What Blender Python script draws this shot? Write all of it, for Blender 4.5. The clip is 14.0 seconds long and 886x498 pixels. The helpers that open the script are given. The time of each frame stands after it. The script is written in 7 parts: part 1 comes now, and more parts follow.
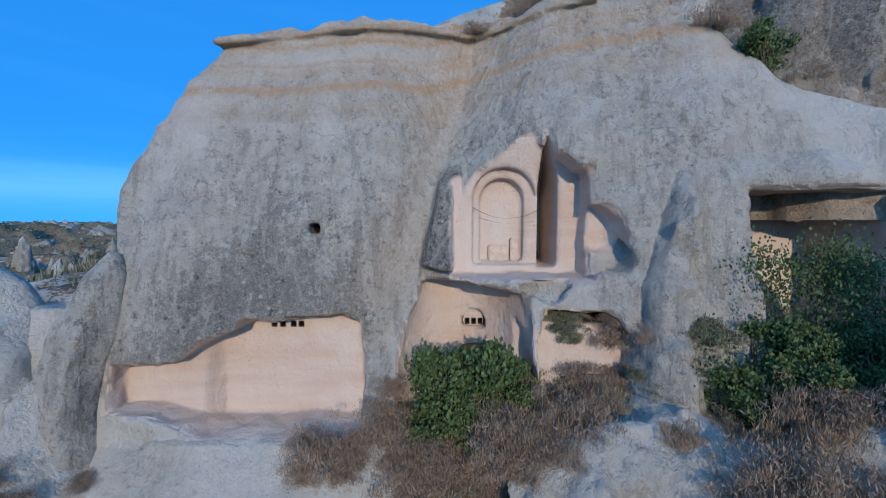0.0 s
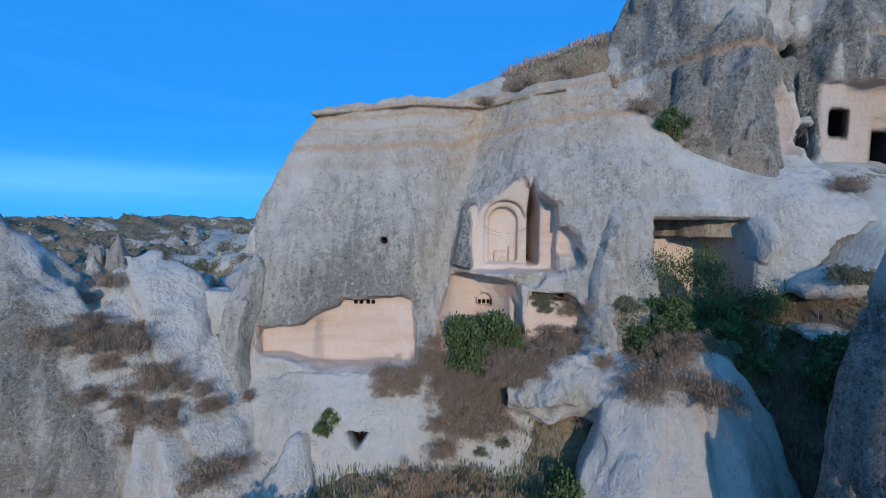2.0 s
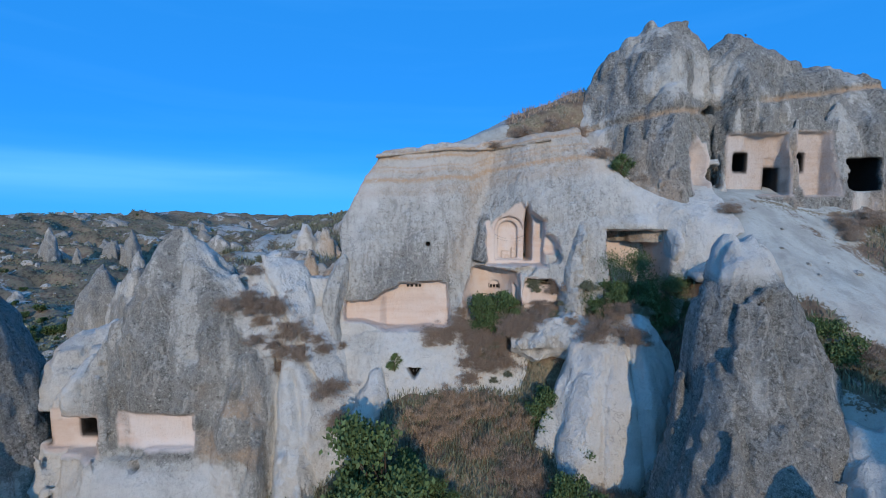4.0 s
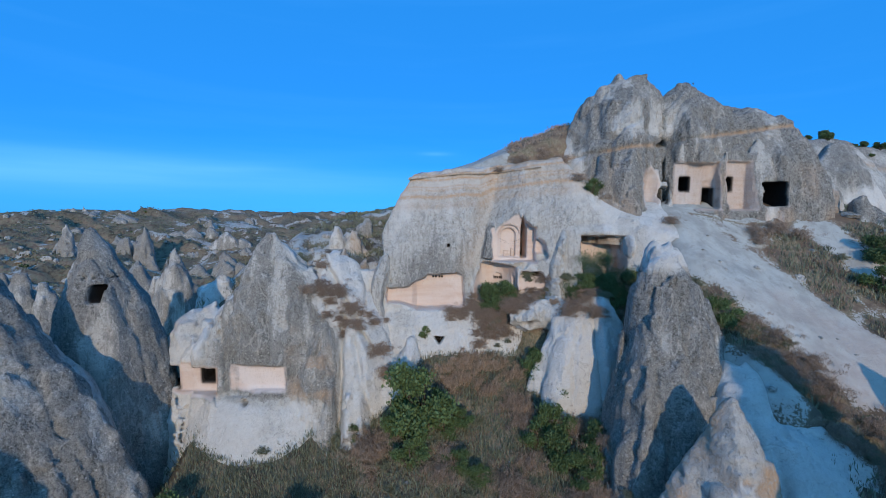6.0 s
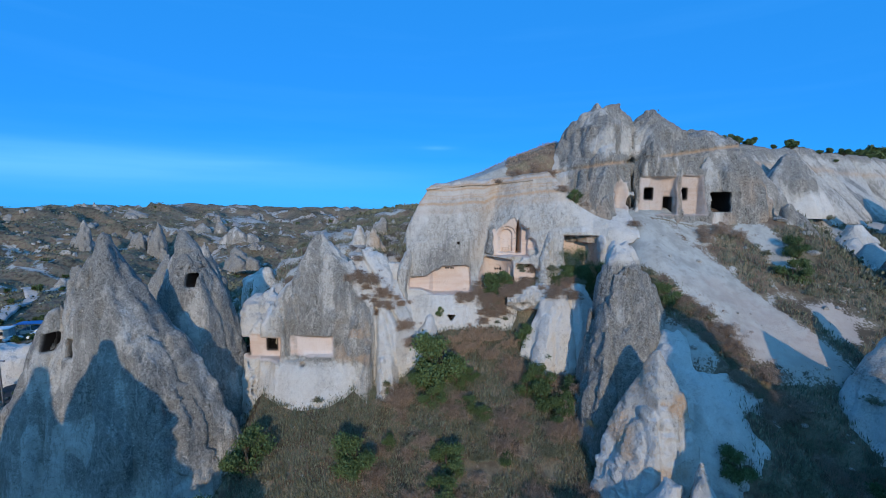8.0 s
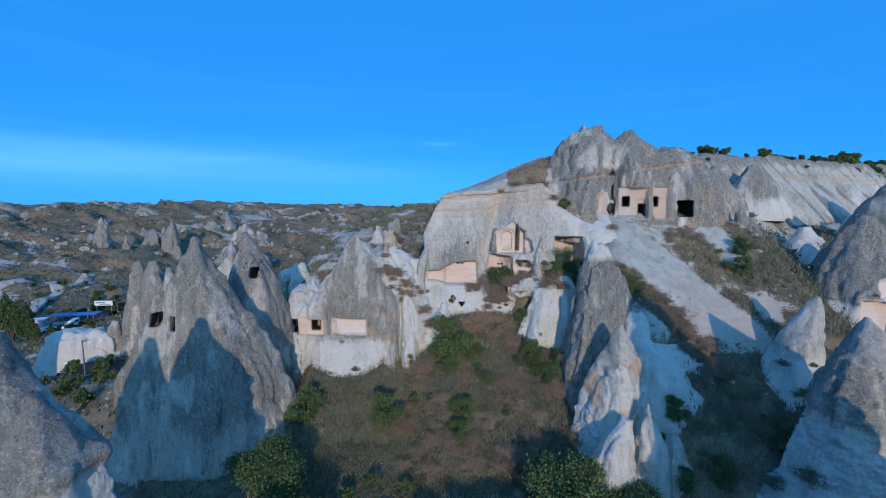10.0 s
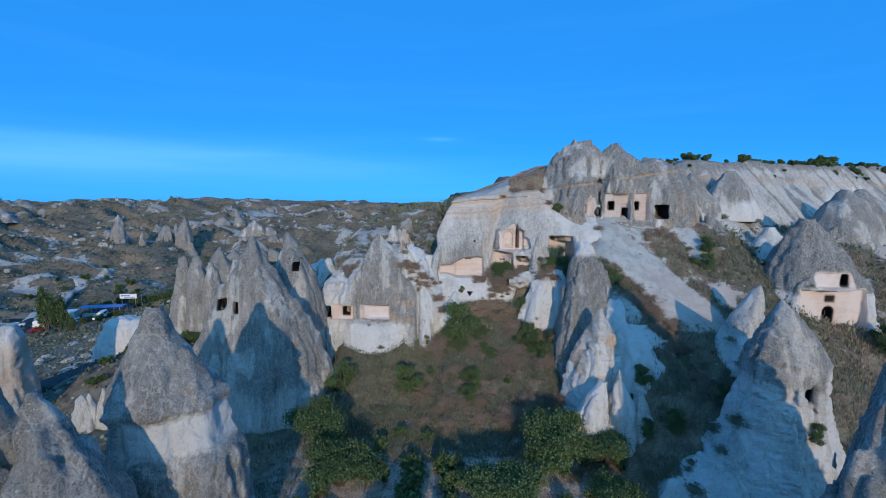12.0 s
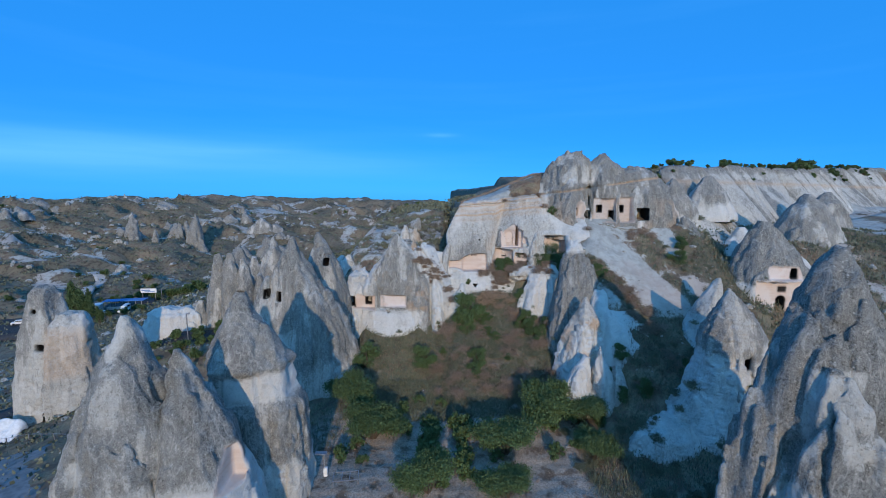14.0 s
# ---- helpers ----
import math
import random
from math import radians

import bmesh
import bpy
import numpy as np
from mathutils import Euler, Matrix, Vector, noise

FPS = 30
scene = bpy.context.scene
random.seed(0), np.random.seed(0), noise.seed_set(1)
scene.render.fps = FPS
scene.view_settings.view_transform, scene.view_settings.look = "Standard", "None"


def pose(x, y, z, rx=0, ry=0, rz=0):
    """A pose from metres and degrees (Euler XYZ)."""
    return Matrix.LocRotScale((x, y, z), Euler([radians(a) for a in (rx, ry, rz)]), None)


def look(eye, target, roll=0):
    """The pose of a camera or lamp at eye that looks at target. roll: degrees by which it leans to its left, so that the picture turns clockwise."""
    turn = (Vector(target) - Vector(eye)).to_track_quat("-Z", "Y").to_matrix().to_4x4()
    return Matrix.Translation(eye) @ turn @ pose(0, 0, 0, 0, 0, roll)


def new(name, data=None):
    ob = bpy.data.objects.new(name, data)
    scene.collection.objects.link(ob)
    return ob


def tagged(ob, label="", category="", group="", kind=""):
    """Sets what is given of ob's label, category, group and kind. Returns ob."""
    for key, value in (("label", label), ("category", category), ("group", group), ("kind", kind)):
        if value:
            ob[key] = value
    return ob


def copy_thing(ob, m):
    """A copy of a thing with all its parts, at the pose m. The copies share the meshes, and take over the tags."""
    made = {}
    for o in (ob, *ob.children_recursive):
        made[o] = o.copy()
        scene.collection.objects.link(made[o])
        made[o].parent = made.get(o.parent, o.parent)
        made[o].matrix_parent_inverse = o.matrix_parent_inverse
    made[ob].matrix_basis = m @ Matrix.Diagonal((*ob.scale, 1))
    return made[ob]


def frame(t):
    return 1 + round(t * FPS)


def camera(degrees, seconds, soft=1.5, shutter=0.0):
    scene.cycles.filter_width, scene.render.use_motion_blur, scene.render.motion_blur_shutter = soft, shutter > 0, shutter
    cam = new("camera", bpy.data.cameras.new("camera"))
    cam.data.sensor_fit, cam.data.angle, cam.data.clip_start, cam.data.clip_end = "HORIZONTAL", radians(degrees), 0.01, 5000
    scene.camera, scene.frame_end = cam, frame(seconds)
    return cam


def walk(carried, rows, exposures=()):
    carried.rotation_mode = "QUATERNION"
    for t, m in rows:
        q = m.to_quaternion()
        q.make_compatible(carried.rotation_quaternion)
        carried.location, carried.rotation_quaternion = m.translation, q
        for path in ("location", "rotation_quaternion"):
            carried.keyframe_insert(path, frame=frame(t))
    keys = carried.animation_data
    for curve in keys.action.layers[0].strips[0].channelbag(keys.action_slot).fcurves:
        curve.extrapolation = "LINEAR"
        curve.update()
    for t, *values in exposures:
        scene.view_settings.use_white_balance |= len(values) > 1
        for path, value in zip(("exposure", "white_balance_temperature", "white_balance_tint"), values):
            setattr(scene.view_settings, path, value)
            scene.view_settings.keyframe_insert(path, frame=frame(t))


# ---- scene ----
cam = camera(94.7, 14.0, soft=1.0)
METRES, EYE, TILT, LEAN, TURN = 55.0, 12.0, -3.7, 0.0, 0.0
ROWS = [
    (0.0, 0.0, 0.0, 0.0, 0.0, 0.0, -0.0),
    (0.5, -0.0029, -0.0201, 0.0017, -0.1, -0.16, -0.05),
    (1.0, -0.0068, -0.0446, 0.0036, -0.24, -0.31, -0.09),
    (1.5, -0.013, -0.076, 0.0053, -0.41, -0.46, -0.21),
    (2.0, -0.0188, -0.1052, 0.0064, -0.49, -0.59, -0.19),
    (2.5, -0.0262, -0.1398, 0.0079, -0.5, -0.75, -0.21),
    (3.0, -0.0329, -0.1739, 0.0095, -0.5, -0.92, -0.19),
    (5.5, -0.0654, -0.3588, 0.0203, -0.5, -1.66, -0.27),
    (6.0, -0.0713, -0.3935, 0.022, -0.52, -1.75, -0.34),
    (6.5, -0.0764, -0.4309, 0.0242, -0.49, -1.95, -0.31),
    (7.0, -0.0799, -0.4644, 0.0258, -0.43, -2.12, -0.34),
    (7.5, -0.0851, -0.5019, 0.0278, -0.4, -2.36, -0.41),
    (8.0, -0.0903, -0.5394, 0.0308, -0.36, -2.53, -0.4),
    (10.5, -0.1193, -0.7275, 0.0456, -0.09, -3.25, -0.44),
    (11.0, -0.125, -0.7651, 0.049, -0.01, -3.42, -0.43),
    (11.5, -0.1306, -0.8031, 0.0524, 0.05, -3.54, -0.42),
    (12.0, -0.1354, -0.8366, 0.0548, 0.12, -3.69, -0.45),
    (12.5, -0.1411, -0.8745, 0.0582, 0.2, -3.85, -0.47),
    (13.0, -0.1467, -0.9098, 0.0624, 0.2, -4.02, -0.47),
    (13.5, -0.1536, -0.9493, 0.0658, 0.2, -4.1, -0.43),
    (14.0, -0.1593, -0.9845, 0.0684, 0.19, -4.22, -0.44),
]
walk(cam, [(t, pose(0, 0, EYE, TILT, LEAN, TURN) @ pose(METRES * x, METRES * y, METRES * z, 90 + pitch, roll, yaw)) for t, x, y, z, yaw, pitch, roll in ROWS])

# ---- light ----
SUN_FROM, SUN_UP = 5.0, 14.5          # degrees right of straight behind the first view, and above the horizon
sun_data = bpy.data.lights.new("sun", "SUN")
sun_data.energy, sun_data.angle, sun_data.color = 2.66, radians(0.7), (1.0, 0.785, 0.58)
sun = new("sun", sun_data)
a, e = radians(SUN_FROM), radians(SUN_UP)
to_sun = Vector((math.sin(a) * math.cos(e), -math.cos(a) * math.cos(e), math.sin(e)))
sun.matrix_world = look(to_sun * 200, (0, 0, 0))

world = bpy.data.worlds.new("evening_sky")
scene.world = world
world.use_nodes = True
wt = world.node_tree
wt.nodes.clear()
sky = wt.nodes.new("ShaderNodeTexSky")
sky.sky_type, sky.sun_disc = "NISHITA", False
sky.sun_elevation, sky.sun_rotation = e, math.pi - a
sky.altitude, sky.air_density, sky.dust_density, sky.ozone_density = 2500, 1.0, 0.0, 6.0
back = wt.nodes.new("ShaderNodeBackground")
back.inputs["Strength"].default_value = 0.128
tint = wt.nodes.new("ShaderNodeMix")
tint.data_type, tint.blend_type = "RGBA", "MULTIPLY"
tint.inputs[0].default_value, tint.inputs[7].default_value = 1.0, (0.22, 0.90, 1.35, 1)
wout = wt.nodes.new("ShaderNodeOutputWorld")
wt.links.new(sky.outputs[0], tint.inputs[6])
# thin haze evens the sky out; faint cloud bands lie low, with one small lens-shaped cloud
haze = wt.nodes.new("ShaderNodeMix")
haze.data_type = "RGBA"
haze.inputs[0].default_value, haze.inputs[7].default_value = 0.68, (0.21, 2.75, 8.3, 1)
wt.links.new(tint.outputs[2], haze.inputs[6])
split = wt.nodes.new("ShaderNodeSeparateXYZ")
ray = wt.nodes.new("ShaderNodeTexCoord").outputs["Generated"]
wt.links.new(ray, split.inputs[0])


def wmath(op, p, q=0.0):
    n = wt.nodes.new("ShaderNodeMath")
    n.operation = op
    for i, v in enumerate((p, q)):
        if hasattr(v, "is_linked"):
            wt.links.new(v, n.inputs[i])
        else:
            n.inputs[i].default_value = v
    return n.outputs[0]


def bell(v, centre, width):
    q = wmath("DIVIDE", wmath("SUBTRACT", v, centre), width)
    return wmath("EXPONENT", wmath("MULTIPLY", wmath("MULTIPLY", q, q), -1.0))


bands = wt.nodes.new("ShaderNodeTexNoise")
stretch = wt.nodes.new("ShaderNodeVectorMath")
stretch.operation = "MULTIPLY"
stretch.inputs[1].default_value = (1.6, 1.6, 22.0)
wt.links.new(ray, stretch.inputs[0])
wt.links.new(stretch.outputs[0], bands.inputs["Vector"])
bands.inputs["Scale"].default_value, bands.inputs["Detail"].default_value = 1.0, 4.0
low = wmath("MULTIPLY", bell(split.outputs[2], 0.070, 0.040), wmath("MULTIPLY", bell(split.outputs[0], -0.75, 0.55), 1.5))
streak = wmath("MULTIPLY", low, bands.outputs[0])
veil = wmath("MULTIPLY", wmath("SUBTRACT", bands.outputs[0], 0.5), 0.25)
lens_cloud = wmath("MULTIPLY", wmath("MULTIPLY", bell(split.outputs[0], -0.010, 0.034), bell(split.outputs[2], 0.133, 0.0045)), 0.35)
clouds = wt.nodes.new("ShaderNodeMix")
clouds.data_type = "RGBA"
clouds.inputs[7].default_value = (1.2, 4.6, 10.5, 1)
wt.links.new(wmath("MINIMUM", wmath("MAXIMUM", wmath("ADD", wmath("ADD", streak, veil), lens_cloud), 0.0), 1.0), clouds.inputs[0])
wt.links.new(haze.outputs[2], clouds.inputs[6])
# bright air round the low sun, behind the first view
toward = wt.nodes.new("ShaderNodeVectorMath")
toward.operation = "DOT_PRODUCT"
wt.links.new(ray, toward.inputs[0])
toward.inputs[1].default_value = to_sun
glow = wmath("POWER", wmath("MAXIMUM", toward.outputs["Value"], 0.0), 2.0)
bright = wt.nodes.new("ShaderNodeMix")
bright.data_type, bright.blend_type = "RGBA", "ADD"
bright.inputs[7].default_value = (2.5, 4.7, 5.3, 1)
wt.links.new(glow, bright.inputs[0])
wt.links.new(clouds.outputs[2], bright.inputs[6])
wt.links.new(bright.outputs[2], back.inputs["Color"])
wt.links.new(back.outputs[0], wout.inputs["Surface"])


# ---- numbers: noise and smooth steps on arrays ----
LATTICE = np.random.RandomState(11).rand(32, 32, 32).astype(np.float32) * 2 - 1


def vnoise(x, y, z):
    """Value noise between -1 and 1."""
    xi, yi, zi = np.floor(x).astype(np.int32), np.floor(y).astype(np.int32), np.floor(z).astype(np.int32)
    fx, fy, fz = x - xi, y - yi, z - zi
    fx, fy, fz = fx * fx * (3 - 2 * fx), fy * fy * (3 - 2 * fy), fz * fz * (3 - 2 * fz)
    x0, y0, z0, x1, y1, z1 = xi & 31, yi & 31, zi & 31, (xi + 1) & 31, (yi + 1) & 31, (zi + 1) & 31
    L = LATTICE
    c00 = L[x0, y0, z0] * (1 - fx) + L[x1, y0, z0] * fx
    c10 = L[x0, y1, z0] * (1 - fx) + L[x1, y1, z0] * fx
    c01 = L[x0, y0, z1] * (1 - fx) + L[x1, y0, z1] * fx
    c11 = L[x0, y1, z1] * (1 - fx) + L[x1, y1, z1] * fx
    return (c00 * (1 - fy) + c10 * fy) * (1 - fz) + (c01 * (1 - fy) + c11 * fy) * fz


def fbm(x, y, z, size, octaves=3):
    total, amp, f = 0.0, 1.0, 1.0 / size
    for i in range(octaves):
        total = total + amp * vnoise(x * f + 7.3 * i, y * f + 3.1 * i, z * f + 5.7 * i)
        amp, f = amp * 0.5, f * 2.03
    return total


def step(lo, hi, v):
    t = np.clip((v - lo) / (hi - lo), 0, 1)
    return t * t * (3 - 2 * t)


def smin(a, b, k):
    h = np.clip(0.5 + 0.5 * (b - a) / k, 0, 1)
    return b * (1 - h) + a * h - k * h * (1 - h)


def smax(a, b, k):
    return -smin(-a, -b, k)


def along(V, at, values, axis):
    """Piecewise-linear values along one axis of a grid (or of loose points)."""
    if V.ndim == 3:
        line = V[0, 0, :] if axis == 2 else V[:, 0, 0]
        out = np.interp(line, at, values).astype(np.float32)
        return out[None, None, :] if axis == 2 else out[:, None, None]
    return np.interp(V, at, values).astype(np.float32)


def box(X, Y, Z, lo, hi, r=0.0):
    """Signed distance to a box between two corners, with edges rounded by r."""
    q = [np.abs(v - (l + h) / 2) - ((h - l) / 2 - r) for v, l, h in zip((X, Y, Z), lo, hi)]
    out = np.sqrt(sum(np.maximum(v, 0) ** 2 for v in q))
    return out + np.minimum(np.maximum(np.maximum(q[0], q[1]), q[2]), 0) - r


def arch(X, Y, Z, x0, x1, z0, z1, y0, y1):
    """Signed distance to a round-headed opening from x0 to x1 and z0 to z1, running along y."""
    r, cx = (x1 - x0) / 2, (x0 + x1) / 2
    flat = np.maximum(np.maximum(np.abs(X - cx) - r, z0 - Z), Z - (z1 - r))
    head = np.sqrt((X - cx) ** 2 + (Z - (z1 - r)) ** 2) - r
    return np.maximum(np.minimum(flat, head), np.maximum(y0 - Y, Y - y1))


def spire(X, Y, Z, rows, turn=0.0, k=0.85, facets=7):
    """Signed distance, roughly, to a leaning cone of rock: rows of height, centre x and y, half widths x and y, from the foot to the tip."""
    z, cx, cy, rx, ry = (np.array(v, dtype=np.float32) for v in zip(*rows))
    dx, dy = X - along(Z, z, cx, 2), Y - along(Z, z, cy, 2)
    if turn:
        c, s = math.cos(radians(turn)), math.sin(radians(turn))
        dx, dy = c * dx + s * dy, c * dy - s * dx
    ax, ay = along(Z, z, rx, 2), along(Z, z, ry, 2)
    u, v = dx / ax, dy / ay
    q = np.sqrt(u * u + v * v)
    if facets:
        # flat sides with edges between them
        r = np.random.RandomState(int(abs(rows[0][1] * 37 + rows[0][2] * 11)) % 9999)
        angles = (np.arange(facets) + r.uniform(-0.3, 0.3, facets)) * 2 * math.pi / facets + r.rand() * 6
        sides = u * math.cos(angles[0]) + v * math.sin(angles[0])
        for t in angles[1:]:
            sides = np.maximum(sides, u * math.cos(t) + v * math.sin(t))
        q = 0.25 * q + 0.75 * 1.09 * sides
    return np.maximum((q - 1) * np.minimum(ax, ay) * k, (Z - z[-1]) * 0.8)


def nets(field, lo, hi, h):
    """The zero surface of field(X, Y, Z) inside a box, as vertices and four-sided faces (surface nets)."""
    axes = [np.arange(l, t + h, h, dtype=np.float32) for l, t in zip(lo, hi)]
    X, Y, Z = np.meshgrid(*axes, indexing="ij")
    D = np.asarray(field(X, Y, Z), dtype=np.float32)
    S = D < 0
    count = np.zeros([n - 1 for n in S.shape], np.int8)
    corners = [(i, j, k) for i in (0, 1) for j in (0, 1) for k in (0, 1)]
    nx, ny, nz = count.shape
    for i, j, k in corners:
        count += S[i:i + nx, j:j + ny, k:k + nz]
    I, J, K = np.nonzero((count > 0) & (count < 8))
    ident = np.full(count.shape, -1, np.int32)
    ident[I, J, K] = np.arange(len(I))
    V = {c: D[I + c[0], J + c[1], K + c[2]] for c in corners}
    pos, n = np.zeros((len(I), 3), np.float32), np.zeros(len(I), np.float32)
    for c in corners:
        for ax in range(3):
            if c[ax] == 0:
                o = list(c)
                o[ax] = 1
                va, vb = V[c], V[tuple(o)]
                cross = (va < 0) != (vb < 0)
                t = np.where(cross, va / np.where(cross, va - vb, 1), 0)
                p = np.repeat(np.array([c], np.float32), len(I), 0)
                p[:, ax] = t
                pos += p * cross[:, None]
                n += cross
    pos = (pos / n[:, None] + np.stack([I, J, K], 1)) * h + np.array([a[0] for a in axes], np.float32)
    faces = []
    for ax in range(3):
        lo_s, hi_s = [slice(1, -1)] * 3, [slice(1, -1)] * 3
        lo_s[ax], hi_s[ax] = slice(0, -1), slice(1, None)
        A, B = S[tuple(lo_s)], S[tuple(hi_s)]
        b, c = (ax + 1) % 3, (ax + 2) % 3
        for flip in (False, True):
            at = np.stack(np.nonzero((A & ~B) if not flip else (~A & B)), 1)
            at[:, b] += 1
            at[:, c] += 1
            quad = []
            for db, dc in ((-1, -1), (0, -1), (0, 0), (-1, 0)):
                q = at.copy()
                q[:, b] += db
                q[:, c] += dc
                quad.append(ident[q[:, 0], q[:, 1], q[:, 2]])
            quad = np.stack(quad, 1)
            faces.append(quad[:, ::-1] if flip else quad)
    faces = np.concatenate(faces)
    return pos, faces[(faces >= 0).all(1)]


def mesh_of(name, verts, faces, mats, smooth=True, layers=None):
    """A mesh from arrays; layers: named float values, one a vertex."""
    me = bpy.data.meshes.new(name)
    verts, faces = np.asarray(verts, np.float32), np.asarray(faces, np.int32)
    n = faces.shape[1]
    me.vertices.add(len(verts))
    me.vertices.foreach_set("co", verts.ravel())
    me.loops.add(faces.size)
    me.loops.foreach_set("vertex_index", faces.ravel())
    me.polygons.add(len(faces))
    me.polygons.foreach_set("loop_start", np.arange(0, faces.size, n, dtype=np.int32))
    me.update(calc_edges=True)
    me.polygons.foreach_set("use_smooth", np.full(len(faces), smooth))
    for key, values in (layers or {}).items():
        me.attributes.new(key, "FLOAT", "POINT").data.foreach_set("value", np.asarray(values, np.float32))
    for m in mats if isinstance(mats, (list, tuple)) else [mats]:
        me.materials.append(m)
    return me


def rough(d, X, Y, Z, big=0.25, small=0.10, flutes=0.0, cell=0.0, cracks=0.0):
    """Weathers a signed distance near its surface: slow swells, fine pits, runnels down the slope and thin fissures."""
    near = np.abs(d) < 1.0
    x, y, z = X[near], Y[near], Z[near]
    n = big * (1.5 * np.abs(fbm(x, y, z * 0.22, 2.6, 2)) - 0.45 + 0.35 * fbm(x, y, z * 0.5, 4.5, 2)) + small * fbm(x, y, z, 0.5, 3)
    if flutes:
        n = n - flutes * np.abs(fbm(x, y, z * 0.13, 1.1, 2))
    if cell:
        n = n + cell * np.abs(vnoise(x * 1.3, y * 1.3, z * 4.0))
    if cracks:
        for turn, size in ((0.0, 3.4), (5.0, 2.1)):
            c = vnoise(x / size + turn, y / size + turn, z * 0.16 / size) + 0.12 * vnoise(x * 1.7, y * 1.7, z * 0.9)
            n = n + cracks * np.exp(-(c / (0.20 / size)) ** 2)
    d = d.copy()
    d[near] += n
    return d


def rock(name, lo, hi, h, solid, cut=None, pale=None, ochre=None, rooms=None, label="", category="rock", kind="", group="", mat=None, parent=None, cut_by=1.0, worn_by=0.40):
    """One rock: solid, cut and rooms are signed distances; cut is hewn clean, rooms have their inner shade painted
    dark.
    """
    def field(X, Y, Z):
        d = solid(X, Y, Z)
        for c in (cut, rooms):
            d = d if c is None else np.maximum(d, -c(X, Y, Z))
        return d
    v, f = nets(field, lo, hi, h)
    x, y, z = v[:, 0], v[:, 1], v[:, 2]
    layers = {"cut": np.zeros(len(v)), "pale": np.zeros(len(v)), "ochre": np.zeros(len(v)), "room_shade": np.zeros(len(v))}
    if cut is not None:
        layers["cut"] = cut_by * step(-0.5 * h, 0.6 * h, h * 0.9 - cut(x, y, z)) * step(-1.2 * h, 0.0, -solid(x, y, z) - 0.4 * h)
    # shade of the openings goes into the colour, fading in with depth
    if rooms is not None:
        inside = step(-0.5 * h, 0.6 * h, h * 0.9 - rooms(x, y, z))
        layers["room_shade"] = inside * step(0.12, 0.5, -solid(x, y, z))
    if pale is not None:
        layers["pale"] = np.clip(pale(x, y, z) + 0.22 * fbm(x, y, z * 0.4, 2.2, 3) + worn_by * step(0.30, 0.62, vnoise(x * 0.6 + 9, y * 0.6, z * 0.16) + 0.35 * vnoise(x * 2.3, y * 2.3, z * 0.8)), -0.5, 1)
    if ochre is not None:
        layers["ochre"] = np.clip(ochre(x, y, z), 0, 1)
    ob = new(name, mesh_of(name, v, f, mat or TUFF, True, layers))
    if parent:
        ob.parent = parent
        return ob
    return tagged(ob, label, category, group, kind)


# ---- materials ----
def nodes_of(name, rough_value=0.9):
    m = bpy.data.materials.new(name)
    m.use_nodes = True
    t = m.node_tree
    b = t.nodes["Principled BSDF"]
    b.inputs["Roughness"].default_value = rough_value
    b.inputs["Specular IOR Level"].default_value = 0.2
    return m, t, b


def maths(t, op, a, b=0.0, clamp=False):
    n = t.nodes.new("ShaderNodeMath")
    n.operation, n.use_clamp = op, clamp
    for i, v in enumerate((a, b)):
        if hasattr(v, "is_linked"):
            t.links.new(v, n.inputs[i])
        else:
            n.inputs[i].default_value = v
    return n.outputs[0]


def ramp(t, v, lo, hi):
    n = t.nodes.new("ShaderNodeMapRange")
    n.interpolation_type = "SMOOTHSTEP"
    t.links.new(v, n.inputs[0])
    n.inputs[1].default_value, n.inputs[2].default_value = lo, hi
    return n.outputs[0]


def blend(t, f, a, b):
    n = t.nodes.new("ShaderNodeMix")
    n.data_type = "RGBA"
    for i, v in ((0, f), (6, a), (7, b)):
        if hasattr(v, "is_linked"):
            t.links.new(v, n.inputs[i])
        else:
            n.inputs[i].default_value = (*v, 1) if i else v
    return n.outputs[2]


def noisy(t, where, scale, detail=5.0, roughness=0.55):
    n = t.nodes.new("ShaderNodeTexNoise")
    t.links.new(where, n.inputs["Vector"])
    n.inputs["Scale"].default_value, n.inputs["Detail"].default_value, n.inputs["Roughness"].default_value = scale, detail, roughness
    return n.outputs[0]


def place(t, sx=1.0, sy=1.0, sz=1.0, world_space=True):
    """World position, stretched."""
    g = t.nodes.new("ShaderNodeNewGeometry").outputs["Position"] if world_space else t.nodes.new("ShaderNodeTexCoord").outputs["Object"]
    n = t.nodes.new("ShaderNodeVectorMath")
    n.operation = "MULTIPLY"
    t.links.new(g, n.inputs[0])
    n.inputs[1].default_value = (sx, sy, sz)
    return n.outputs[0]


def layer(t, name):
    n = t.nodes.new("ShaderNodeAttribute")
    n.attribute_name = name
    return n.outputs["Fac"]


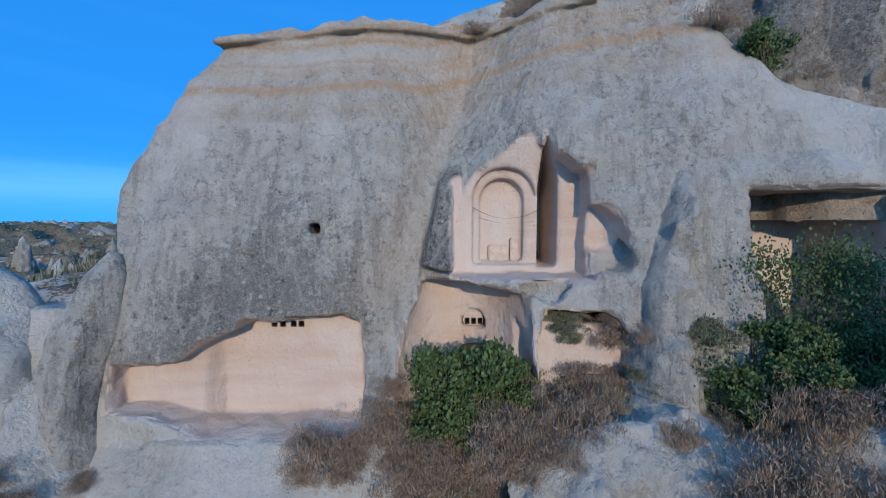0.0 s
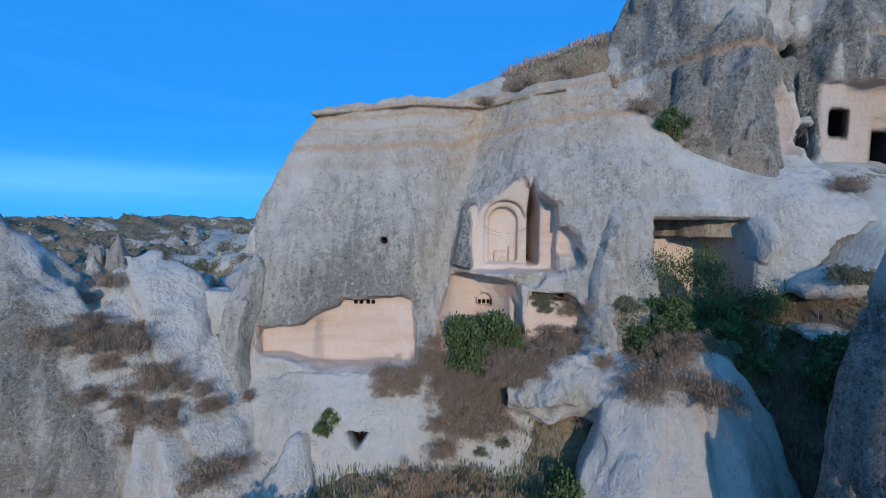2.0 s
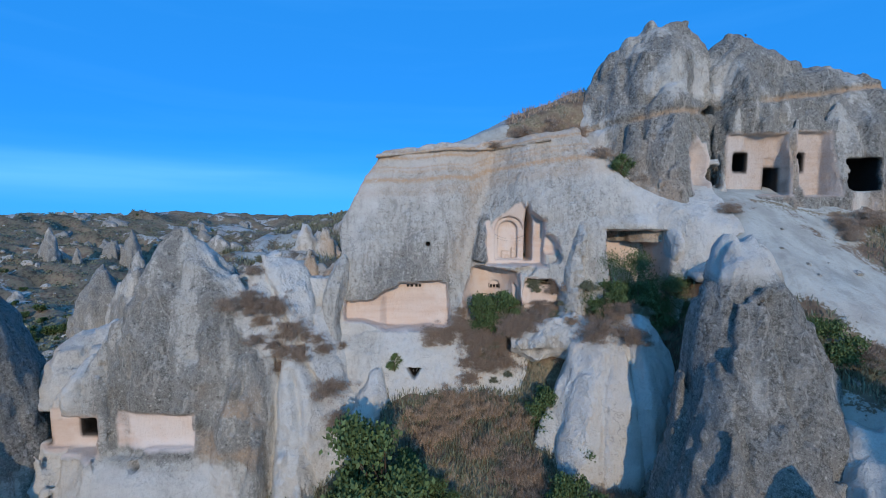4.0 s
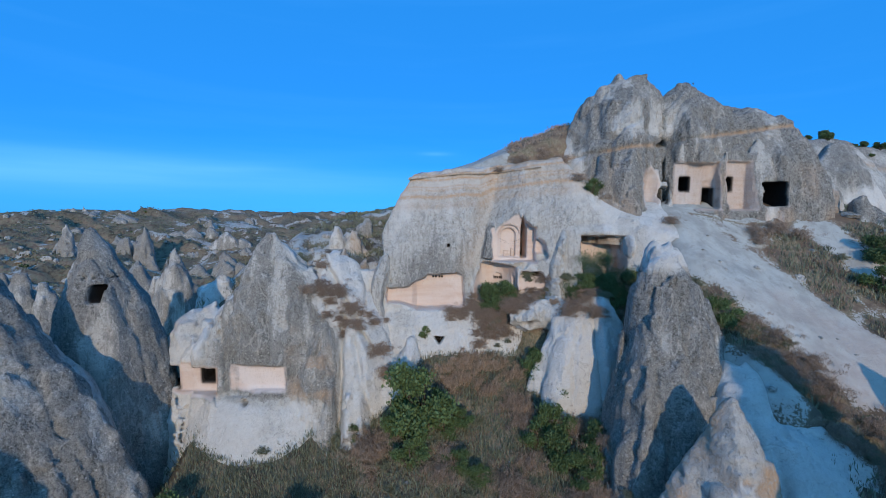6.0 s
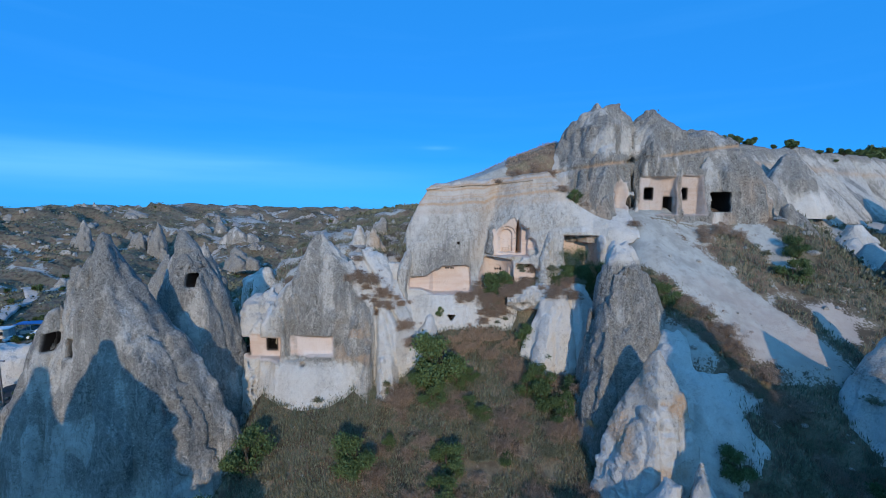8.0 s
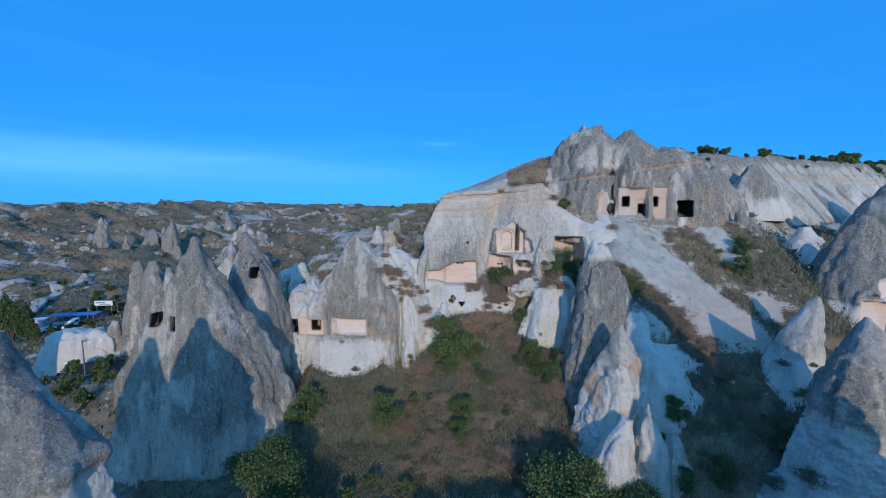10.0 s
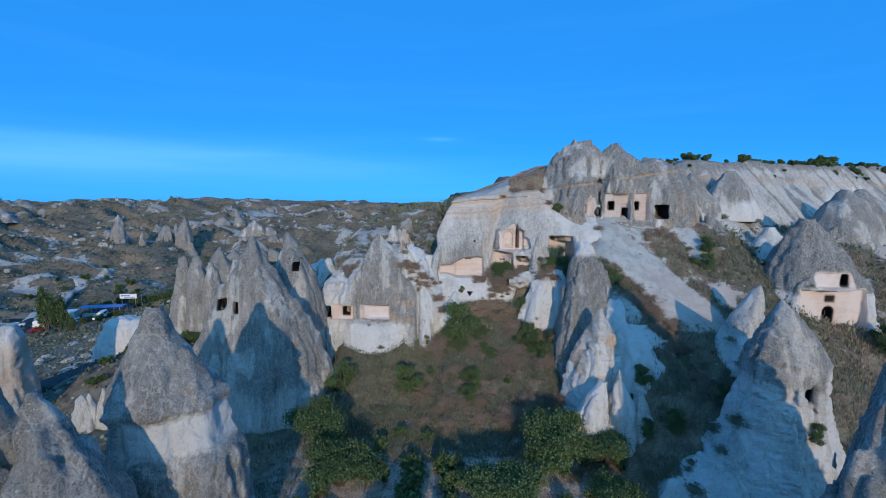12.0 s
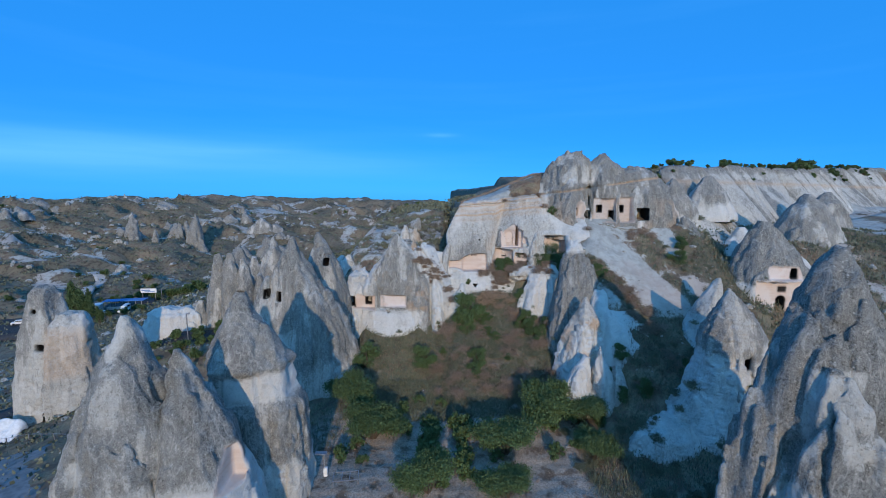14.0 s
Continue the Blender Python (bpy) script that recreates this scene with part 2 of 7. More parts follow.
def tuff_material(name, grey=0.5):
    """Volcanic tuff: pale stone under grey lichen that runs down in streaks, hewn faces warm and clean, thin ochre strata."""
    m, t, b = nodes_of(name, 0.92)
    p, streaked, flat = place(t), place(t, 1.1, 1.1, 0.16), place(t, 0.35, 0.35, 3.0)
    patches, fine, grain, fleck = noisy(t, p, 0.42, 8, 0.6), noisy(t, p, 6.5, 7, 0.82), noisy(t, p, 15.0, 4, 0.8), noisy(t, p, 1.9, 10, 0.74)
    streaks, beds, runs = noisy(t, streaked, 1.0, 8, 0.66), noisy(t, flat, 1.0, 4), noisy(t, place(t, 3.6, 3.6, 0.30), 1.0, 8, 0.7)
    lichen = maths(t, "ADD", maths(t, "MULTIPLY", patches, 0.28), maths(t, "MULTIPLY", streaks, 0.55))
    lichen = maths(t, "ADD", lichen, maths(t, "ADD", maths(t, "MULTIPLY", fine, 1.1), maths(t, "MULTIPLY", fleck, 0.42)))
    lichen = maths(t, "ADD", lichen, maths(t, "MULTIPLY", runs, 0.55))
    lichen = maths(t, "SUBTRACT", lichen, maths(t, "MULTIPLY", layer(t, "pale"), 0.62))
    cover = ramp(t, lichen, 1.44 - grey * 0.32, 1.66 - grey * 0.32)
    light = blend(t, ramp(t, fleck, 0.38, 0.62), (0.42, 0.405, 0.365), (0.54, 0.53, 0.485))
    light = blend(t, maths(t, "MULTIPLY", ramp(t, fine, 0.55, 0.66), 0.6), light, (0.22, 0.22, 0.20))
    light = blend(t, maths(t, "MULTIPLY", ramp(t, beds, 0.5, 0.7), 0.5), light, (0.45, 0.42, 0.36))
    light = blend(t, maths(t, "MULTIPLY", ramp(t, runs, 0.52, 0.62), 0.55), light, (0.27, 0.262, 0.238))
    dark = blend(t, ramp(t, fine, 0.42, 0.56), (0.058, 0.059, 0.054), (0.25, 0.247, 0.222))
    dark = blend(t, maths(t, "MULTIPLY", ramp(t, fleck, 0.44, 0.60), 0.4), dark, (0.25, 0.242, 0.222))
    dark = blend(t, maths(t, "MULTIPLY", ramp(t, grain, 0.56, 0.64), 0.65), dark, (0.43, 0.42, 0.385))
    dark = blend(t, maths(t, "MULTIPLY", ramp(t, runs, 0.46, 0.58), 0.45), dark, (0.33, 0.32, 0.29))
    colour = blend(t, cover, light, dark)
    spots = noisy(t, p, 3.4, 7, 0.78)
    colour = blend(t, maths(t, "MULTIPLY", maths(t, "MULTIPLY", ramp(t, spots, 0.56, 0.60), cover), 0.45), colour, (0.47, 0.465, 0.425))
    colour = blend(t, maths(t, "MULTIPLY", maths(t, "MULTIPLY", maths(t, "SUBTRACT", 1.0, ramp(t, spots, 0.40, 0.43)), maths(t, "SUBTRACT", 1.0, maths(t, "MULTIPLY", cover, 0.4))), 0.5), colour, (0.13, 0.127, 0.115))
    pits = noisy(t, place(t, 1.0, 1.0, 0.8), 5.5, 3, 0.6)
    colour = blend(t, maths(t, "MULTIPLY", maths(t, "SUBTRACT", 1.0, ramp(t, pits, 0.30, 0.37)), maths(t, "ADD", 0.25, maths(t, "MULTIPLY", cover, 0.5))), colour, (0.07, 0.067, 0.06))
    colour = blend(t, maths(t, "MULTIPLY", ramp(t, layer(t, "pale"), 0.60, 0.95), 0.62), colour, (0.68, 0.675, 0.64))
    vein = noisy(t, place(t, 0.5, 0.5, 0.16), 1.0, 4, 0.5)
    seam = noisy(t, place(t, 0.30, 0.30, 0.42), 1.7, 5, 0.55)
    off = maths(t, "ABSOLUTE", maths(t, "SUBTRACT", vein, 0.5))
    colour = blend(t, maths(t, "MULTIPLY", maths(t, "SUBTRACT", 1.0, ramp(t, off, 0.003, 0.014)), maths(t, "MULTIPLY", cover, 0.55)), colour, (0.45, 0.43, 0.385))
    off = maths(t, "ABSOLUTE", maths(t, "SUBTRACT", seam, 0.48))
    colour = blend(t, maths(t, "MULTIPLY", maths(t, "SUBTRACT", 1.0, ramp(t, off, 0.002, 0.009)), maths(t, "MULTIPLY", ramp(t, streaks, 0.45, 0.6), 0.35)), colour, (0.07, 0.066, 0.058))
    pebbles = t.nodes.new("ShaderNodeTexVoronoi")
    t.links.new(p, pebbles.inputs["Vector"])
    pebbles.inputs["Scale"].default_value, pebbles.inputs["Randomness"].default_value = 4.4, 1.0
    stones = maths(t, "MULTIPLY", maths(t, "SUBTRACT", 1.0, ramp(t, pebbles.outputs["Distance"], 0.12, 0.30)), ramp(t, noisy(t, p, 2.3, 4, 0.7), 0.32, 0.52))
    shade = pebbles.outputs["Color"]
    own = t.nodes.new("ShaderNodeSeparateColor")
    t.links.new(shade, own.inputs[0])
    light_stones = maths(t, "MULTIPLY", stones, ramp(t, own.outputs[0], 0.55, 0.75))
    dark_stones = maths(t, "MULTIPLY", stones, ramp(t, own.outputs[1], 0.50, 0.70))
    colour = blend(t, maths(t, "MULTIPLY", light_stones, maths(t, "ADD", 0.12, maths(t, "MULTIPLY", cover, 0.80))), colour, (0.52, 0.505, 0.46))
    colour = blend(t, maths(t, "MULTIPLY", dark_stones, maths(t, "ADD", 0.10, maths(t, "MULTIPLY", cover, 0.70))), colour, (0.050, 0.048, 0.044))
    grit = noisy(t, p, 24.0, 4, 0.85)
    colour = blend(t, maths(t, "MULTIPLY", ramp(t, grit, 0.52, 0.62), maths(t, "ADD", 0.15, maths(t, "MULTIPLY", cover, 0.4))), colour, (0.11, 0.105, 0.095))
    colour = blend(t, maths(t, "MULTIPLY", maths(t, "SUBTRACT", 1.0, ramp(t, grit, 0.36, 0.46)), 0.45), colour, (0.60, 0.585, 0.54))
    warm = blend(t, ramp(t, beds, 0.3, 0.7), (0.55, 0.42, 0.34), (0.60, 0.495, 0.425))
    colour = blend(t, maths(t, "MULTIPLY", layer(t, "ochre"), ramp(t, fine, 0.3, 0.55)), colour, (0.50, 0.34, 0.21))
    hewn = blend(t, ramp(t, patches, 0.42, 0.62), warm, (0.62, 0.54, 0.485))
    colour = blend(t, maths(t, "MULTIPLY", layer(t, "cut"), maths(t, "SUBTRACT", 1.0, maths(t, "MULTIPLY", ramp(t, fine, 0.62, 0.75), 0.6))), colour, hewn)
    colour = blend(t, maths(t, "MULTIPLY", maths(t, "SUBTRACT", 1.0, ramp(t, grain, 0.32, 0.42)), maths(t, "ADD", 0.15, maths(t, "MULTIPLY", cover, 0.3))), colour, (0.12, 0.117, 0.11))
    # painted shade: near-black inside windows, holes and caves
    colour = blend(t, layer(t, "room_shade"), colour, (0.022, 0.019, 0.017))
    t.links.new(colour, b.inputs["Base Color"])
    bump = t.nodes.new("ShaderNodeBump")
    bump.inputs["Strength"].default_value, bump.inputs["Distance"].default_value = 1.0, 0.13
    height = maths(t, "ADD", maths(t, "ADD", maths(t, "MULTIPLY", fine, 0.9), maths(t, "MULTIPLY", grain, 0.4)), maths(t, "MULTIPLY", pits, 1.2))
    t.links.new(maths(t, "MULTIPLY", height, maths(t, "SUBTRACT", 1.0, maths(t, "MULTIPLY", layer(t, "cut"), 0.6))), bump.inputs["Height"])
    t.links.new(bump.outputs[0], b.inputs["Normal"])
    return m


TUFF = tuff_material("weathered_tuff", 0.70)


def ground_material():
    """Dry earth and straw-coloured grass, with pale tuff where the soil is gone."""
    m, t, b = nodes_of("dry_ground", 0.95)
    p = place(t)
    big, mid, fine = noisy(t, p, 0.06, 6), noisy(t, p, 0.6, 7, 0.6), noisy(t, p, 7.0, 6, 0.65)
    earth = blend(t, ramp(t, mid, 0.38, 0.62), (0.14, 0.102, 0.074), (0.33, 0.24, 0.17))
    grass = blend(t, ramp(t, fine, 0.35, 0.65), (0.115, 0.105, 0.066), (0.29, 0.24, 0.16))
    soil = blend(t, ramp(t, mid, 0.42, 0.58), earth, grass)
    heath = blend(t, ramp(t, mid, 0.40, 0.60), (0.050, 0.050, 0.034), (0.13, 0.115, 0.080))
    soil = blend(t, maths(t, "MULTIPLY", ramp(t, big, 0.44, 0.60), 0.6), soil, heath)
    stone = blend(t, ramp(t, mid, 0.35, 0.65), (0.30, 0.302, 0.275), (0.425, 0.43, 0.392))
    stone = blend(t, maths(t, "MULTIPLY", ramp(t, noisy(t, place(t, 2.2, 2.2, 0.4), 1.0, 9, 0.7), 0.52, 0.64), 0.45), stone, (0.23, 0.222, 0.20))
    stone = blend(t, maths(t, "MULTIPLY", ramp(t, big, 0.46, 0.60), 0.55), stone, (0.40, 0.315, 0.262))
    bare = maths(t, "ADD", layer(t, "pale"), maths(t, "MULTIPLY", maths(t, "SUBTRACT", fine, 0.5), 0.9))
    bare = maths(t, "ADD", bare, maths(t, "MULTIPLY", maths(t, "SUBTRACT", mid, 0.5), 1.1))
    furrow = maths(t, "MULTIPLY", layer(t, "plot"), ramp(t, mid, 0.36, 0.52))
    soil = blend(t, furrow, soil, blend(t, ramp(t, fine, 0.35, 0.65), (0.23, 0.19, 0.155), (0.44, 0.38, 0.315)))
    colour = blend(t, ramp(t, bare, 0.45, 0.57), soil, stone)
    t.links.new(colour, b.inputs["Base Color"])
    bump = t.nodes.new("ShaderNodeBump")
    bump.inputs["Strength"].default_value, bump.inputs["Distance"].default_value = 0.7, 0.12
    t.links.new(maths(t, "ADD", fine, mid), bump.inputs["Height"])
    t.links.new(bump.outputs[0], b.inputs["Normal"])
    return m


def plain_material(name, dark, light, scale=6.0, rough_value=0.8, metal=0.0, bump_by=0.02, world_space=True):
    m, t, b = nodes_of(name, rough_value)
    b.inputs["Metallic"].default_value = metal
    n = noisy(t, place(t, world_space=world_space), scale, 6, 0.6)
    t.links.new(blend(t, ramp(t, n, 0.3, 0.7), dark, light), b.inputs["Base Color"])
    if bump_by:
        bump = t.nodes.new("ShaderNodeBump")
        bump.inputs["Strength"].default_value, bump.inputs["Distance"].default_value = 0.5, bump_by
        t.links.new(n, bump.inputs["Height"])
        t.links.new(bump.outputs[0], b.inputs["Normal"])
    return m


def leaf_material(name, dark, light):
    """Leaves that vary from clump to clump."""
    m, t, b = nodes_of(name, 0.6)
    isle = t.nodes.new("ShaderNodeNewGeometry").outputs["Random Per Island"]
    own = t.nodes.new("ShaderNodeObjectInfo").outputs["Random"]
    f = maths(t, "ADD", maths(t, "MULTIPLY", isle, 0.75), maths(t, "MULTIPLY", own, 0.25))
    t.links.new(blend(t, f, dark, light), b.inputs["Base Color"])
    b.inputs["Subsurface Weight"].default_value = 0.0
    return m


GROUND = ground_material()
LEAF_GREEN = leaf_material("green_leaves", (0.040, 0.070, 0.030), (0.112, 0.168, 0.064))
LEAF_GREY = leaf_material("grey_green_leaves", (0.070, 0.082, 0.055), (0.235, 0.245, 0.165))
LEAF_DRY = leaf_material("dry_twigs", (0.13, 0.095, 0.072), (0.38, 0.295, 0.225))
STRAW = leaf_material("straw", (0.19, 0.135, 0.095), (0.44, 0.33, 0.235))
BARK = plain_material("bark", (0.05, 0.04, 0.03), (0.13, 0.10, 0.075), 20, 0.95)
ASPHALT = plain_material("asphalt", (0.035, 0.035, 0.037), (0.075, 0.073, 0.072), 3, 0.9)

# ---- the ground: one sheet, from the field to the horizon ----
def broken(x, y):
    """Ledges and knolls of bare rock, 0 to about 1.4."""
    zero = np.zeros_like(x)
    return step(0.62, 0.86, 1 - np.abs(fbm(x * 0.8, y, zero + 3, 9.0, 4))) + 0.4 * step(0.55, 0.85, 1 - np.abs(fbm(x, y * 0.8, zero + 11, 3.4, 3)))


def ground_h(x, y):
    x, y = np.asarray(x, np.float32), np.asarray(y, np.float32)
    zero = np.zeros_like(x)
    # the field between the spires, rising to the foot of the cliff
    field = np.interp(y - 5.0 * step(-4.5, -9.5, x), [-60, -20, -8, -2.5, 1, 6, 8.5, 12.5], [-7.5, -6.6, -5.4, -2.2, -0.2, 2.6, 4.4, 4.8])
    # the bare slope to the right, under the upper rock
    g = np.interp(x, [10, 12, 20, 25, 30, 60], [0, 0, 1.3, 1.0, 0.2, 0.5])
    right = 13.9 + 0.75 * (y - 8.6) - g
    right = smin(right, 15.3 + 0.10 * (y - 11) + zero, 1.0)
    low_right = np.interp(y, [-60, -20, -12, -6, -1], [-6.5, -6.0, -4.0, 0.5, 4.5])
    right = smax(right, low_right, 1.5)
    right = np.where(y < -3, smin(right, low_right + 1.0, 1.5), right)
    w = step(7.0, 14.0, x + 0.25 * np.minimum(y + 4, 0))
    z = field * (1 - w) + right * w
    # the dry gully with scrub along the right slope, and the terrace beyond it
    gully = np.exp(-((x - 11.5 - (5 - y) * 0.60) / 1.3) ** 2) * step(-14, -8, y) * step(7, 4, y)
    z = z - 1.0 * gully
    far_right = 2.4 + 0.56 * (y + 3) - 0.02 * (x - 36)
    far_right = np.clip(far_right, -4.0, 40)
    wr = step(29, 36, x)
    z = z * (1 - wr) + np.minimum(far_right, 11.2 + 0.10 * (y - 15)) * wr
    # hill behind the cliff
    rim = 17.1 + 0.40 * np.clip(x + 6, 0, 13)
    hill = 4.8 + (rim - 4.8) * np.interp(y, [12.5, 14.0, 17, 24, 40, 80, 150], [0, 0.93, 1.0, 1.0, 0.95, 0.9, 0.85])
    z = np.where((y > 12.5) & (x > -9), np.maximum(z, hill * step(-8.5, -5.5, x) * step(30, 20, x) + z * (1 - step(-8.5, -5.5, x) * step(30, 20, x))), z)
    # terrace in front of the rock shelter, and the shelf beside it
    terrace = step(5.0, 6.6, x) * step(14.0, 12.5, x) * step(5.0, 6.6, y) * step(12.4, 11.9, y)
    z = np.maximum(z, z * (1 - terrace) + 7.8 * terrace)
    shelf = step(1.6, 2.8, x) * step(7.4, 6.0, x) * step(7.2, 8.2, y) * step(12.4, 11.9, y)
    z = np.maximum(z, z * (1 - shelf) + 6.7 * shelf)
    fore = 0.8 * step(2.0, 3.2, x)
    talus = np.clip(7.2 + 0.95 * (y - 9.0 + fore), 7.0, 8.35) + 0.12 * fbm(x, y, zero + 5, 1.6, 3)
    heap = step(-1.0, 0.4, x) * step(6.6, 5.6, x) * step(8.7, 9.2, y + fore) * step(12.4, 11.9, y)
    z = np.maximum(z, z * (1 - heap) + talus * heap)
    # left shoulder behind the hewn rock, and the heath hill beyond
    back = np.interp(y, [5, 10, 20, 32, 57, 100, 160], [2.0, 5.0, 6.8, 9.6, 12.0, 13.4, 13.0])
    back = back + 1.6 * step(-24, -12, x) * step(30, 55, y)
    wl = step(-26, -21, x) * step(-6.5, -9.5, x) * step(4, 11, y)
    z = z * (1 - wl) + back * wl
    wb = step(-7, -10, x) * step(11, 15, y) * step(-38, -24, x)
    z = z * (1 - wb) + back * wb
    # to the left the land falls to the valley with the road
    left = np.interp(-x, [18, 24, 30, 38, 46, 56, 66, 100, 135, 220, 330], [-6.3, -7.0, -7.5, -8.0, -9.0, -10.0, -13.5, -20.0, -27.0, -25.0, -22.0])
    left = left + np.interp(y, [-40, 2, 11, 26, 60], [0, 0, 3.0, 3.0, 0.0]) * step(-40, -44, x) * step(-78, -66, x)
    wv = step(-20, -24, x) * step(22, 8, y) + step(-24, -40, x) * step(8, 22, y)
    z = z * (1 - np.clip(wv, 0, 1)) + left * np.clip(wv, 0, 1)
    # distance: broken badlands rising to the far ridge
    r = np.sqrt(x * x + y * y)
    side = step(-20, -70, x - 0.10 * (y - 60))
    far = np.interp(r, [150, 230, 300, 400, 470, 540, 900, 3000], [-27, -24, -12, 4, 8.5, 6, -25, -120])
    far = far + np.interp(x, [-420, -300, -150], [1.5, 1, 0])
    wf = step(150, 215, r) * side
    z = z * (1 - wf) + far * wf
    middle = np.interp(y, [60, 150, 190, 300, 900, 3000], [13.5, 10.2, 9.0, 1, -30, -120])
    wm = step(110, 170, y) * (1 - side)
    z = z * (1 - wm) + middle * wm
    # the striped ridge at the far right
    yr = y - 0.55 * (np.minimum(x, 140) - 48)
    ridge = np.interp(yr, [16, 24, 31, 36, 41, 60, 90], [0, 12.0, 14.5, 19.5, 24.6, 26, 26]) + 0.03 * (np.minimum(x, 140) - 48)
    wr = step(26, 36, x) * step(20, 26, yr)
    z = z * (1 - wr) + ridge * wr
    # relief
    rough_far = step(120, 300, r) * side
    ridged = 1 - np.abs(fbm(x, y, zero, 38.0, 3))
    z = z + rough_far * (7.0 * (ridged - 0.55) + 2.2 * (1 - np.abs(fbm(x, y, zero + 9, 13.0, 3))) - 1.1)
    z = z + 0.35 * fbm(x, y, zero, 7.0, 3) * step(900, 60, r) + 0.10 * fbm(x, y, zero, 1.4, 3)
    crest = step(0.74, 0.97, 1 - np.abs(fbm(x * 0.55 + y * 0.3, y, zero + 4, 24.0, 4)))
    z = z + rough_far * 5.0 * crest * step(480, 380, r) + step(320, 420, r) * side * 3.0 * fbm(x, y, zero + 2, 60.0, 3)
    knolls = step(-36, -28, x) * step(-7.5, -9.5, x) * step(13, 17, y) * step(80, 55, y)
    z = z + knolls * (1.3 * broken(x, y) - 0.9)
    # furrows of the plot
    z = z + 0.09 * np.sin(y * 4.3) * step(-23.5, -21.5, x) * step(6, 4, x) * step(-9.5, -11, y) * step(-30, -26, y)
    runs = 1 - np.abs(vnoise(x * 0.20 + y * 0.1, y * 0.02, zero))
    z = z + 3.0 * (runs - 0.7) * step(32, 42, x) * step(26, 29, yr) * step(39, 36, yr)
    return z


def ground_pale(x, y, z):
    """How bare the ground is: 1 for naked tuff, 0 for soil and grass."""
    zero = np.zeros_like(x)
    p = np.zeros_like(x)
    slope = step(9, 13, x) * step(-5, -1, y) * step(14, 11, y) * np.maximum(step(21.4, 18.8, x + 0.70 * (y - 4) + 1.2 * fbm(x, y, zero + 8, 4.0, 2)), step(9.6, 10.6, y) * step(26, 22, x))
    gully = np.exp(-((x - 11.5 - (5 - y) * 0.60) / 1.5) ** 2) + 0.8 * np.exp(-((x - 21.5) / 3) ** 2 - ((y - 9.2) / 1.3) ** 2)
    p = np.maximum(p, slope * (1 - 1.1 * gully))
    p = np.maximum(p, step(15, 17, x) * step(31, 28, x) * step(-3, 0, y) * step(11, 9.5, y) * (0.30 + 0.75 * fbm(x, y, zero + 3, 3.2, 3)))
    p = np.maximum(p, step(-8, -10.5, x) * step(-23, -18, x) * step(4, 8, y) * step(30, 20, y))
    p = np.maximum(p, step(30, 40, x) * step(25, 28, y - 0.55 * (np.minimum(x, 140) - 48)) * step(37, 34, y - 0.55 * (np.minimum(x, 140) - 48)))
    p = np.maximum(p, step(-7, -5, x) * step(12.4, 13.0, y) * step(22, 17, y) * (step(3.2, 1.4, x + 0.5 * fbm(x, y, zero + 7, 2.0, 2)) + 0.7 * step(0.15, 0.4, fbm(x, y, zero + 7, 3.0, 2)) * step(9, 6, x)))
    r = np.sqrt(x * x + y * y)
    far = step(140, 230, r) * step(-10, -60, x)
    p = np.maximum(p, far * (0.72 * step(0.66, 0.92, 1 - np.abs(fbm(x * 0.55 + y * 0.3, y, zero + 4, 19.0, 4))) * step(-0.1, 0.3, fbm(x, y, zero + 1, 45.0, 2) + 0.55 * step(200, 320, r) - 0.20)))
    p = np.maximum(p, step(31, 37, x) * step(-6, 2, y) * (0.30 + 0.9 * fbm(x, y, zero + 6, 7.0, 4)))
    p = np.maximum(p, step(-36, -46, x) * step(6, 14, y) * step(60, 30, y) * (0.22 + 0.7 * fbm(x, y, zero, 9.0, 3)))
    p = np.maximum(p, step(-7, -12, x) * step(16, 24, y) * step(50, 36, y) * step(-40, -28, x) * (0.32 + 0.8 * fbm(x, y, zero + 2, 6.0, 3)))
    p = np.maximum(p, step(-36, -28, x) * step(-7.5, -9.5, x) * step(13, 17, y) * step(80, 60, y) * step(0.55, 1.2, broken(x, y)) * (0.50 + 0.35 * fbm(x, y, zero + 12, 5.0, 3)))
    return np.clip(p, 0, 1)


def spread(stops):
    """Grid lines: rows of start, end and spacing, one after the other."""
    return np.concatenate([np.arange(a, b, s) for a, b, s in stops])


gx = spread([(-2600, -700, 190), (-700, -360, 17), (-360, -120, 3.2), (-120, -72, 1.4), (-72, 46, 0.55), (46, 110, 0.9), (110, 400, 14), (400, 2700, 190)])
gy = spread([(-900, -130, 60), (-130, -62, 5), (-62, 30, 0.55), (30, 110, 1.3), (110, 480, 3.2), (480, 900, 20), (900, 3100, 200)])
GX, GY = np.meshgrid(gx, gy, indexing="ij")
GZ = ground_h(GX, GY)
n0, n1 = GX.shape
ids = np.arange(n0 * n1).reshape(n0, n1)
quads = np.stack([ids[:-1, :-1].ravel(), ids[1:, :-1].ravel(), ids[1:, 1:].ravel(), ids[:-1, 1:].ravel()], 1)
gv = np.stack([GX.ravel(), GY.ravel(), GZ.ravel()], 1)
ground = new("ground", mesh_of("ground", gv, quads, GROUND, True, {"pale": ground_pale(gv[:, 0], gv[:, 1], gv[:, 2]), "plot": step(-23.5, -21.5, gv[:, 0]) * step(6, 4, gv[:, 0]) * step(-7.5, -9.5, gv[:, 1]) * step(-30, -26, gv[:, 1])}))
tagged(ground, "dry scrubby valley floor and bare pale tuff slopes", "ground", kind="structure")


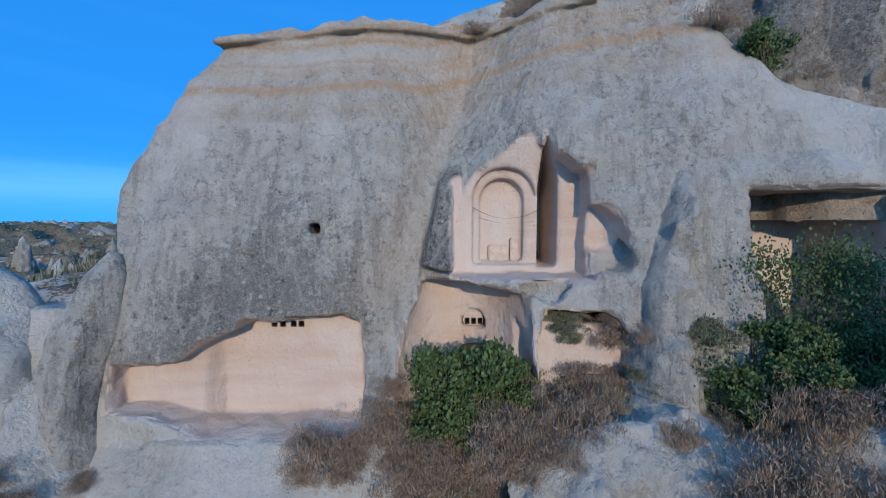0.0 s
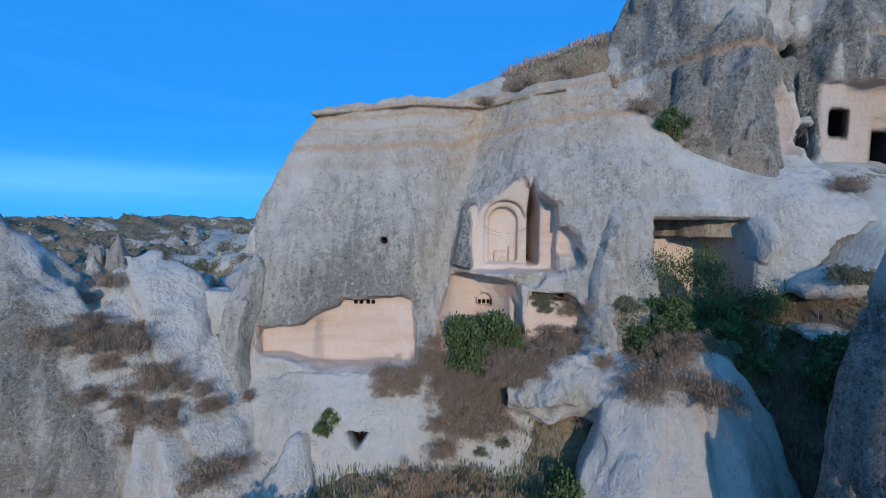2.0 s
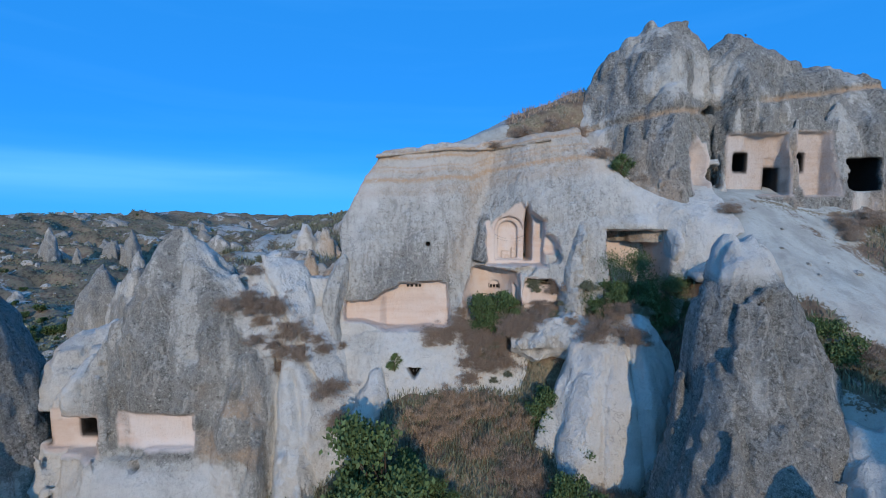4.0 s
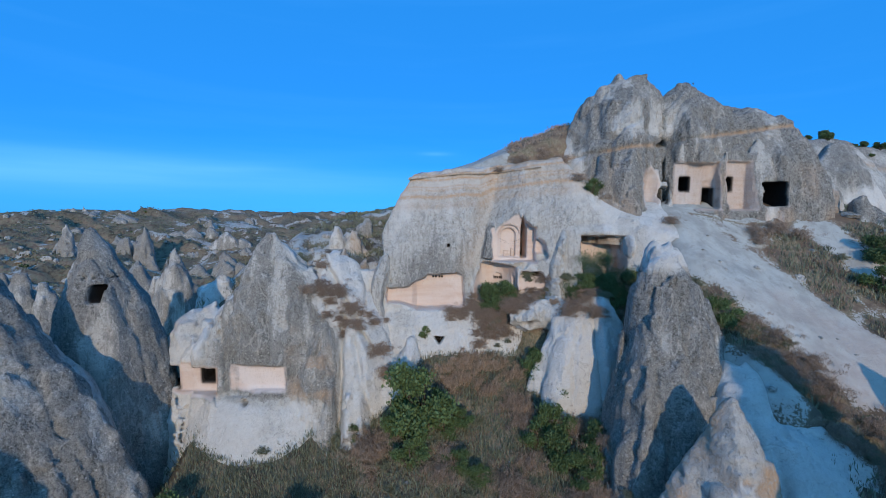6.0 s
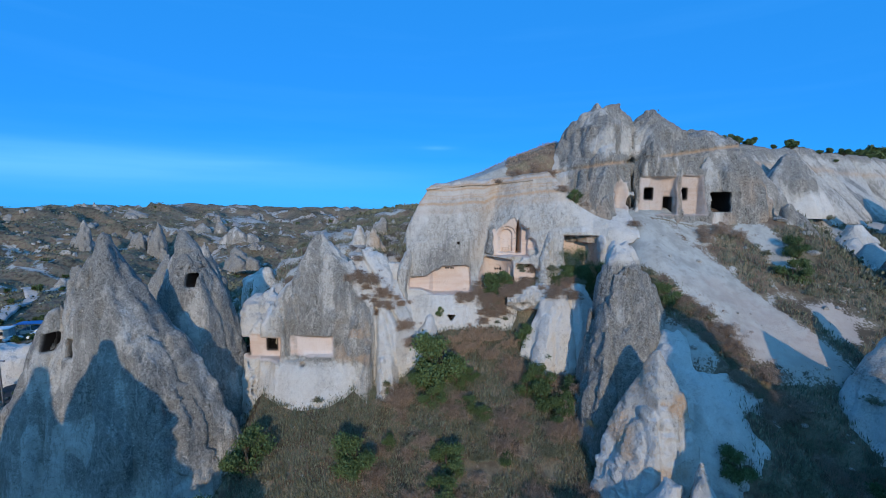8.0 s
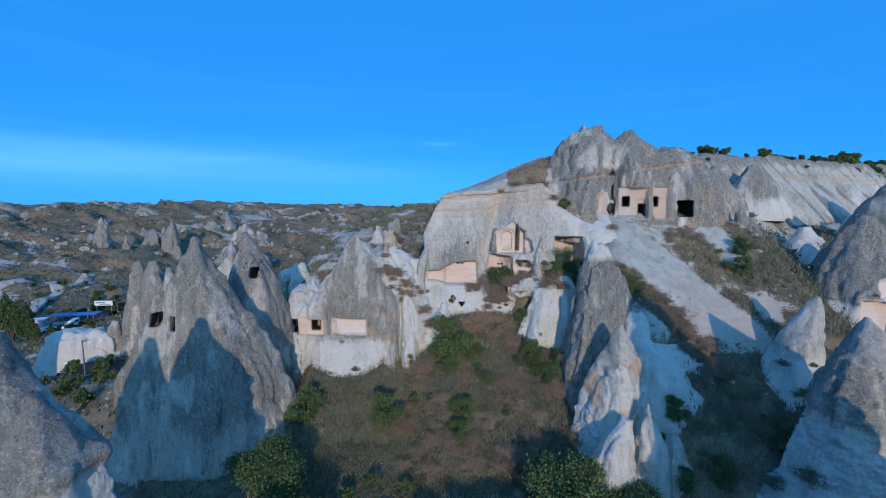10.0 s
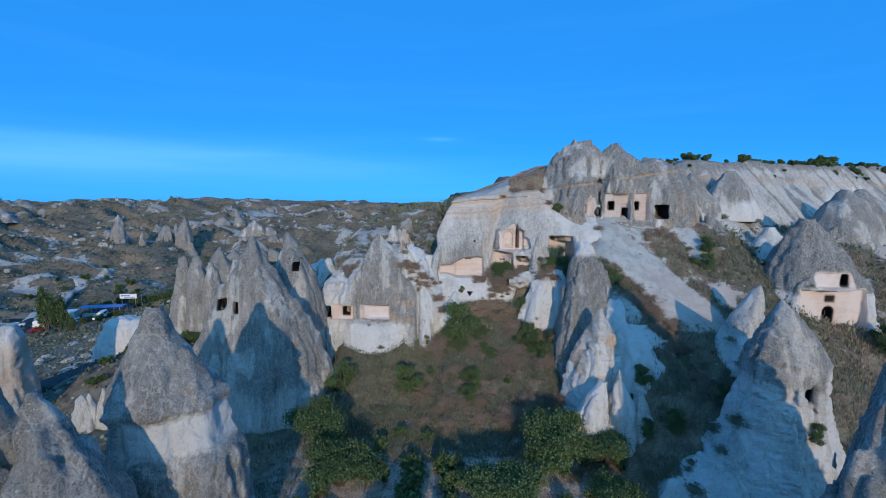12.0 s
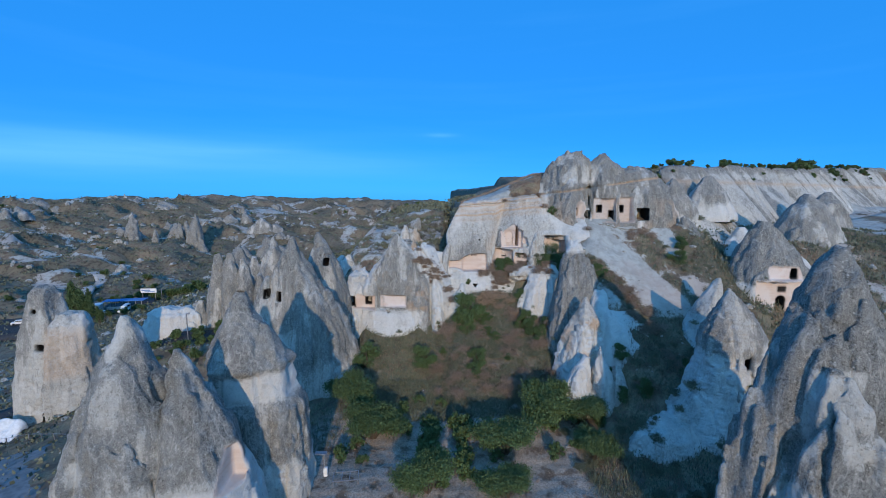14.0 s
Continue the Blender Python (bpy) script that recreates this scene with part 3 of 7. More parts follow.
# ---- the church cliff ----
def block_zone(X, Z):
    n = 0.08 * vnoise(X * 2, Z * 2, Z * 0)
    return step(-0.12, 0.10, X + n + 0.55 - 0.24 * (Z - 11)) * step(0.40, 0.30, X - 0.08 * (Z - 11)) * step(10.72, 10.86, Z + n - 0.15 * np.abs(X)) * step(14.0, 12.6, Z)


def cliff_solid(X, Y, Z):
    wx = X + 0.25 * vnoise(X * 0.35, Y * 0.35, Z * 0.3)
    face = along(Z, [2, 5, 7, 9, 12, 14.5, 16.6, 19], [8.0, 8.8, 9.1, 9.4, 10.1, 11.0, 12.0, 12.7], 2)
    crease = wx - (-1.1 + (Z - 10) * 0.30)
    face = face + 1.45 * np.exp(-np.abs(crease / 1.35) ** 1.5) * step(6.5, 9, Z) * (0.75 + 0.25 * step(12, 15, Z))
    face = face + np.interp(wx, [-10, -8.2, -7, -2, 2, 3.5, 6.5, 8, 9.6, 11, 13], [0.9, 0.2, 0.0, 0.0, -0.35, -0.4, -1.25, -1.3, -1.5, -2.4, -3.0]).astype(np.float32)
    face = face - 0.35 * np.exp(-((wx - 3.2) / 1.1) ** 2) * step(12.8, 14, Z)
    # worn lip of the rock shelter, dark block beside the niche
    face = face - 0.42 * np.exp(-((Z - 13.05) / 0.38) ** 2) * (np.exp(-((X - 8.4) / 0.8) ** 2) + 0.6 * np.exp(-((X - 7.1) / 0.5) ** 2))
    face = face - 0.60 * block_zone(X, Z)
    # ledge of harder rock along the top
    ledge = 17.05 + 0.10 * (X + 6) + 0.08 * vnoise(X * 0.6, Y, Z * 0)
    d = (face - Y) * 0.8
    top = along(X, [-6.5, 2, 5.8, 6.6, 8, 9.6, 13], [17.5, 18.35, 18.85, 18.3, 16.3, 15.5, 15.4], 0)
    bench = 13.9 + 0.75 * (Y - 8.6) + 1.6 * step(9.0, 6.2, X)
    top = np.minimum(top + 0.06 * (Y - 12), np.where(X > 6, bench, 99))
    d = smax(d, (Z - top) * 0.75, 0.22)
    side = along(Z, [2, 7, 10.5, 12.7, 17.6], [-8.7, -8.5, -8.3, -8.5, -6.15], 2) + 0.25 * np.maximum(Y - 11.5, 0)
    d = smax(d, (side - X) * 0.9, 0.12)
    # ragged hollow beside the niche, and the broken rock under it
    n = 0.10 * vnoise(X * 1.6, Y * 1.6, Z * 1.6)
    worn = box(X + 3 * n, Y, Z + 2 * n, (3.35, 5, 10.75), (4.4, 10.25, 11.6), 0.3)
    worn = np.minimum(worn, box(X + 2 * n, Y, Z + 3 * n, (1.7, 5, 10.15), (2.9, 9.75, 10.55), 0.15))
    d = np.maximum(d, -worn)
    d = rough(d, X, Y, Z, 0.08, 0.05, 0.10)
    # thin hard lip along the rim
    lip = smax(np.abs(Z - ledge - 0.10) - 0.10 - 0.04 * vnoise(X * 0.9, Y * 0.9, Z * 0), face - 0.30 - 0.12 * vnoise(X * 0.7, Y * 0.5, Z * 0 + 4) - Y, 0.08)
    lip = np.maximum(np.maximum(lip, side - 0.15 - X), X - 4.2)
    return np.minimum(d, lip * 0.8)


def apron_solid(X, Y, Z):
    """Pale foot of the cliff."""
    front = along(Z, [2.0, 4.0, 6.0, 7.0, 7.4], [6.3, 7.6, 8.35, 9.0, 10.0], 2) + 0.5 * step(-6, -9, X)
    d = smax((front - Y) * 0.75, np.maximum(np.maximum(-9.3 - X, X - 2.6), Z - 7.25), 0.2)
    return rough(d, X, Y, Z, 0.15, 0.06, 0.06)


def buttress_solid(X, Y, Z):
    """Curved rib beside the rock shelter."""
    d = spire(X, Y, Z, [(5, 5.3, 9.0, 1.0, 1.4), (7.5, 5.05, 9.0, 0.78, 1.2), (9.2, 4.9, 9.1, 0.58, 1.15), (10.6, 5.0, 9.2, 0.46, 1.1), (12.2, 5.35, 9.5, 0.34, 0.95), (13.1, 5.6, 9.8, 0.14, 0.4)])
    return rough(d, X, Y, Z, 0.22, 0.08, 0.10)


def knob_solid(X, Y, Z):
    """Worn overhanging knobs at the right end of the shelter."""
    d = np.sqrt(((X - 10.15) / 0.32) ** 2 + ((Y - 8.6) / 0.9) ** 2 + ((Z - 12.0) / 0.85) ** 2) - 1
    d = smin(d * 0.30, (np.sqrt(((X - 11.4) / 1.0) ** 2 + ((Y - 7.0) / 1.1) ** 2 + ((Z - 10.75 - 0.25 * (X - 11.4)) / 0.50) ** 2) - 1) * 0.5, 0.15)
    d = smin(d, (np.sqrt(((X - 11.5) / 1.1) ** 2 + ((Y - 6.9) / 1.0) ** 2 + ((Z - 9.15) / 0.30) ** 2) - 1) * 0.3, 0.1)
    return rough(d, X, Y, Z, 0.10, 0.05)


def cliff_cut(X, Y, Z):
    w = 0.06 * vnoise(X * 2, Y * 2, Z * 2) + 0.03 * vnoise(X * 5, Y * 5, Z * 5)
    x, z = X + w, Z + w
    c = arch(X, Y, Z, 1.02, 2.22, 10.93, 13.22, 5, 11.62)                      # inner round-headed niche
    c = np.minimum(c, arch(X, Y, Z, 0.80, 2.50, 10.86, 13.48, 5, 11.25))       # its frame
    # tall wedge-shaped slot beside it, closing towards the left
    c = np.minimum(c, np.maximum(np.maximum(2.50 + 0.22 * np.maximum(Y - 10.9, 0) + 0.12 * np.maximum(Z - 13.0, 0) - X, X - 3.08 + 0.42 * np.maximum(Z - 13.2, 0)), np.maximum(np.maximum(10.80 - Z, Z - 14.3), Y - 13.6)))
    c = np.minimum(c, box(x, Y, z, (0.25, 5, 10.66), (3.62, 10.98, 13.3), 0.05))
    c = np.minimum(c, np.maximum(np.abs(x - 2.15 + 2 * w) * 0.85 + (z - 14.35), np.maximum(Y - 10.98 + 0.4 * np.maximum(z - 13.4, 0), 13.1 - z)))
    c = np.minimum(c, box(x + 0.6 * np.maximum(z - 12.0, 0), Y, z, (3.55, 5, 11.25), (4.25, 10.45, 12.45), 0.3))
    # rock shelter under the right-hand bench
    c = np.minimum(c, box(x, Y, z, (6.75, 4, 7.6), (9.9, 11.2, 12.72), 0.08))
    # hollow below the niche, lower wall with its little cells
    apse = np.sqrt(((x - 0.35) / 1.75) ** 2 + ((Y - 8.6) / 3.1) ** 2) - 1
    c = np.minimum(c, smax(smax(apse * 1.6, np.maximum(z - 10.55 + 0.10 * np.abs(x) ** 1.5, 6.8 - z), 0.10), (-1.15 + 0.33 * np.maximum(z - 8.6, 0)) - x, 0.12))
    c = np.minimum(c, arch(X, Y, Z, 0.60, 1.18, 9.0, 9.55, 8, 11.72))         # small blind arch at the back
    # curved edge to the right of the apse, and the hewn wall with two little recesses
    c = np.minimum(c, np.maximum(np.maximum(1.2 - x, x - 2.02 - 0.10 * (9.6 - z)), np.maximum(np.maximum(z - 9.9 + 1.1 * np.maximum(x - 1.35, 0) ** 2, 6.8 - z), Y - 10.3)))
    wall = np.maximum(np.maximum(2.18 + 0.30 * np.maximum(z - 9.3, 0) - x, x - 4.55 + 0.9 * np.maximum(z - 9.0, 0) ** 1.4), np.maximum(z - 10.02 + 0.06 * (x - 2.2), 6.7 - z))
    c = np.minimum(c, np.maximum(wall, Y - 9.42 - 0.12 * (z - 8)))
    c = np.minimum(c, box(X, Y, Z, (2.52, 5, 9.70), (3.08, 10.02, 9.99), 0.03))
    c = np.minimum(c, box(X, Y, Z, (3.20, 5, 9.62), (3.92, 9.98, 9.88), 0.03))
    # big shallow cave to the left
    roof = np.interp(x, [-8.35, -6.7, -6.2, -5.6, -4.95, -4.85, -2.6, -2.2], [8.55, 8.62, 8.75, 9.22, 9.40, 9.64, 9.68, 9.50])
    c = np.minimum(c, np.maximum(np.maximum(-7.95 - x, x + 2.15 - 0.10 * (9.6 - z)), np.maximum(np.maximum(z - roof, 7.05 + 0.45 * step(-5.5, -7.0, x) - z), Y - 10.50 + 0.45 * step(-5.6, -6.1, x))))
    return c


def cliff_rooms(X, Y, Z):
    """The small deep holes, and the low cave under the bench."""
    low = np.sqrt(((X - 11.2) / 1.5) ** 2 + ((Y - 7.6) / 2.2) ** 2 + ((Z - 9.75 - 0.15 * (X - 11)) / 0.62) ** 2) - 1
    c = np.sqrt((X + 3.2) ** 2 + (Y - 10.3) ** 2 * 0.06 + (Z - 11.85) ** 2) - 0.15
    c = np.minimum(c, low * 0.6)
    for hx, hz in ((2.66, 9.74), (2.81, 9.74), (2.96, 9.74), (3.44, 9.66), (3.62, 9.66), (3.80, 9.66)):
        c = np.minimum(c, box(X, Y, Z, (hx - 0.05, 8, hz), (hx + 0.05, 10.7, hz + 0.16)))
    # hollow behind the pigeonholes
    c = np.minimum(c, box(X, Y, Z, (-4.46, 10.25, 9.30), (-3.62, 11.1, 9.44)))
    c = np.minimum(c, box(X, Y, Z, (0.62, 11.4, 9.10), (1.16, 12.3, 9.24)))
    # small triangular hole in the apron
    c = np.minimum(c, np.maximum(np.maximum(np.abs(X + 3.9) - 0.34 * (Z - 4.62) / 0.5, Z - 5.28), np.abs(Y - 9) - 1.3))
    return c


def cliff_pale(x, y, z):
    n = fbm(x, y, z * 0.18, 1.5, 4)
    crease = x + 1.1 - (z - 10) * 0.30
    left = 0.27 + 0.22 * step(12.6, 15.5, z + 0.8 * n + 0.25 * (x + 4)) + 0.22 * np.exp(-((x + 7.6 - 0.35 * (z - 12)) / 0.8) ** 2)
    left = left - 0.12 * step(11.5, 9.8, z) + 0.20 * n
    right = 0.60 + 0.22 * n + 0.25 * step(4.0, 7.5, x) - 0.42 * np.exp(-((x - 5.4) / 1.3) ** 2 - ((z - 14.4) / 1.5) ** 2) - 0.25 * np.exp(-((x - 1.0 - 0.35 * (z - 14)) / 0.7) ** 2) * step(13.4, 14.2, z)
    w = step(-0.5, 0.7, crease + 0.4 * n)
    p = left * (1 - w) + right * w
    p = np.maximum(p, 0.60 * np.exp(-((crease + 0.3) / 0.8) ** 2) * step(9.0, 10.5, z) + 0.15 * n)
    p = np.maximum(p, 0.72 * step(15.2, 16.6, z - 0.06 * x + 0.5 * n))
    p = np.maximum(p, step(7.4, 6.6, z) * 1.0)
    p = np.maximum(p, step(8.3, 7.6, z) * step(-4.0, -5.0, x))
    p = np.maximum(p, 0.75 * step(1.6, 2.0, x) * step(10.4, 9.8, z) + 0.2 * n)
    p = np.maximum(p, 0.75 * step(3.6, 4.3, x + 0.3 * n) * step(7.0, 6.4, x) * step(13.2, 11.8, z) + 0.25 * n)
    return p - 1.3 * block_zone(x, z)


def cliff_ochre(x, y, z):
    s = z - np.interp(x, [-8, -5, -0.6, 0.6, 6], [0.0, 0.1, 0.3, 0.85, 1.5]) + 0.10 * vnoise(x * 0.5, y * 0.5, z * 0)
    o = np.exp(-((s - 16.95) / 0.10) ** 2) * 0.8 + np.exp(-((s - 15.55) / 0.16) ** 2) * 0.85 + np.exp(-((s - 17.35) / 0.14) ** 2) * 0.7
    return o + 0.5 * np.exp(-((s - 16.35) / 0.07) ** 2) + 0.45 * np.exp(-((s - 16.1) / 0.12) ** 2) + 0.30 * np.exp(-((s - 14.8) / 0.35) ** 2) + 0.16 * step(14.2, 16.0, s) + 0.30 * np.exp(-((x + 1.7 - (z - 10) * 0.30) / 0.7) ** 2) * step(9.5, 10.5, z)


church_cliff = tagged(new("church_cliff"), "tall grey tuff cliff with a carved arched niche and hewn caves", "cliff")
rock("cliff_face", (-11.2, 7.4, 2.0), (13.2, 15.0, 19.6), 0.085, cliff_solid, cliff_cut, cliff_pale, cliff_ochre, cliff_rooms, parent=church_cliff, worn_by=0.12)
tagged(rock("apron", (-9.9, 5.2, 1.6), (3.2, 10.6, 7.6), 0.09, apron_solid, cliff_cut, lambda x, y, z: 0.95 + 0 * x, None, cliff_rooms, parent=church_cliff), "bare white foot of the cliff")
def pigeonholes(xs, y, z, wide, high):
    """A row of small square holes in a hewn wall."""
    def solid(X, Y, Z):
        return box(X, Y, Z, (min(xs) - 2, y - 0.6, z - 2), (max(xs) + 2, y + 2, z + high + 2))

    def holes(X, Y, Z):
        d = 99.0
        for hx in xs:
            d = np.minimum(d, box(X, Y, Z, (hx - wide / 2, y - 1, z), (hx + wide / 2, y + 0.4, z + high)))
        return d
    return rock("hewn_panel", (min(xs) - 0.26, y - 0.1, z - 0.2), (max(xs) + 0.26, y + 0.5, z + high + 0.2), 0.025, solid, lambda X, Y, Z: Y - y, None, None, holes, parent=church_cliff)


pigeonholes((-4.39, -4.17, -3.89, -3.69), 10.485, 9.31, 0.11, 0.12)
pigeonholes((0.70, 0.89, 1.08), 11.70, 9.08, 0.10, 0.14)


def spur_solid(X, Y, Z):
    """Dark rib at the corner of the cliff."""
    d = spire(X, Y, Z, [(3.5, -8.4, 8.9, 0.60, 1.0), (5.5, -8.4, 9.2, 0.50, 0.9), (7.5, -8.6, 9.5, 0.42, 0.8), (8.7, -8.55, 9.6, 0.56, 0.8), (9.3, -8.4, 9.7, 0.64, 0.8), (10.8, -8.12, 9.9, 0.46, 0.6), (11.4, -8.0, 9.9, 0.1, 0.2)])
    return rough(d, X, Y, Z, 0.10, 0.05, 0.06)


def saddle_solid(X, Y, Z):
    d = spire(X, Y, Z, [(4, -9.9, 9.8, 2.0, 1.6), (7, -9.9, 10.1, 1.6, 1.3), (9.2, -9.8, 10.3, 1.3, 0.8), (9.8, -9.8, 10.3, 1.0, 0.5)])
    return rough(d, X, Y, Z, 0.12, 0.05, 0.05)


rock("spur", (-9.7, 7.6, 3.6), (-7.2, 11.0, 11.7), 0.075, spur_solid, None, lambda x, y, z: 0.35 + 0.3 * step(10.9, 11.2, z), parent=church_cliff)
rock("saddle", (-12.0, 8.0, 4.2), (-8.0, 11.8, 10.2), 0.09, saddle_solid, None, lambda x, y, z: 1.0 + 0 * z, parent=church_cliff)
rock("pale_mound", (1.2, 6.3, 5.6), (6.3, 9.6, 8.7), 0.075,
     lambda X, Y, Z: rough(smin((np.sqrt(((X - 3.3) / 2.1) ** 2 + ((Y - 8.3) / 1.5) ** 2 + ((Z - 6.9) / 0.95) ** 2) - 1) * 0.8, (np.sqrt(((X - 4.9) / 1.4) ** 2 + ((Y - 8.3) / 1.3) ** 2 + ((Z - 6.9) / 1.25) ** 2) - 1) * 0.8, 0.4), X, Y, Z, 0.45, 0.10, 0.12), None,
     lambda x, y, z: 0.95 + 0 * z, None, lambda X, Y, Z: np.sqrt(((X - 2.5) / 1.1) ** 2 + ((Y - 6.6) / 0.7) ** 2 + ((Z - 6.2 - 0.1 * X) / 0.40) ** 2) * 0.4 - 0.4,
     "worn white tuff ledge with a low dark hollow", "rock")
rock("buttress", (3.9, 7.0, 4.6), (7.2, 11.0, 13.3), 0.08, buttress_solid, None, lambda x, y, z: 0.55 + 0 * x, parent=church_cliff)
rock("knob", (9.3, 5.6, 8.5), (13.0, 10.0, 13.0), 0.07, knob_solid, None, lambda x, y, z: 0.9 + 0 * x, parent=church_cliff)


# ---- upper rock with the cut facade ----
def upper_solid(X, Y, Z):
    wx = X + 0.5 * vnoise(X * 0.25, Y * 0.25, Z * 0.2)
    d = spire(wx, Y, Z, [(13, 11.3, 15.5, 6.2, 5.9), (17, 11.3, 15.5, 5.6, 4.9), (20, 11.6, 15.4, 4.7, 4.2), (23.5, 11.9, 15.0, 3.3, 2.8), (24.9, 12.2, 14.8, 2.2, 1.8), (25.7, 12.3, 14.6, 1.1, 0.9)], facets=5)
    d = smin(d, spire(wx, Y, Z, [(13, 18.3, 15.5, 6.6, 5.6), (17, 18.0, 15.5, 5.6, 4.8), (20, 18.0, 15.4, 4.8, 4.1), (23.2, 17.6, 15.0, 3.3, 2.6), (24.6, 17.3, 14.8, 1.5, 1.3), (25.4, 17.2, 14.7, 0.6, 0.5)], facets=5), 0.15)
    d = smin(d, spire(wx, Y, Z, [(11, 23.8, 14.2, 5.4, 4.8), (15, 23.8, 14.4, 4.8, 4.3), (19, 23.6, 14.7, 4.4, 3.7), (21.8, 23.2, 15.0, 3.6, 2.7), (22.9, 23.0, 15.0, 2.6, 1.6), (23.4, 23.2, 15.0, 1.4, 0.8)], facets=5), 0.15)
    d = smin(d, spire(wx, Y, Z, [(11, 27.4, 14.5, 2.8, 4.0), (16, 27.2, 14.6, 2.2, 3.0), (20.5, 26.9, 15.0, 1.3, 1.3), (21.6, 26.8, 15.0, 0.4, 0.4)]), 0.3)
    d = np.maximum(d, -(np.maximum(np.abs(X - 14.35 + 0.04 * (Z - 20)) - 0.12, 10 - Y)) * (1 + 0 * Z))
    d = rough(d, X, Y, Z, 0.18, 0.08, 0.34, 0.0, 0.20)
    bed = Z - 20.05 - 0.15 * (X - 14)
    return d + 0.22 * np.exp(-(bed / 0.18) ** 2)


def upper_cut(X, Y, Z):
    w = 0.06 * vnoise(X * 2, Y * 2, Z * 2) + 0.10 * vnoise(X * 0.7, Y, Z * 0.7)
    x, z = X + w, Z + w
    c = box(x, Y, z, (14.75, 5, 14.8), (18.40, 11.75, 18.45), 0.06)
    c = np.minimum(c, box(x, Y, z, (16.2, 5, 15.0), (18.30, 11.95, 18.30), 0.04))
    c = np.minimum(c, np.maximum(box(x, Y, z, (18.92, 5, 14.8), (21.5, 11.75, 18.55), 0.06), x - 20.75 - 0.30 * (11.75 - Y)))
    c = np.minimum(c, arch(X, Y, Z, 17.55, 18.28, 15.0, 17.2, 9, 12.08))
    c = np.minimum(c, box(x, Y, z, (21.7, 5, 13.4), (22.7, 10.2, 15.0), 0.1))
    # scooped hollows to the left of the facade, with a small blind window
    c = np.minimum(c, np.sqrt(((x - 12.75) / 1.05) ** 2 + ((Y - 10.0) / 1.5) ** 2 + ((z - 16.7 - 0.5 * (x - 12.75)) / 1.75) ** 2) - 1)
    c = np.minimum(c, box(X, Y, Z, (11.75, 9, 15.7), (12.40, 11.75, 16.90), 0.05))
    return c


def upper_rooms(X, Y, Z):
    w = 0.05 * vnoise(X * 2, Y * 2, Z * 2)
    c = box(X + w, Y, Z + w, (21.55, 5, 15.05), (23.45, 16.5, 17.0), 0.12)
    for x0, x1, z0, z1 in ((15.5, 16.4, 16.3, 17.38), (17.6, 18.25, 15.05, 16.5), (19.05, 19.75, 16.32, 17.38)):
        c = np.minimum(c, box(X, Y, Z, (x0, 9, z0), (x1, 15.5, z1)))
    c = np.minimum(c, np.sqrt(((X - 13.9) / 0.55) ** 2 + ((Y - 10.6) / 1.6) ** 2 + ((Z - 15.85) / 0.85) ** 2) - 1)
    # cleft between the hollows and the facade, its shade painted as in the rooms
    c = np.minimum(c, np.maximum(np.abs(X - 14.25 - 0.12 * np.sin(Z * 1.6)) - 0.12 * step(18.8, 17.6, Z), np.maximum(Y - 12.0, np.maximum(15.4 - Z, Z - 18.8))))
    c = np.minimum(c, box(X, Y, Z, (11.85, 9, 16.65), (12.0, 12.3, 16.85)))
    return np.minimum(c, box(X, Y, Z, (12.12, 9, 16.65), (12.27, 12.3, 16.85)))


rock("upper_rock", (3.5, 8.6, 12.0), (30.5, 21.0, 26.4), 0.13, upper_solid, upper_cut,
     lambda x, y, z: -0.22 + 1.0 * step(0.05, 0.5, vnoise(x * 0.45 + 3, y * 0.45, z * 0.22) + 0.3 * vnoise(x * 1.5, y * 1.5, z * 0.6)) * step(25.5, 20.5, z),
     lambda x, y, z: 0.85 * np.exp(-((z - 20.05 - 0.15 * (x - 14)) / 0.16) ** 2) * step(-0.55, 0.1, vnoise(x * 0.5, y * 0.5, z)) + 0.35 * step(18.9, 17.6, z) * step(-0.2, 0.4, vnoise(x * 0.6, y * 0.6, z * 0.3)), upper_rooms,
     "twin-peaked grey tuff rock with a hewn facade of windows", "rock", cut_by=0.72)


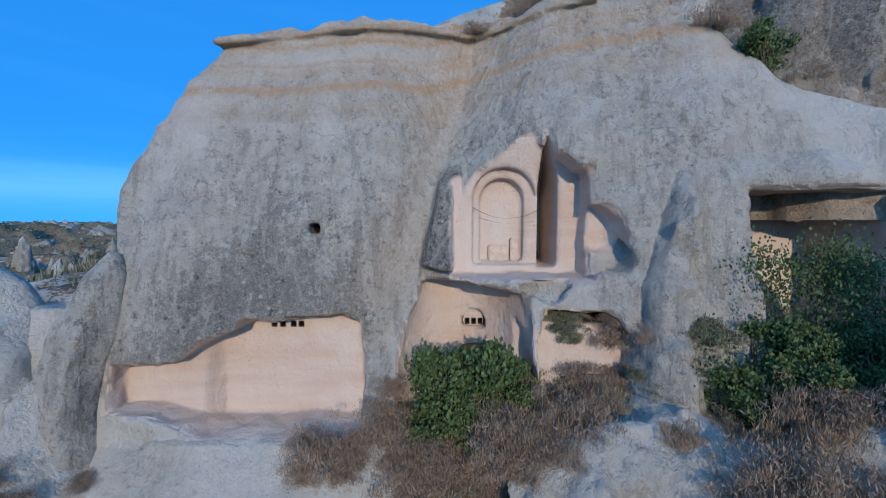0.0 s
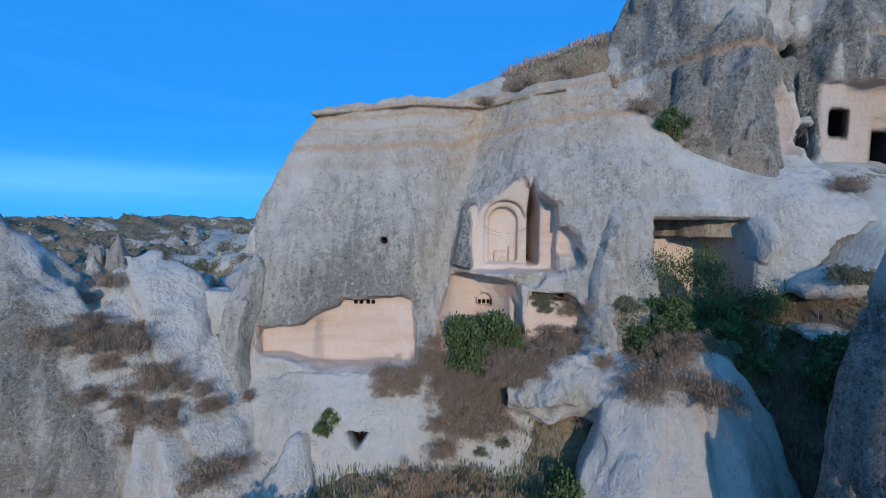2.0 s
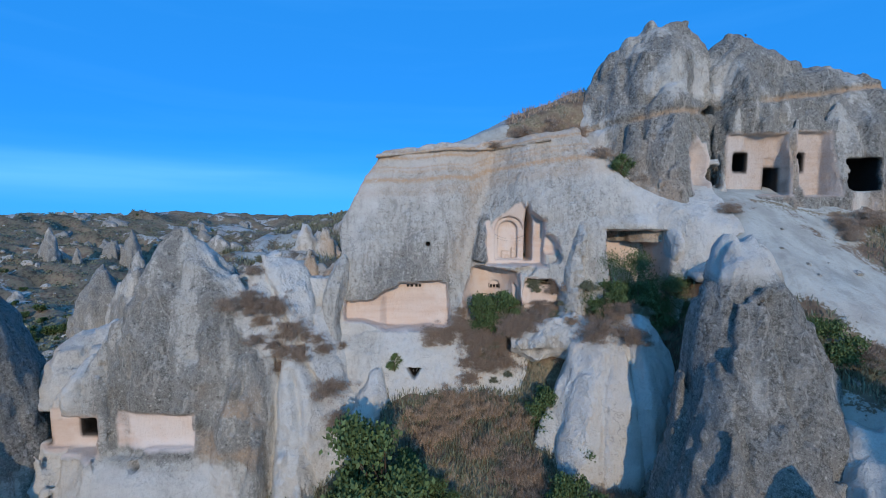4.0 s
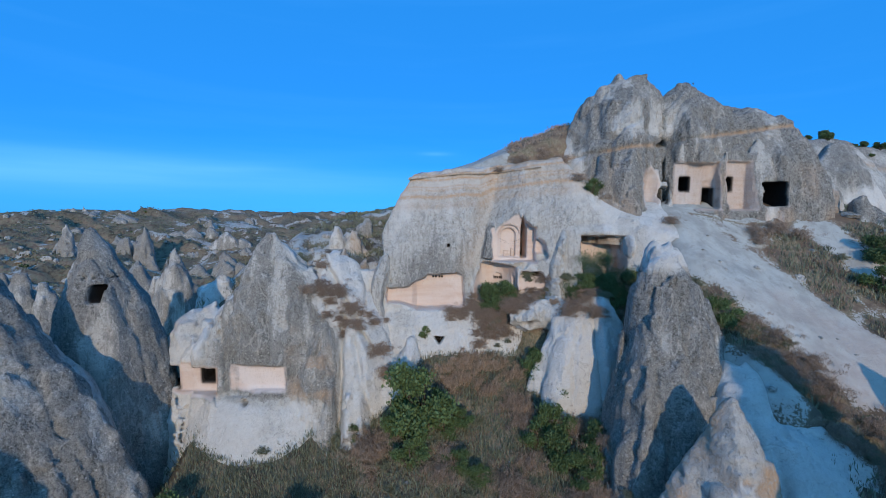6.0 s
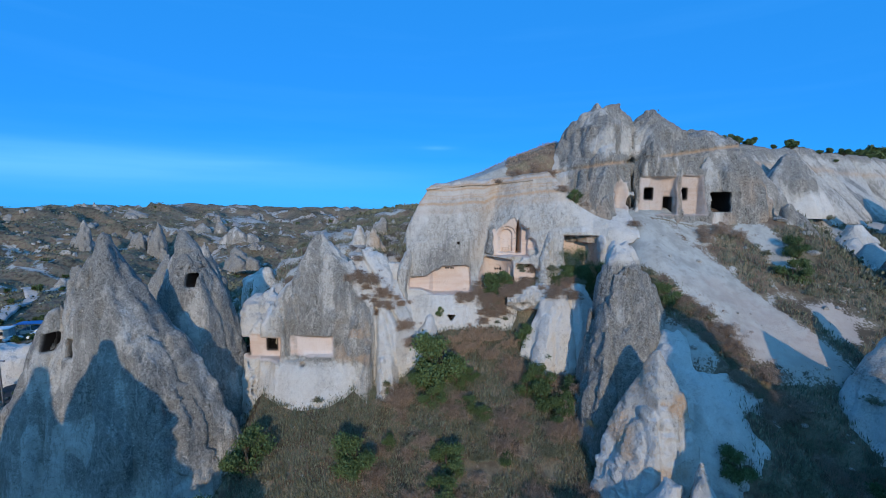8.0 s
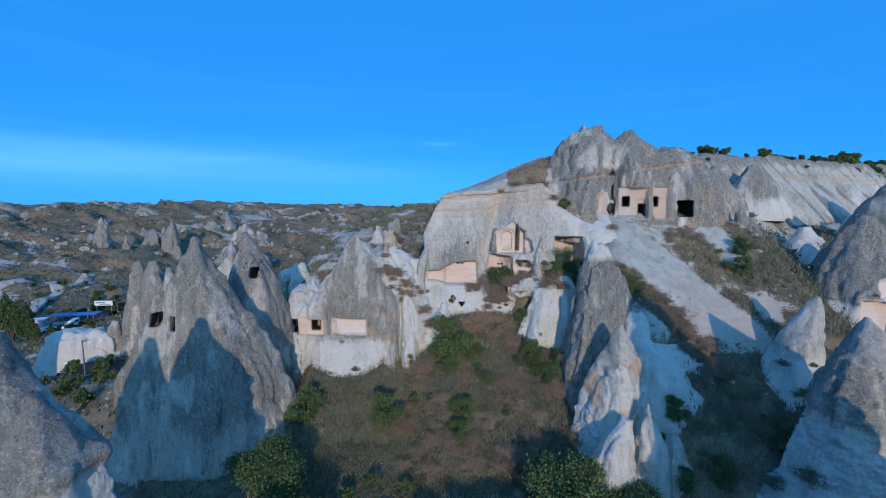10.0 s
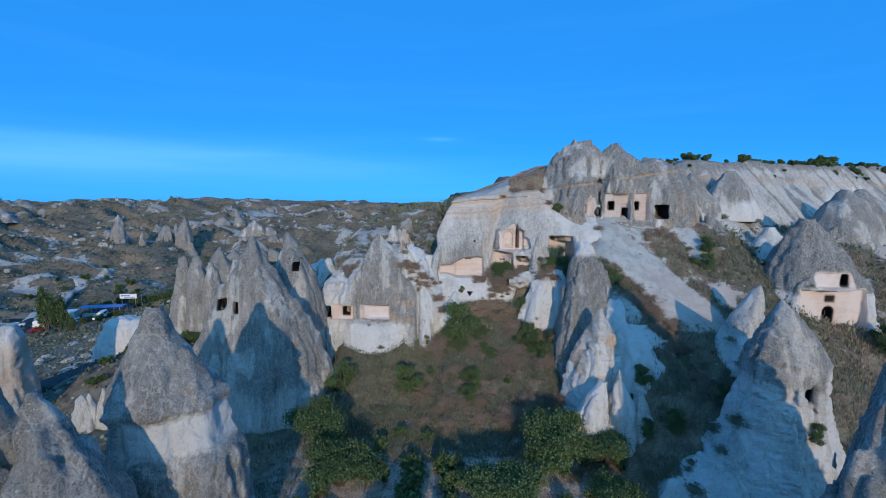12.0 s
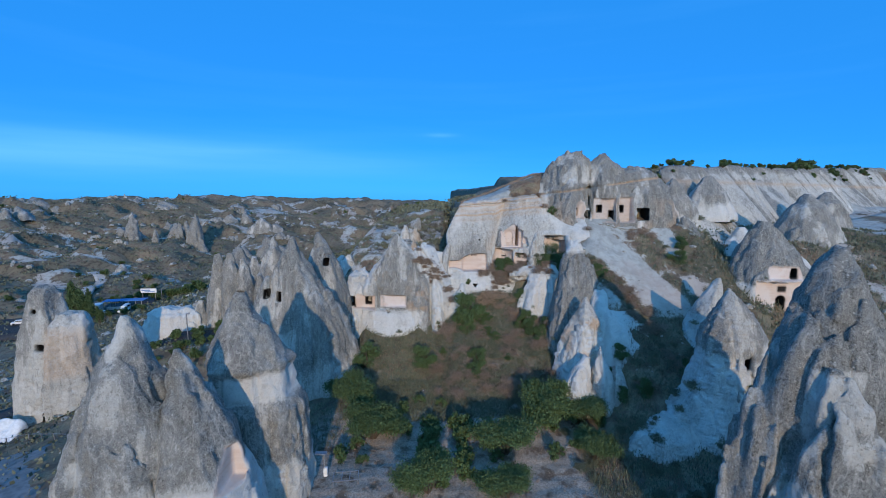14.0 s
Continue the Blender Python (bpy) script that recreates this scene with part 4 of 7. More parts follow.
# ---- the hewn rock to the left of the cliff ----
def house_solid(X, Y, Z):
    wx = X + 0.35 * vnoise(X * 0.3, Y * 0.3, Z * 0.25)
    d = spire(wx, Y, Z, [(-6, -15.3, 9.5, 8.4, 6.6), (-1, -15.4, 9.5, 7.6, 5.8), (1, -15.6, 9.6, 7.0, 4.9), (4.2, -15.6, 9.6, 6.2, 4.5), (7, -15.6, 9.0, 4.8, 3.4), (9.5, -15.7, 8.4, 2.7, 2.1), (11.3, -15.8, 8.0, 1.2, 1.0), (12.7, -15.9, 7.9, 0.12, 0.12)], facets=6)
    d = smin(d, spire(wx, Y, Z, [(-4, -10.0, 8.0, 4.2, 5.4), (2, -10.2, 8.6, 3.4, 4.2), (5.5, -10.4, 9.0, 2.7, 3.0), (8, -11.0, 9.4, 2.0, 1.9), (10.6, -12.2, 9.6, 1.3, 0.8), (11.1, -12.6, 9.6, 0.6, 0.4)]), 0.9)
    d = smin(d, spire(wx, Y, Z, [(-4, -7.6, 6.6, 1.9, 2.6), (1, -7.5, 7.2, 1.5, 2.0), (4, -6.3, 8.0, 1.1, 1.3), (5.9, -5.75, 8.4, 0.25, 0.3)]), 0.3)
    d = smin(d, spire(wx, Y, Z, [(-4, -9.4, 4.6, 1.1, 1.3), (0.5, -9.5, 4.9, 0.8, 0.9), (3.4, -9.7, 5.2, 0.15, 0.2)]), 0.3)
    d = smin(d, spire(wx, Y, Z, [(-5, -21.5, 8.0, 2.6, 4.2), (3, -22.0, 9.0, 2.0, 3.2), (6.2, -22.4, 9.6, 1.6, 1.6), (7.0, -22.4, 9.8, 0.7, 0.7)]), 0.8)
    # proud block of bedded rock beside the hewn panel
    d = smin(d, spire(wx, Y, Z, [(-3, -12.7, 6.6, 2.1, 2.2), (2.5, -12.5, 6.4, 1.75, 1.75), (5.2, -12.3, 6.5, 1.3, 1.3), (6.6, -12.1, 6.7, 0.7, 0.7), (7.5, -12.0, 6.9, 0.12, 0.12)], facets=5), 0.2)
    groove = np.exp(-((Z - 10.3 + 1.55 * (X + 12.2)) / 0.30) ** 2) * step(-12.9, -12.3, X) * step(-8.4, -9.0, X)
    groove = groove + 1.2 * np.exp(-((X + 10.72) / 0.22) ** 2) * step(7.4, 6.6, Z) + 0.6 * np.exp(-((X + 9.2 + 0.25 * (Z - 3)) / 0.2) ** 2) * step(6, 5, Z)
    d = rough(d, X, Y, Z, 0.36, 0.09, 0.16, 0.08, 0.22) + 0.55 * groove
    skirt = spire(wx, Y, Z, [(-6, -16.4, 9.6, 8.2, 8.6), (-2.5, -16.4, 9.6, 7.4, 6.9), (-0.5, -16.5, 9.6, 6.8, 5.9), (1.0, -16.6, 9.6, 6.2, 5.15), (1.75, -16.6, 9.7, 5.6, 4.6)], facets=0)
    return np.minimum(d, skirt + 0.10 * fbm(X, Y, Z * 0.4, 2.4, 3))


def house_cut(X, Y, Z):
    c = box(X, Y, Z, (-18.15, 0, 2.3), (-14.45, 5.75, 3.85), 0.04)
    c = np.minimum(c, box(X, Y, Z, (-22.6, 0, 1.85), (-19.1, 6.4, 3.75), 0.06))
    return c


def house_rooms(X, Y, Z):
    c = box(X, Y, Z, (-20.55, 4, 2.45), (-19.75, 9.5, 3.6))
    c = np.minimum(c, box(X, Y, Z, (-24.0, 4, 1.95), (-22.2, 9.5, 3.5)))
    return np.minimum(c, np.sqrt((X + 17.0) ** 2 + (Y - 4.9) ** 2 * 0.3 + (Z - 1.6) ** 2) - 0.28)


rock("hewn_rock", (-25.0, 2.6, -4.6), (-4.2, 14.0, 12.8), 0.15, house_solid, house_cut,
     lambda x, y, z: np.maximum(0.95 * step(-0.3, 0.7, x + 11.0 + 2.0 * step(6.0, 7.4, y) * step(9.0, 7.2, z) + 0.75 * np.maximum(z - 6.3, 0)), np.maximum(step(2.2, 1.2, z) * step(-10, -13.5, x), 0.9 * step(-18.6, -20.4, x + 0.25 * (6 - z)))),
     lambda x, y, z: 0.6 * step(-14.6, -13.8, x) * step(-10.6, -11.4, x) * step(1.4, 2.2, z) * step(7.4, 6.2, z) * step(6.0, 5.2, y) * step(-0.3, 0.3, vnoise(x * 0.8, y * 0.8, z * 1.4)), house_rooms, "broad pale tuff rock with hewn rooms and a flat-cut panel", "rock")


# ---- the spires ----
def spire_rock(name, lo, hi, h, parts, cut=None, pale=None, label="", big=0.20, small=0.07, flutes=0.16, cell=0.0, rooms=None, cracks=0.16, ochre=None, facets=7):
    """A spire: one cone, or a cone with its side cones as parts."""
    def solid_of(rows):
        def solid(X, Y, Z):
            wx = X + 0.15 * vnoise(X * 0.4, Y * 0.4, Z * 0.3)
            return rough(spire(wx, Y, Z, rows, facets=facets), X, Y, Z, big, small, flutes, cell, cracks)
        return solid
    if len(parts) == 1:
        return rock(name, lo, hi, h, solid_of(parts[0]), cut, pale, ochre, rooms, label, "rock spire", group="tuff spires")
    ob = tagged(new(name), label, "rock spire", "tuff spires")
    for i, rows in enumerate(parts):
        reach = big + small + cell + flutes + 0.25
        a = [max(lo[j], min(r[1 + j] - r[3 + j] for r in rows) - reach) for j in (0, 1)] + [lo[2]]
        b = [min(hi[j], max(r[1 + j] + r[3 + j] for r in rows) + reach) for j in (0, 1)] + [min(hi[2], rows[-1][0] + 0.6)]
        rock("cone" if i == 0 else "spur", a, b, h, solid_of(rows), cut, pale, ochre, rooms, parent=ob)
    return ob


def opening(x, z, wide, high, y0, y1):
    return lambda X, Y, Z: box(X, Y, Z, (x - wide / 2, y0, z), (x + wide / 2, y1, z + high), 0.04)


def several(*cuts):
    def f(X, Y, Z):
        d = cuts[0](X, Y, Z)
        for c in cuts[1:]:
            d = np.minimum(d, c(X, Y, Z))
        return d
    return f


spire_rock("rock_spire", (-39, -7.5, -9.5), (-18.2, 6.2, 14.2), 0.17,
           [[(-9, -28.4, 0.2, 9.2, 5.8), (-4, -28.3, 0.2, 8.2, 5.0), (0.5, -28.5, 0.1, 7.0, 4.1), (4, -28.6, 0.0, 5.4, 3.4), (8, -28.9, -0.2, 3.1, 2.4), (11.2, -28.9, -0.4, 1.4, 1.2), (13.4, -28.9, -0.5, 0.3, 0.3)],
            [(-9, -33.0, -2.6, 3.6, 3.0), (0, -32.9, -2.0, 2.5, 2.2), (5, -32.4, -1.6, 1.3, 1.2), (8.0, -32.0, -1.4, 0.3, 0.3)],
            [(-9, -26.6, -3.6, 2.6, 2.0), (0, -26.8, -3.0, 1.6, 1.6), (6.0, -27.4, -2.2, 0.5, 0.6)]],
           None,
           lambda x, y, z: step(-1.0, -5.5, z) * 0.6 + 0.5 * step(0.55, 0.7, vnoise(x * 0.5, y * 0.5, z * 0.3)) - 0.1, "large grey cone of tuff with two dark windows", 0.16, 0.07, 0.22, 0.0, cracks=0.22, rooms=several(opening(-30.0, 5.1, 0.75, 1.35, -7, 1.5), opening(-31.8, 5.4, 0.65, 1.25, -7, 0.5)))
spire_rock("rock_spire", (-33.5, 1.5, -8), (-21.5, 10.5, 13.7), 0.15,
           [[(-8, -27.0, 6.4, 5.4, 4.8), (-1, -26.9, 6.3, 4.6, 4.2), (4, -26.7, 6.2, 3.7, 3.5), (8.5, -26.85, 6.1, 2.5, 2.5), (11.5, -27.1, 6.0, 1.1, 1.1), (13.1, -27.4, 6.2, 0.25, 0.25)]],
           None,
           lambda x, y, z: -0.15 + 0 * z, "slim tuff cone with one square window", rooms=several(opening(-25.85, 8.55, 0.8, 1.15, 2, 7.2), opening(-26.6, 10.0, 0.22, 0.25, 2, 6.2), opening(-25.6, 9.95, 0.2, 0.2, 2, 6.2), opening(-26.1, 10.0, 0.2, 0.2, 2, 6.2)))
spire_rock("rock_spire", (-31.5, -26.5, -8.5), (-19.4, -16.2, 10.9), 0.14,
           [[(-8, -25.2, -21.0, 5.4, 4.1), (-3, -25.2, -21.0, 5.0, 3.7), (1.6, -24.9, -21.1, 4.3, 3.4), (2.5, -24.9, -21.1, 3.4, 2.8), (4.5, -25.0, -21.0, 3.2, 2.65), (5.1, -25.1, -21.0, 3.5, 2.95), (7.6, -25.6, -20.8, 2.0, 1.7), (9.3, -25.7, -20.6, 1.0, 1.0), (11.2, -25.7, -20.5, 0.25, 0.25)],
            [(-8, -28.4, -20.6, 2.2, 2.4), (0, -28.0, -20.4, 1.6, 1.8), (4.5, -27.4, -20.2, 0.5, 0.6)],
            [(3.6, -24.2, -21.0, 1.4, 1.4), (5.0, -23.9, -21.2, 2.0, 1.9), (6.6, -23.8, -21.2, 1.35, 1.3), (7.6, -23.7, -21.1, 0.7, 0.7), (8.2, -23.7, -21.0, 0.25, 0.25)]],
           None, lambda x, y, z: np.maximum(0.9 * step(-2.4, -3.6, z + 0.8 * vnoise(x * 0.8, y * 0.8, z * 0)), 1.1 * step(5.0, 4.5, z + 0.5 * vnoise(x, y, z * 0)) * step(2.0, 2.8, z + 0.3 * vnoise(x, y, z * 0 + 3)) * step(-26.6, -25.6, x)) - 0.1,
           "pointed tuff cone with a grey cap over a pale waist")
spire_rock("rock_spire", (-38.5, -34.0, -8.5), (-20.2, -22.6, 11.4), 0.14,
           [[(-8, -30.4, -28.2, 5.6, 4.4), (-2, -30.3, -28.2, 4.6, 3.8), (3, -30.1, -28.2, 3.3, 2.9), (6.5, -29.8, -28.1, 2.2, 2.0), (9, -29.6, -28.0, 1.0, 1.0), (11.1, -29.6, -28.0, 0.25, 0.25)],
            [(-8, -25.6, -27.6, 4.6, 3.8), (-2, -25.5, -27.6, 3.9, 3.3), (3, -25.8, -27.6, 2.5, 2.4), (6, -26.2, -27.7, 1.4, 1.4), (8.8, -26.5, -27.8, 0.25, 0.25)],
            [(-8, -32.4, -30.2, 2.4, 2.2), (1, -32.0, -29.9, 1.5, 1.5), (5.2, -31.6, -29.5, 0.4, 0.4)]],
           opening(-22.9, -0.4, 1.0, 2.5, -33, -27.6),
           lambda x, y, z: step(1.0, -0.5, z) + 0.8 * step(0.35, 0.6, vnoise(x * 0.7, y * 0.7, z * 0.5)), "double-peaked grey tuff cone with a hewn corner")
spire_rock("rock_spire", (-74.5, -3, -16), (-58.5, 8.5, 6.2), 0.24,
           [[(-16, -66.6, 3.2, 5.4, 4.4), (-10, -66.6, 3.2, 4.9, 4.0), (-4, -66.3, 3.0, 3.9, 3.2), (1, -66.1, 3.0, 2.7, 2.4), (4.6, -66.0, 3.0, 1.8, 1.5), (5.7, -66.0, 3.0, 1.0, 0.8)],
            [(-16, -62.4, 2.2, 3.6, 3.4), (-9, -62.3, 2.2, 3.3, 3.0), (-4, -62.2, 2.3, 2.9, 2.6), (0.5, -62.1, 2.4, 2.4, 2.0), (2.0, -62.0, 2.5, 1.6, 1.3)]],
           None,
           lambda x, y, z: 0.0 + 0.7 * step(-7, -9, z) + 0.6 * step(-64.6, -63.6, x) * step(-8, -6, z), "squat tower of pale tuff with a dark opening", 0.14, 0.07, 0.12, 0.16, facets=5, ochre=lambda x, y, z: 0.55 * step(-64.8, -63.8, x) * step(-7.5, -6, z) * step(1.0, -1.0, z), rooms=several(opening(-65.0, -3.2, 1.3, 1.0, -3, 4), opening(-66.2, 1.9, 0.5, 0.6, -3, 4)))

# spires and slabs around the gully to the right
spire_rock("rock_spire", (2.8, -5.0, -3.0), (14.6, 6.0, 13.3), 0.13,
           [[(-3, 9.0, 0.2, 4.6, 3.6), (1, 8.9, 0.6, 3.7, 3.2), (4.5, 9.1, 1.0, 3.0, 2.7), (8, 9.2, 1.6, 2.3, 2.0), (11, 9.2, 2.0, 1.5, 1.4), (12.3, 9.2, 2.3, 0.95, 0.9), (12.9, 9.2, 2.4, 0.5, 0.5)],
            [(-3, 12.0, 0.6, 2.2, 2.2), (5, 11.5, 1.4, 1.3, 1.6), (9.5, 11.0, 1.9, 0.7, 0.9), (10.4, 10.9, 2.0, 0.3, 0.3)]],
           None, lambda x, y, z: 1.1 * step(10.9, 11.6, z) - 0.15, "dark grey leaning tuff fin with a pale top", 0.24, 0.09, flutes=0.36, cracks=0.26)
spire_rock("pale_fin", (0.9, 2.2, -1.5), (9.6, 9.2, 9.4), 0.12,
           [[(-2, 5.0, 5.6, 3.7, 2.7), (2, 5.2, 5.9, 3.2, 2.4), (5, 5.5, 6.3, 2.4, 2.0), (7.2, 5.8, 6.8, 1.6, 1.5), (8.0, 5.8, 7.2, 0.9, 0.9)],
            [(-2, 7.6, 5.6, 2.0, 2.6), (5, 7.6, 6.2, 1.7, 2.2), (8.6, 7.5, 7.2, 0.8, 1.2)]],
           None, lambda x, y, z: 0.95 + 0 * z, "rounded pale tuff fin below the church cliff", 0.2, 0.06, 0.05)
spire_rock("pale_spire", (4.6, -9.2, -4.5), (12.8, -1.5, 6.9), 0.10,
           [[(-4.5, 8.4, -5.2, 3.3, 2.8), (-1, 8.5, -5.1, 2.9, 2.5), (1.5, 8.7, -4.9, 2.4, 2.1), (4.3, 8.95, -4.7, 1.5, 1.4), (5.8, 8.85, -4.6, 0.7, 0.7), (6.6, 8.8, -4.5, 0.25, 0.25)]],
           None, lambda x, y, z: 0.55 + 0.4 * step(3.5, 1, z), "small pointed pale tuff spire with a pinkish scar", 0.14, 0.08, 0.05, 0.12, cracks=0.12, facets=5,
           ochre=lambda x, y, z: 0.8 * step(-0.05, 0.3, vnoise(x * 0.7 + 2, y * 0.7, z * 0.6)) * step(-1.5, 0.5, z))
spire_rock("pale_spire", (7.0, -11.0, -5.5), (24.0, 4.8, 7.6), 0.15,
           [[(-5, 15.4, -5.2, 7.0, 5.2), (-1, 14.7, -4.2, 5.7, 4.3), (2.5, 13.6, -2.4, 3.9, 3.2), (5.2, 12.4, -0.8, 1.9, 1.8), (6.6, 11.9, -0.2, 0.6, 0.6)]],
           None, lambda x, y, z: 0.95 + 0 * z, "long sloping spur of bare pale tuff", 0.25, 0.08, 0.08)
spire_rock("pale_spire", (3.6, -12.2, -6.5), (14.0, -6.4, 2.6), 0.12,
           [[(-6, 6.6, -9.2, 2.3, 1.9), (-3, 6.6, -9.2, 1.7, 1.5), (-0.5, 7.2, -9.1, 0.9, 0.9), (0.6, 7.7, -9.0, 0.3, 0.3)],
            [(-6, 9.6, -9.4, 1.9, 1.7), (-2, 9.5, -9.3, 1.2, 1.2), (1.2, 9.3, -9.1, 0.4, 0.45), (1.9, 9.2, -9.0, 0.2, 0.2)],
            [(-6, 11.6, -9.0, 2.0, 2.0), (-3, 11.5, -8.8, 1.4, 1.5), (-0.6, 11.2, -8.6, 0.4, 0.4)]],
           None, lambda x, y, z: 0.6 + 0.4 * step(8.2, 7.0, x), "cluster of small pale and grey tuff pinnacles")
spire_rock("rock_spire", (9.5, -20.5, -8.0), (29.5, -8.0, 10.4), 0.15,
           [[(-7, 20.4, -13.8, 7.4, 5.2), (-3.6, 20.3, -13.6, 5.6, 4.2), (-1, 20.8, -13.3, 4.2, 3.4), (2, 20.9, -13.2, 3.4, 2.9), (4.6, 21.0, -13.1, 3.2, 2.6), (7.4, 20.7, -13.0, 1.9, 1.7), (9.2, 20.4, -13.0, 0.7, 0.7), (9.9, 20.3, -13.0, 0.25, 0.25)],
            [(-7, 14.0, -15.6, 4.2, 3.2), (-4.6, 14.2, -15.2, 3.0, 2.4), (-3.4, 15.0, -14.8, 1.6, 1.4)]],
           None,
           lambda x, y, z: np.maximum(0.75 * step(3.4, 2.4, z + 0.12 * (x - 21)), 0.9 * step(22.4, 23.0, x) * step(4.8, 4.2, z)), "tall tuff cone with a dark window above its pale foot", cell=0.20, rooms=several(opening(21.3, 2.0, 0.9, 1.25, -18, -11.6)))
spire_rock("rock_spire", (17.6, -8.8, -5.0), (28.5, -0.6, 9.8), 0.15,
           [[(-5, 22.6, -5.0, 3.6, 2.9), (0, 22.4, -4.9, 2.7, 2.3), (4.5, 23.6, -4.8, 1.7, 1.5), (8.0, 24.6, -4.7, 0.7, 0.7), (9.1, 24.8, -4.7, 0.25, 0.25)]],
           None, lambda x, y, z: 0.35 + 0.6 * step(5, 4, z), "small leaning tuff cone with a pale scar")
spire_rock("rock_spire", (8.6, -35.5, -8.0), (27.0, -23.5, 16.6), 0.14,
           [[(-8, 16.8, -29.0, 7.6, 4.2), (-1, 16.4, -29.0, 6.2, 3.7), (3, 16.2, -29.0, 5.4, 3.4), (7, 16.0, -29.0, 4.2, 2.9), (10.2, 15.8, -29.0, 3.1, 2.4), (13.3, 15.4, -29.0, 1.8, 1.6), (14.8, 15.4, -29.0, 1.1, 1.0), (16.0, 15.5, -29.0, 0.35, 0.35)],
            [(-8, 15.0, -32.2, 4.0, 2.4), (1.5, 14.7, -32.0, 3.0, 1.9), (5, 14.4, -31.9, 2.1, 1.5), (7.4, 14.1, -31.8, 1.2, 1.0), (9.2, 13.9, -31.7, 0.3, 0.3)]],
           None, lambda x, y, z: 0.9 * step(-30.7, -31.2, y) * step(9.3, 8.9, z) * step(0.0, 0.35, vnoise(x * 0.5, y * 0.5, z * 0.35) + 0.35) + step(0, -3, z) - 0.2, "huge fluted grey tuff cone with a pale spur", 0.16, 0.06, flutes=0.42, cracks=0.30)


# ---- the chapel cone, with its cut front ----
def chapel_cut(X, Y, Z):
    w = 0.05 * vnoise(X * 2, Y * 2, Z * 2)
    c = box(X + w, Y, Z + w, (32.2, -9, 2.0), (39.6, -0.8, 8.0), 0.1)
    return np.minimum(c, box(X + w, Y, Z + w, (33.6, -9, 8.3), (38.0, -1.35, 9.95), 0.12))


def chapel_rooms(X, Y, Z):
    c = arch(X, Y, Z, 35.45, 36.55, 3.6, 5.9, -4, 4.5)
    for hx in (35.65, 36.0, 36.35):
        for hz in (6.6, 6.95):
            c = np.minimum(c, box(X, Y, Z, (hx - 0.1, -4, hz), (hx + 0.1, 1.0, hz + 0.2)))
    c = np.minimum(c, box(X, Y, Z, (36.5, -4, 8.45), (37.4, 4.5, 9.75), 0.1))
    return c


spire_rock("chapel_rock", (27.5, -5.2, 0.5), (44.5, 8.5, 16.4), 0.16,
           [[(0, 36.0, 2.0, 7.4, 6.0), (4, 35.8, 2.0, 6.2, 5.2), (8, 35.6, 2.0, 5.0, 4.5), (11, 35.3, 2.0, 3.7, 3.3), (14, 34.8, 1.8, 1.9, 1.6), (15.6, 34.6, 1.7, 0.6, 0.6)]],
           chapel_cut, lambda x, y, z: step(7.9, 7.2, z) * 1.2 - 0.4, "grey tuff cone hewn into a rock chapel with a door", flutes=0.3, rooms=chapel_rooms)

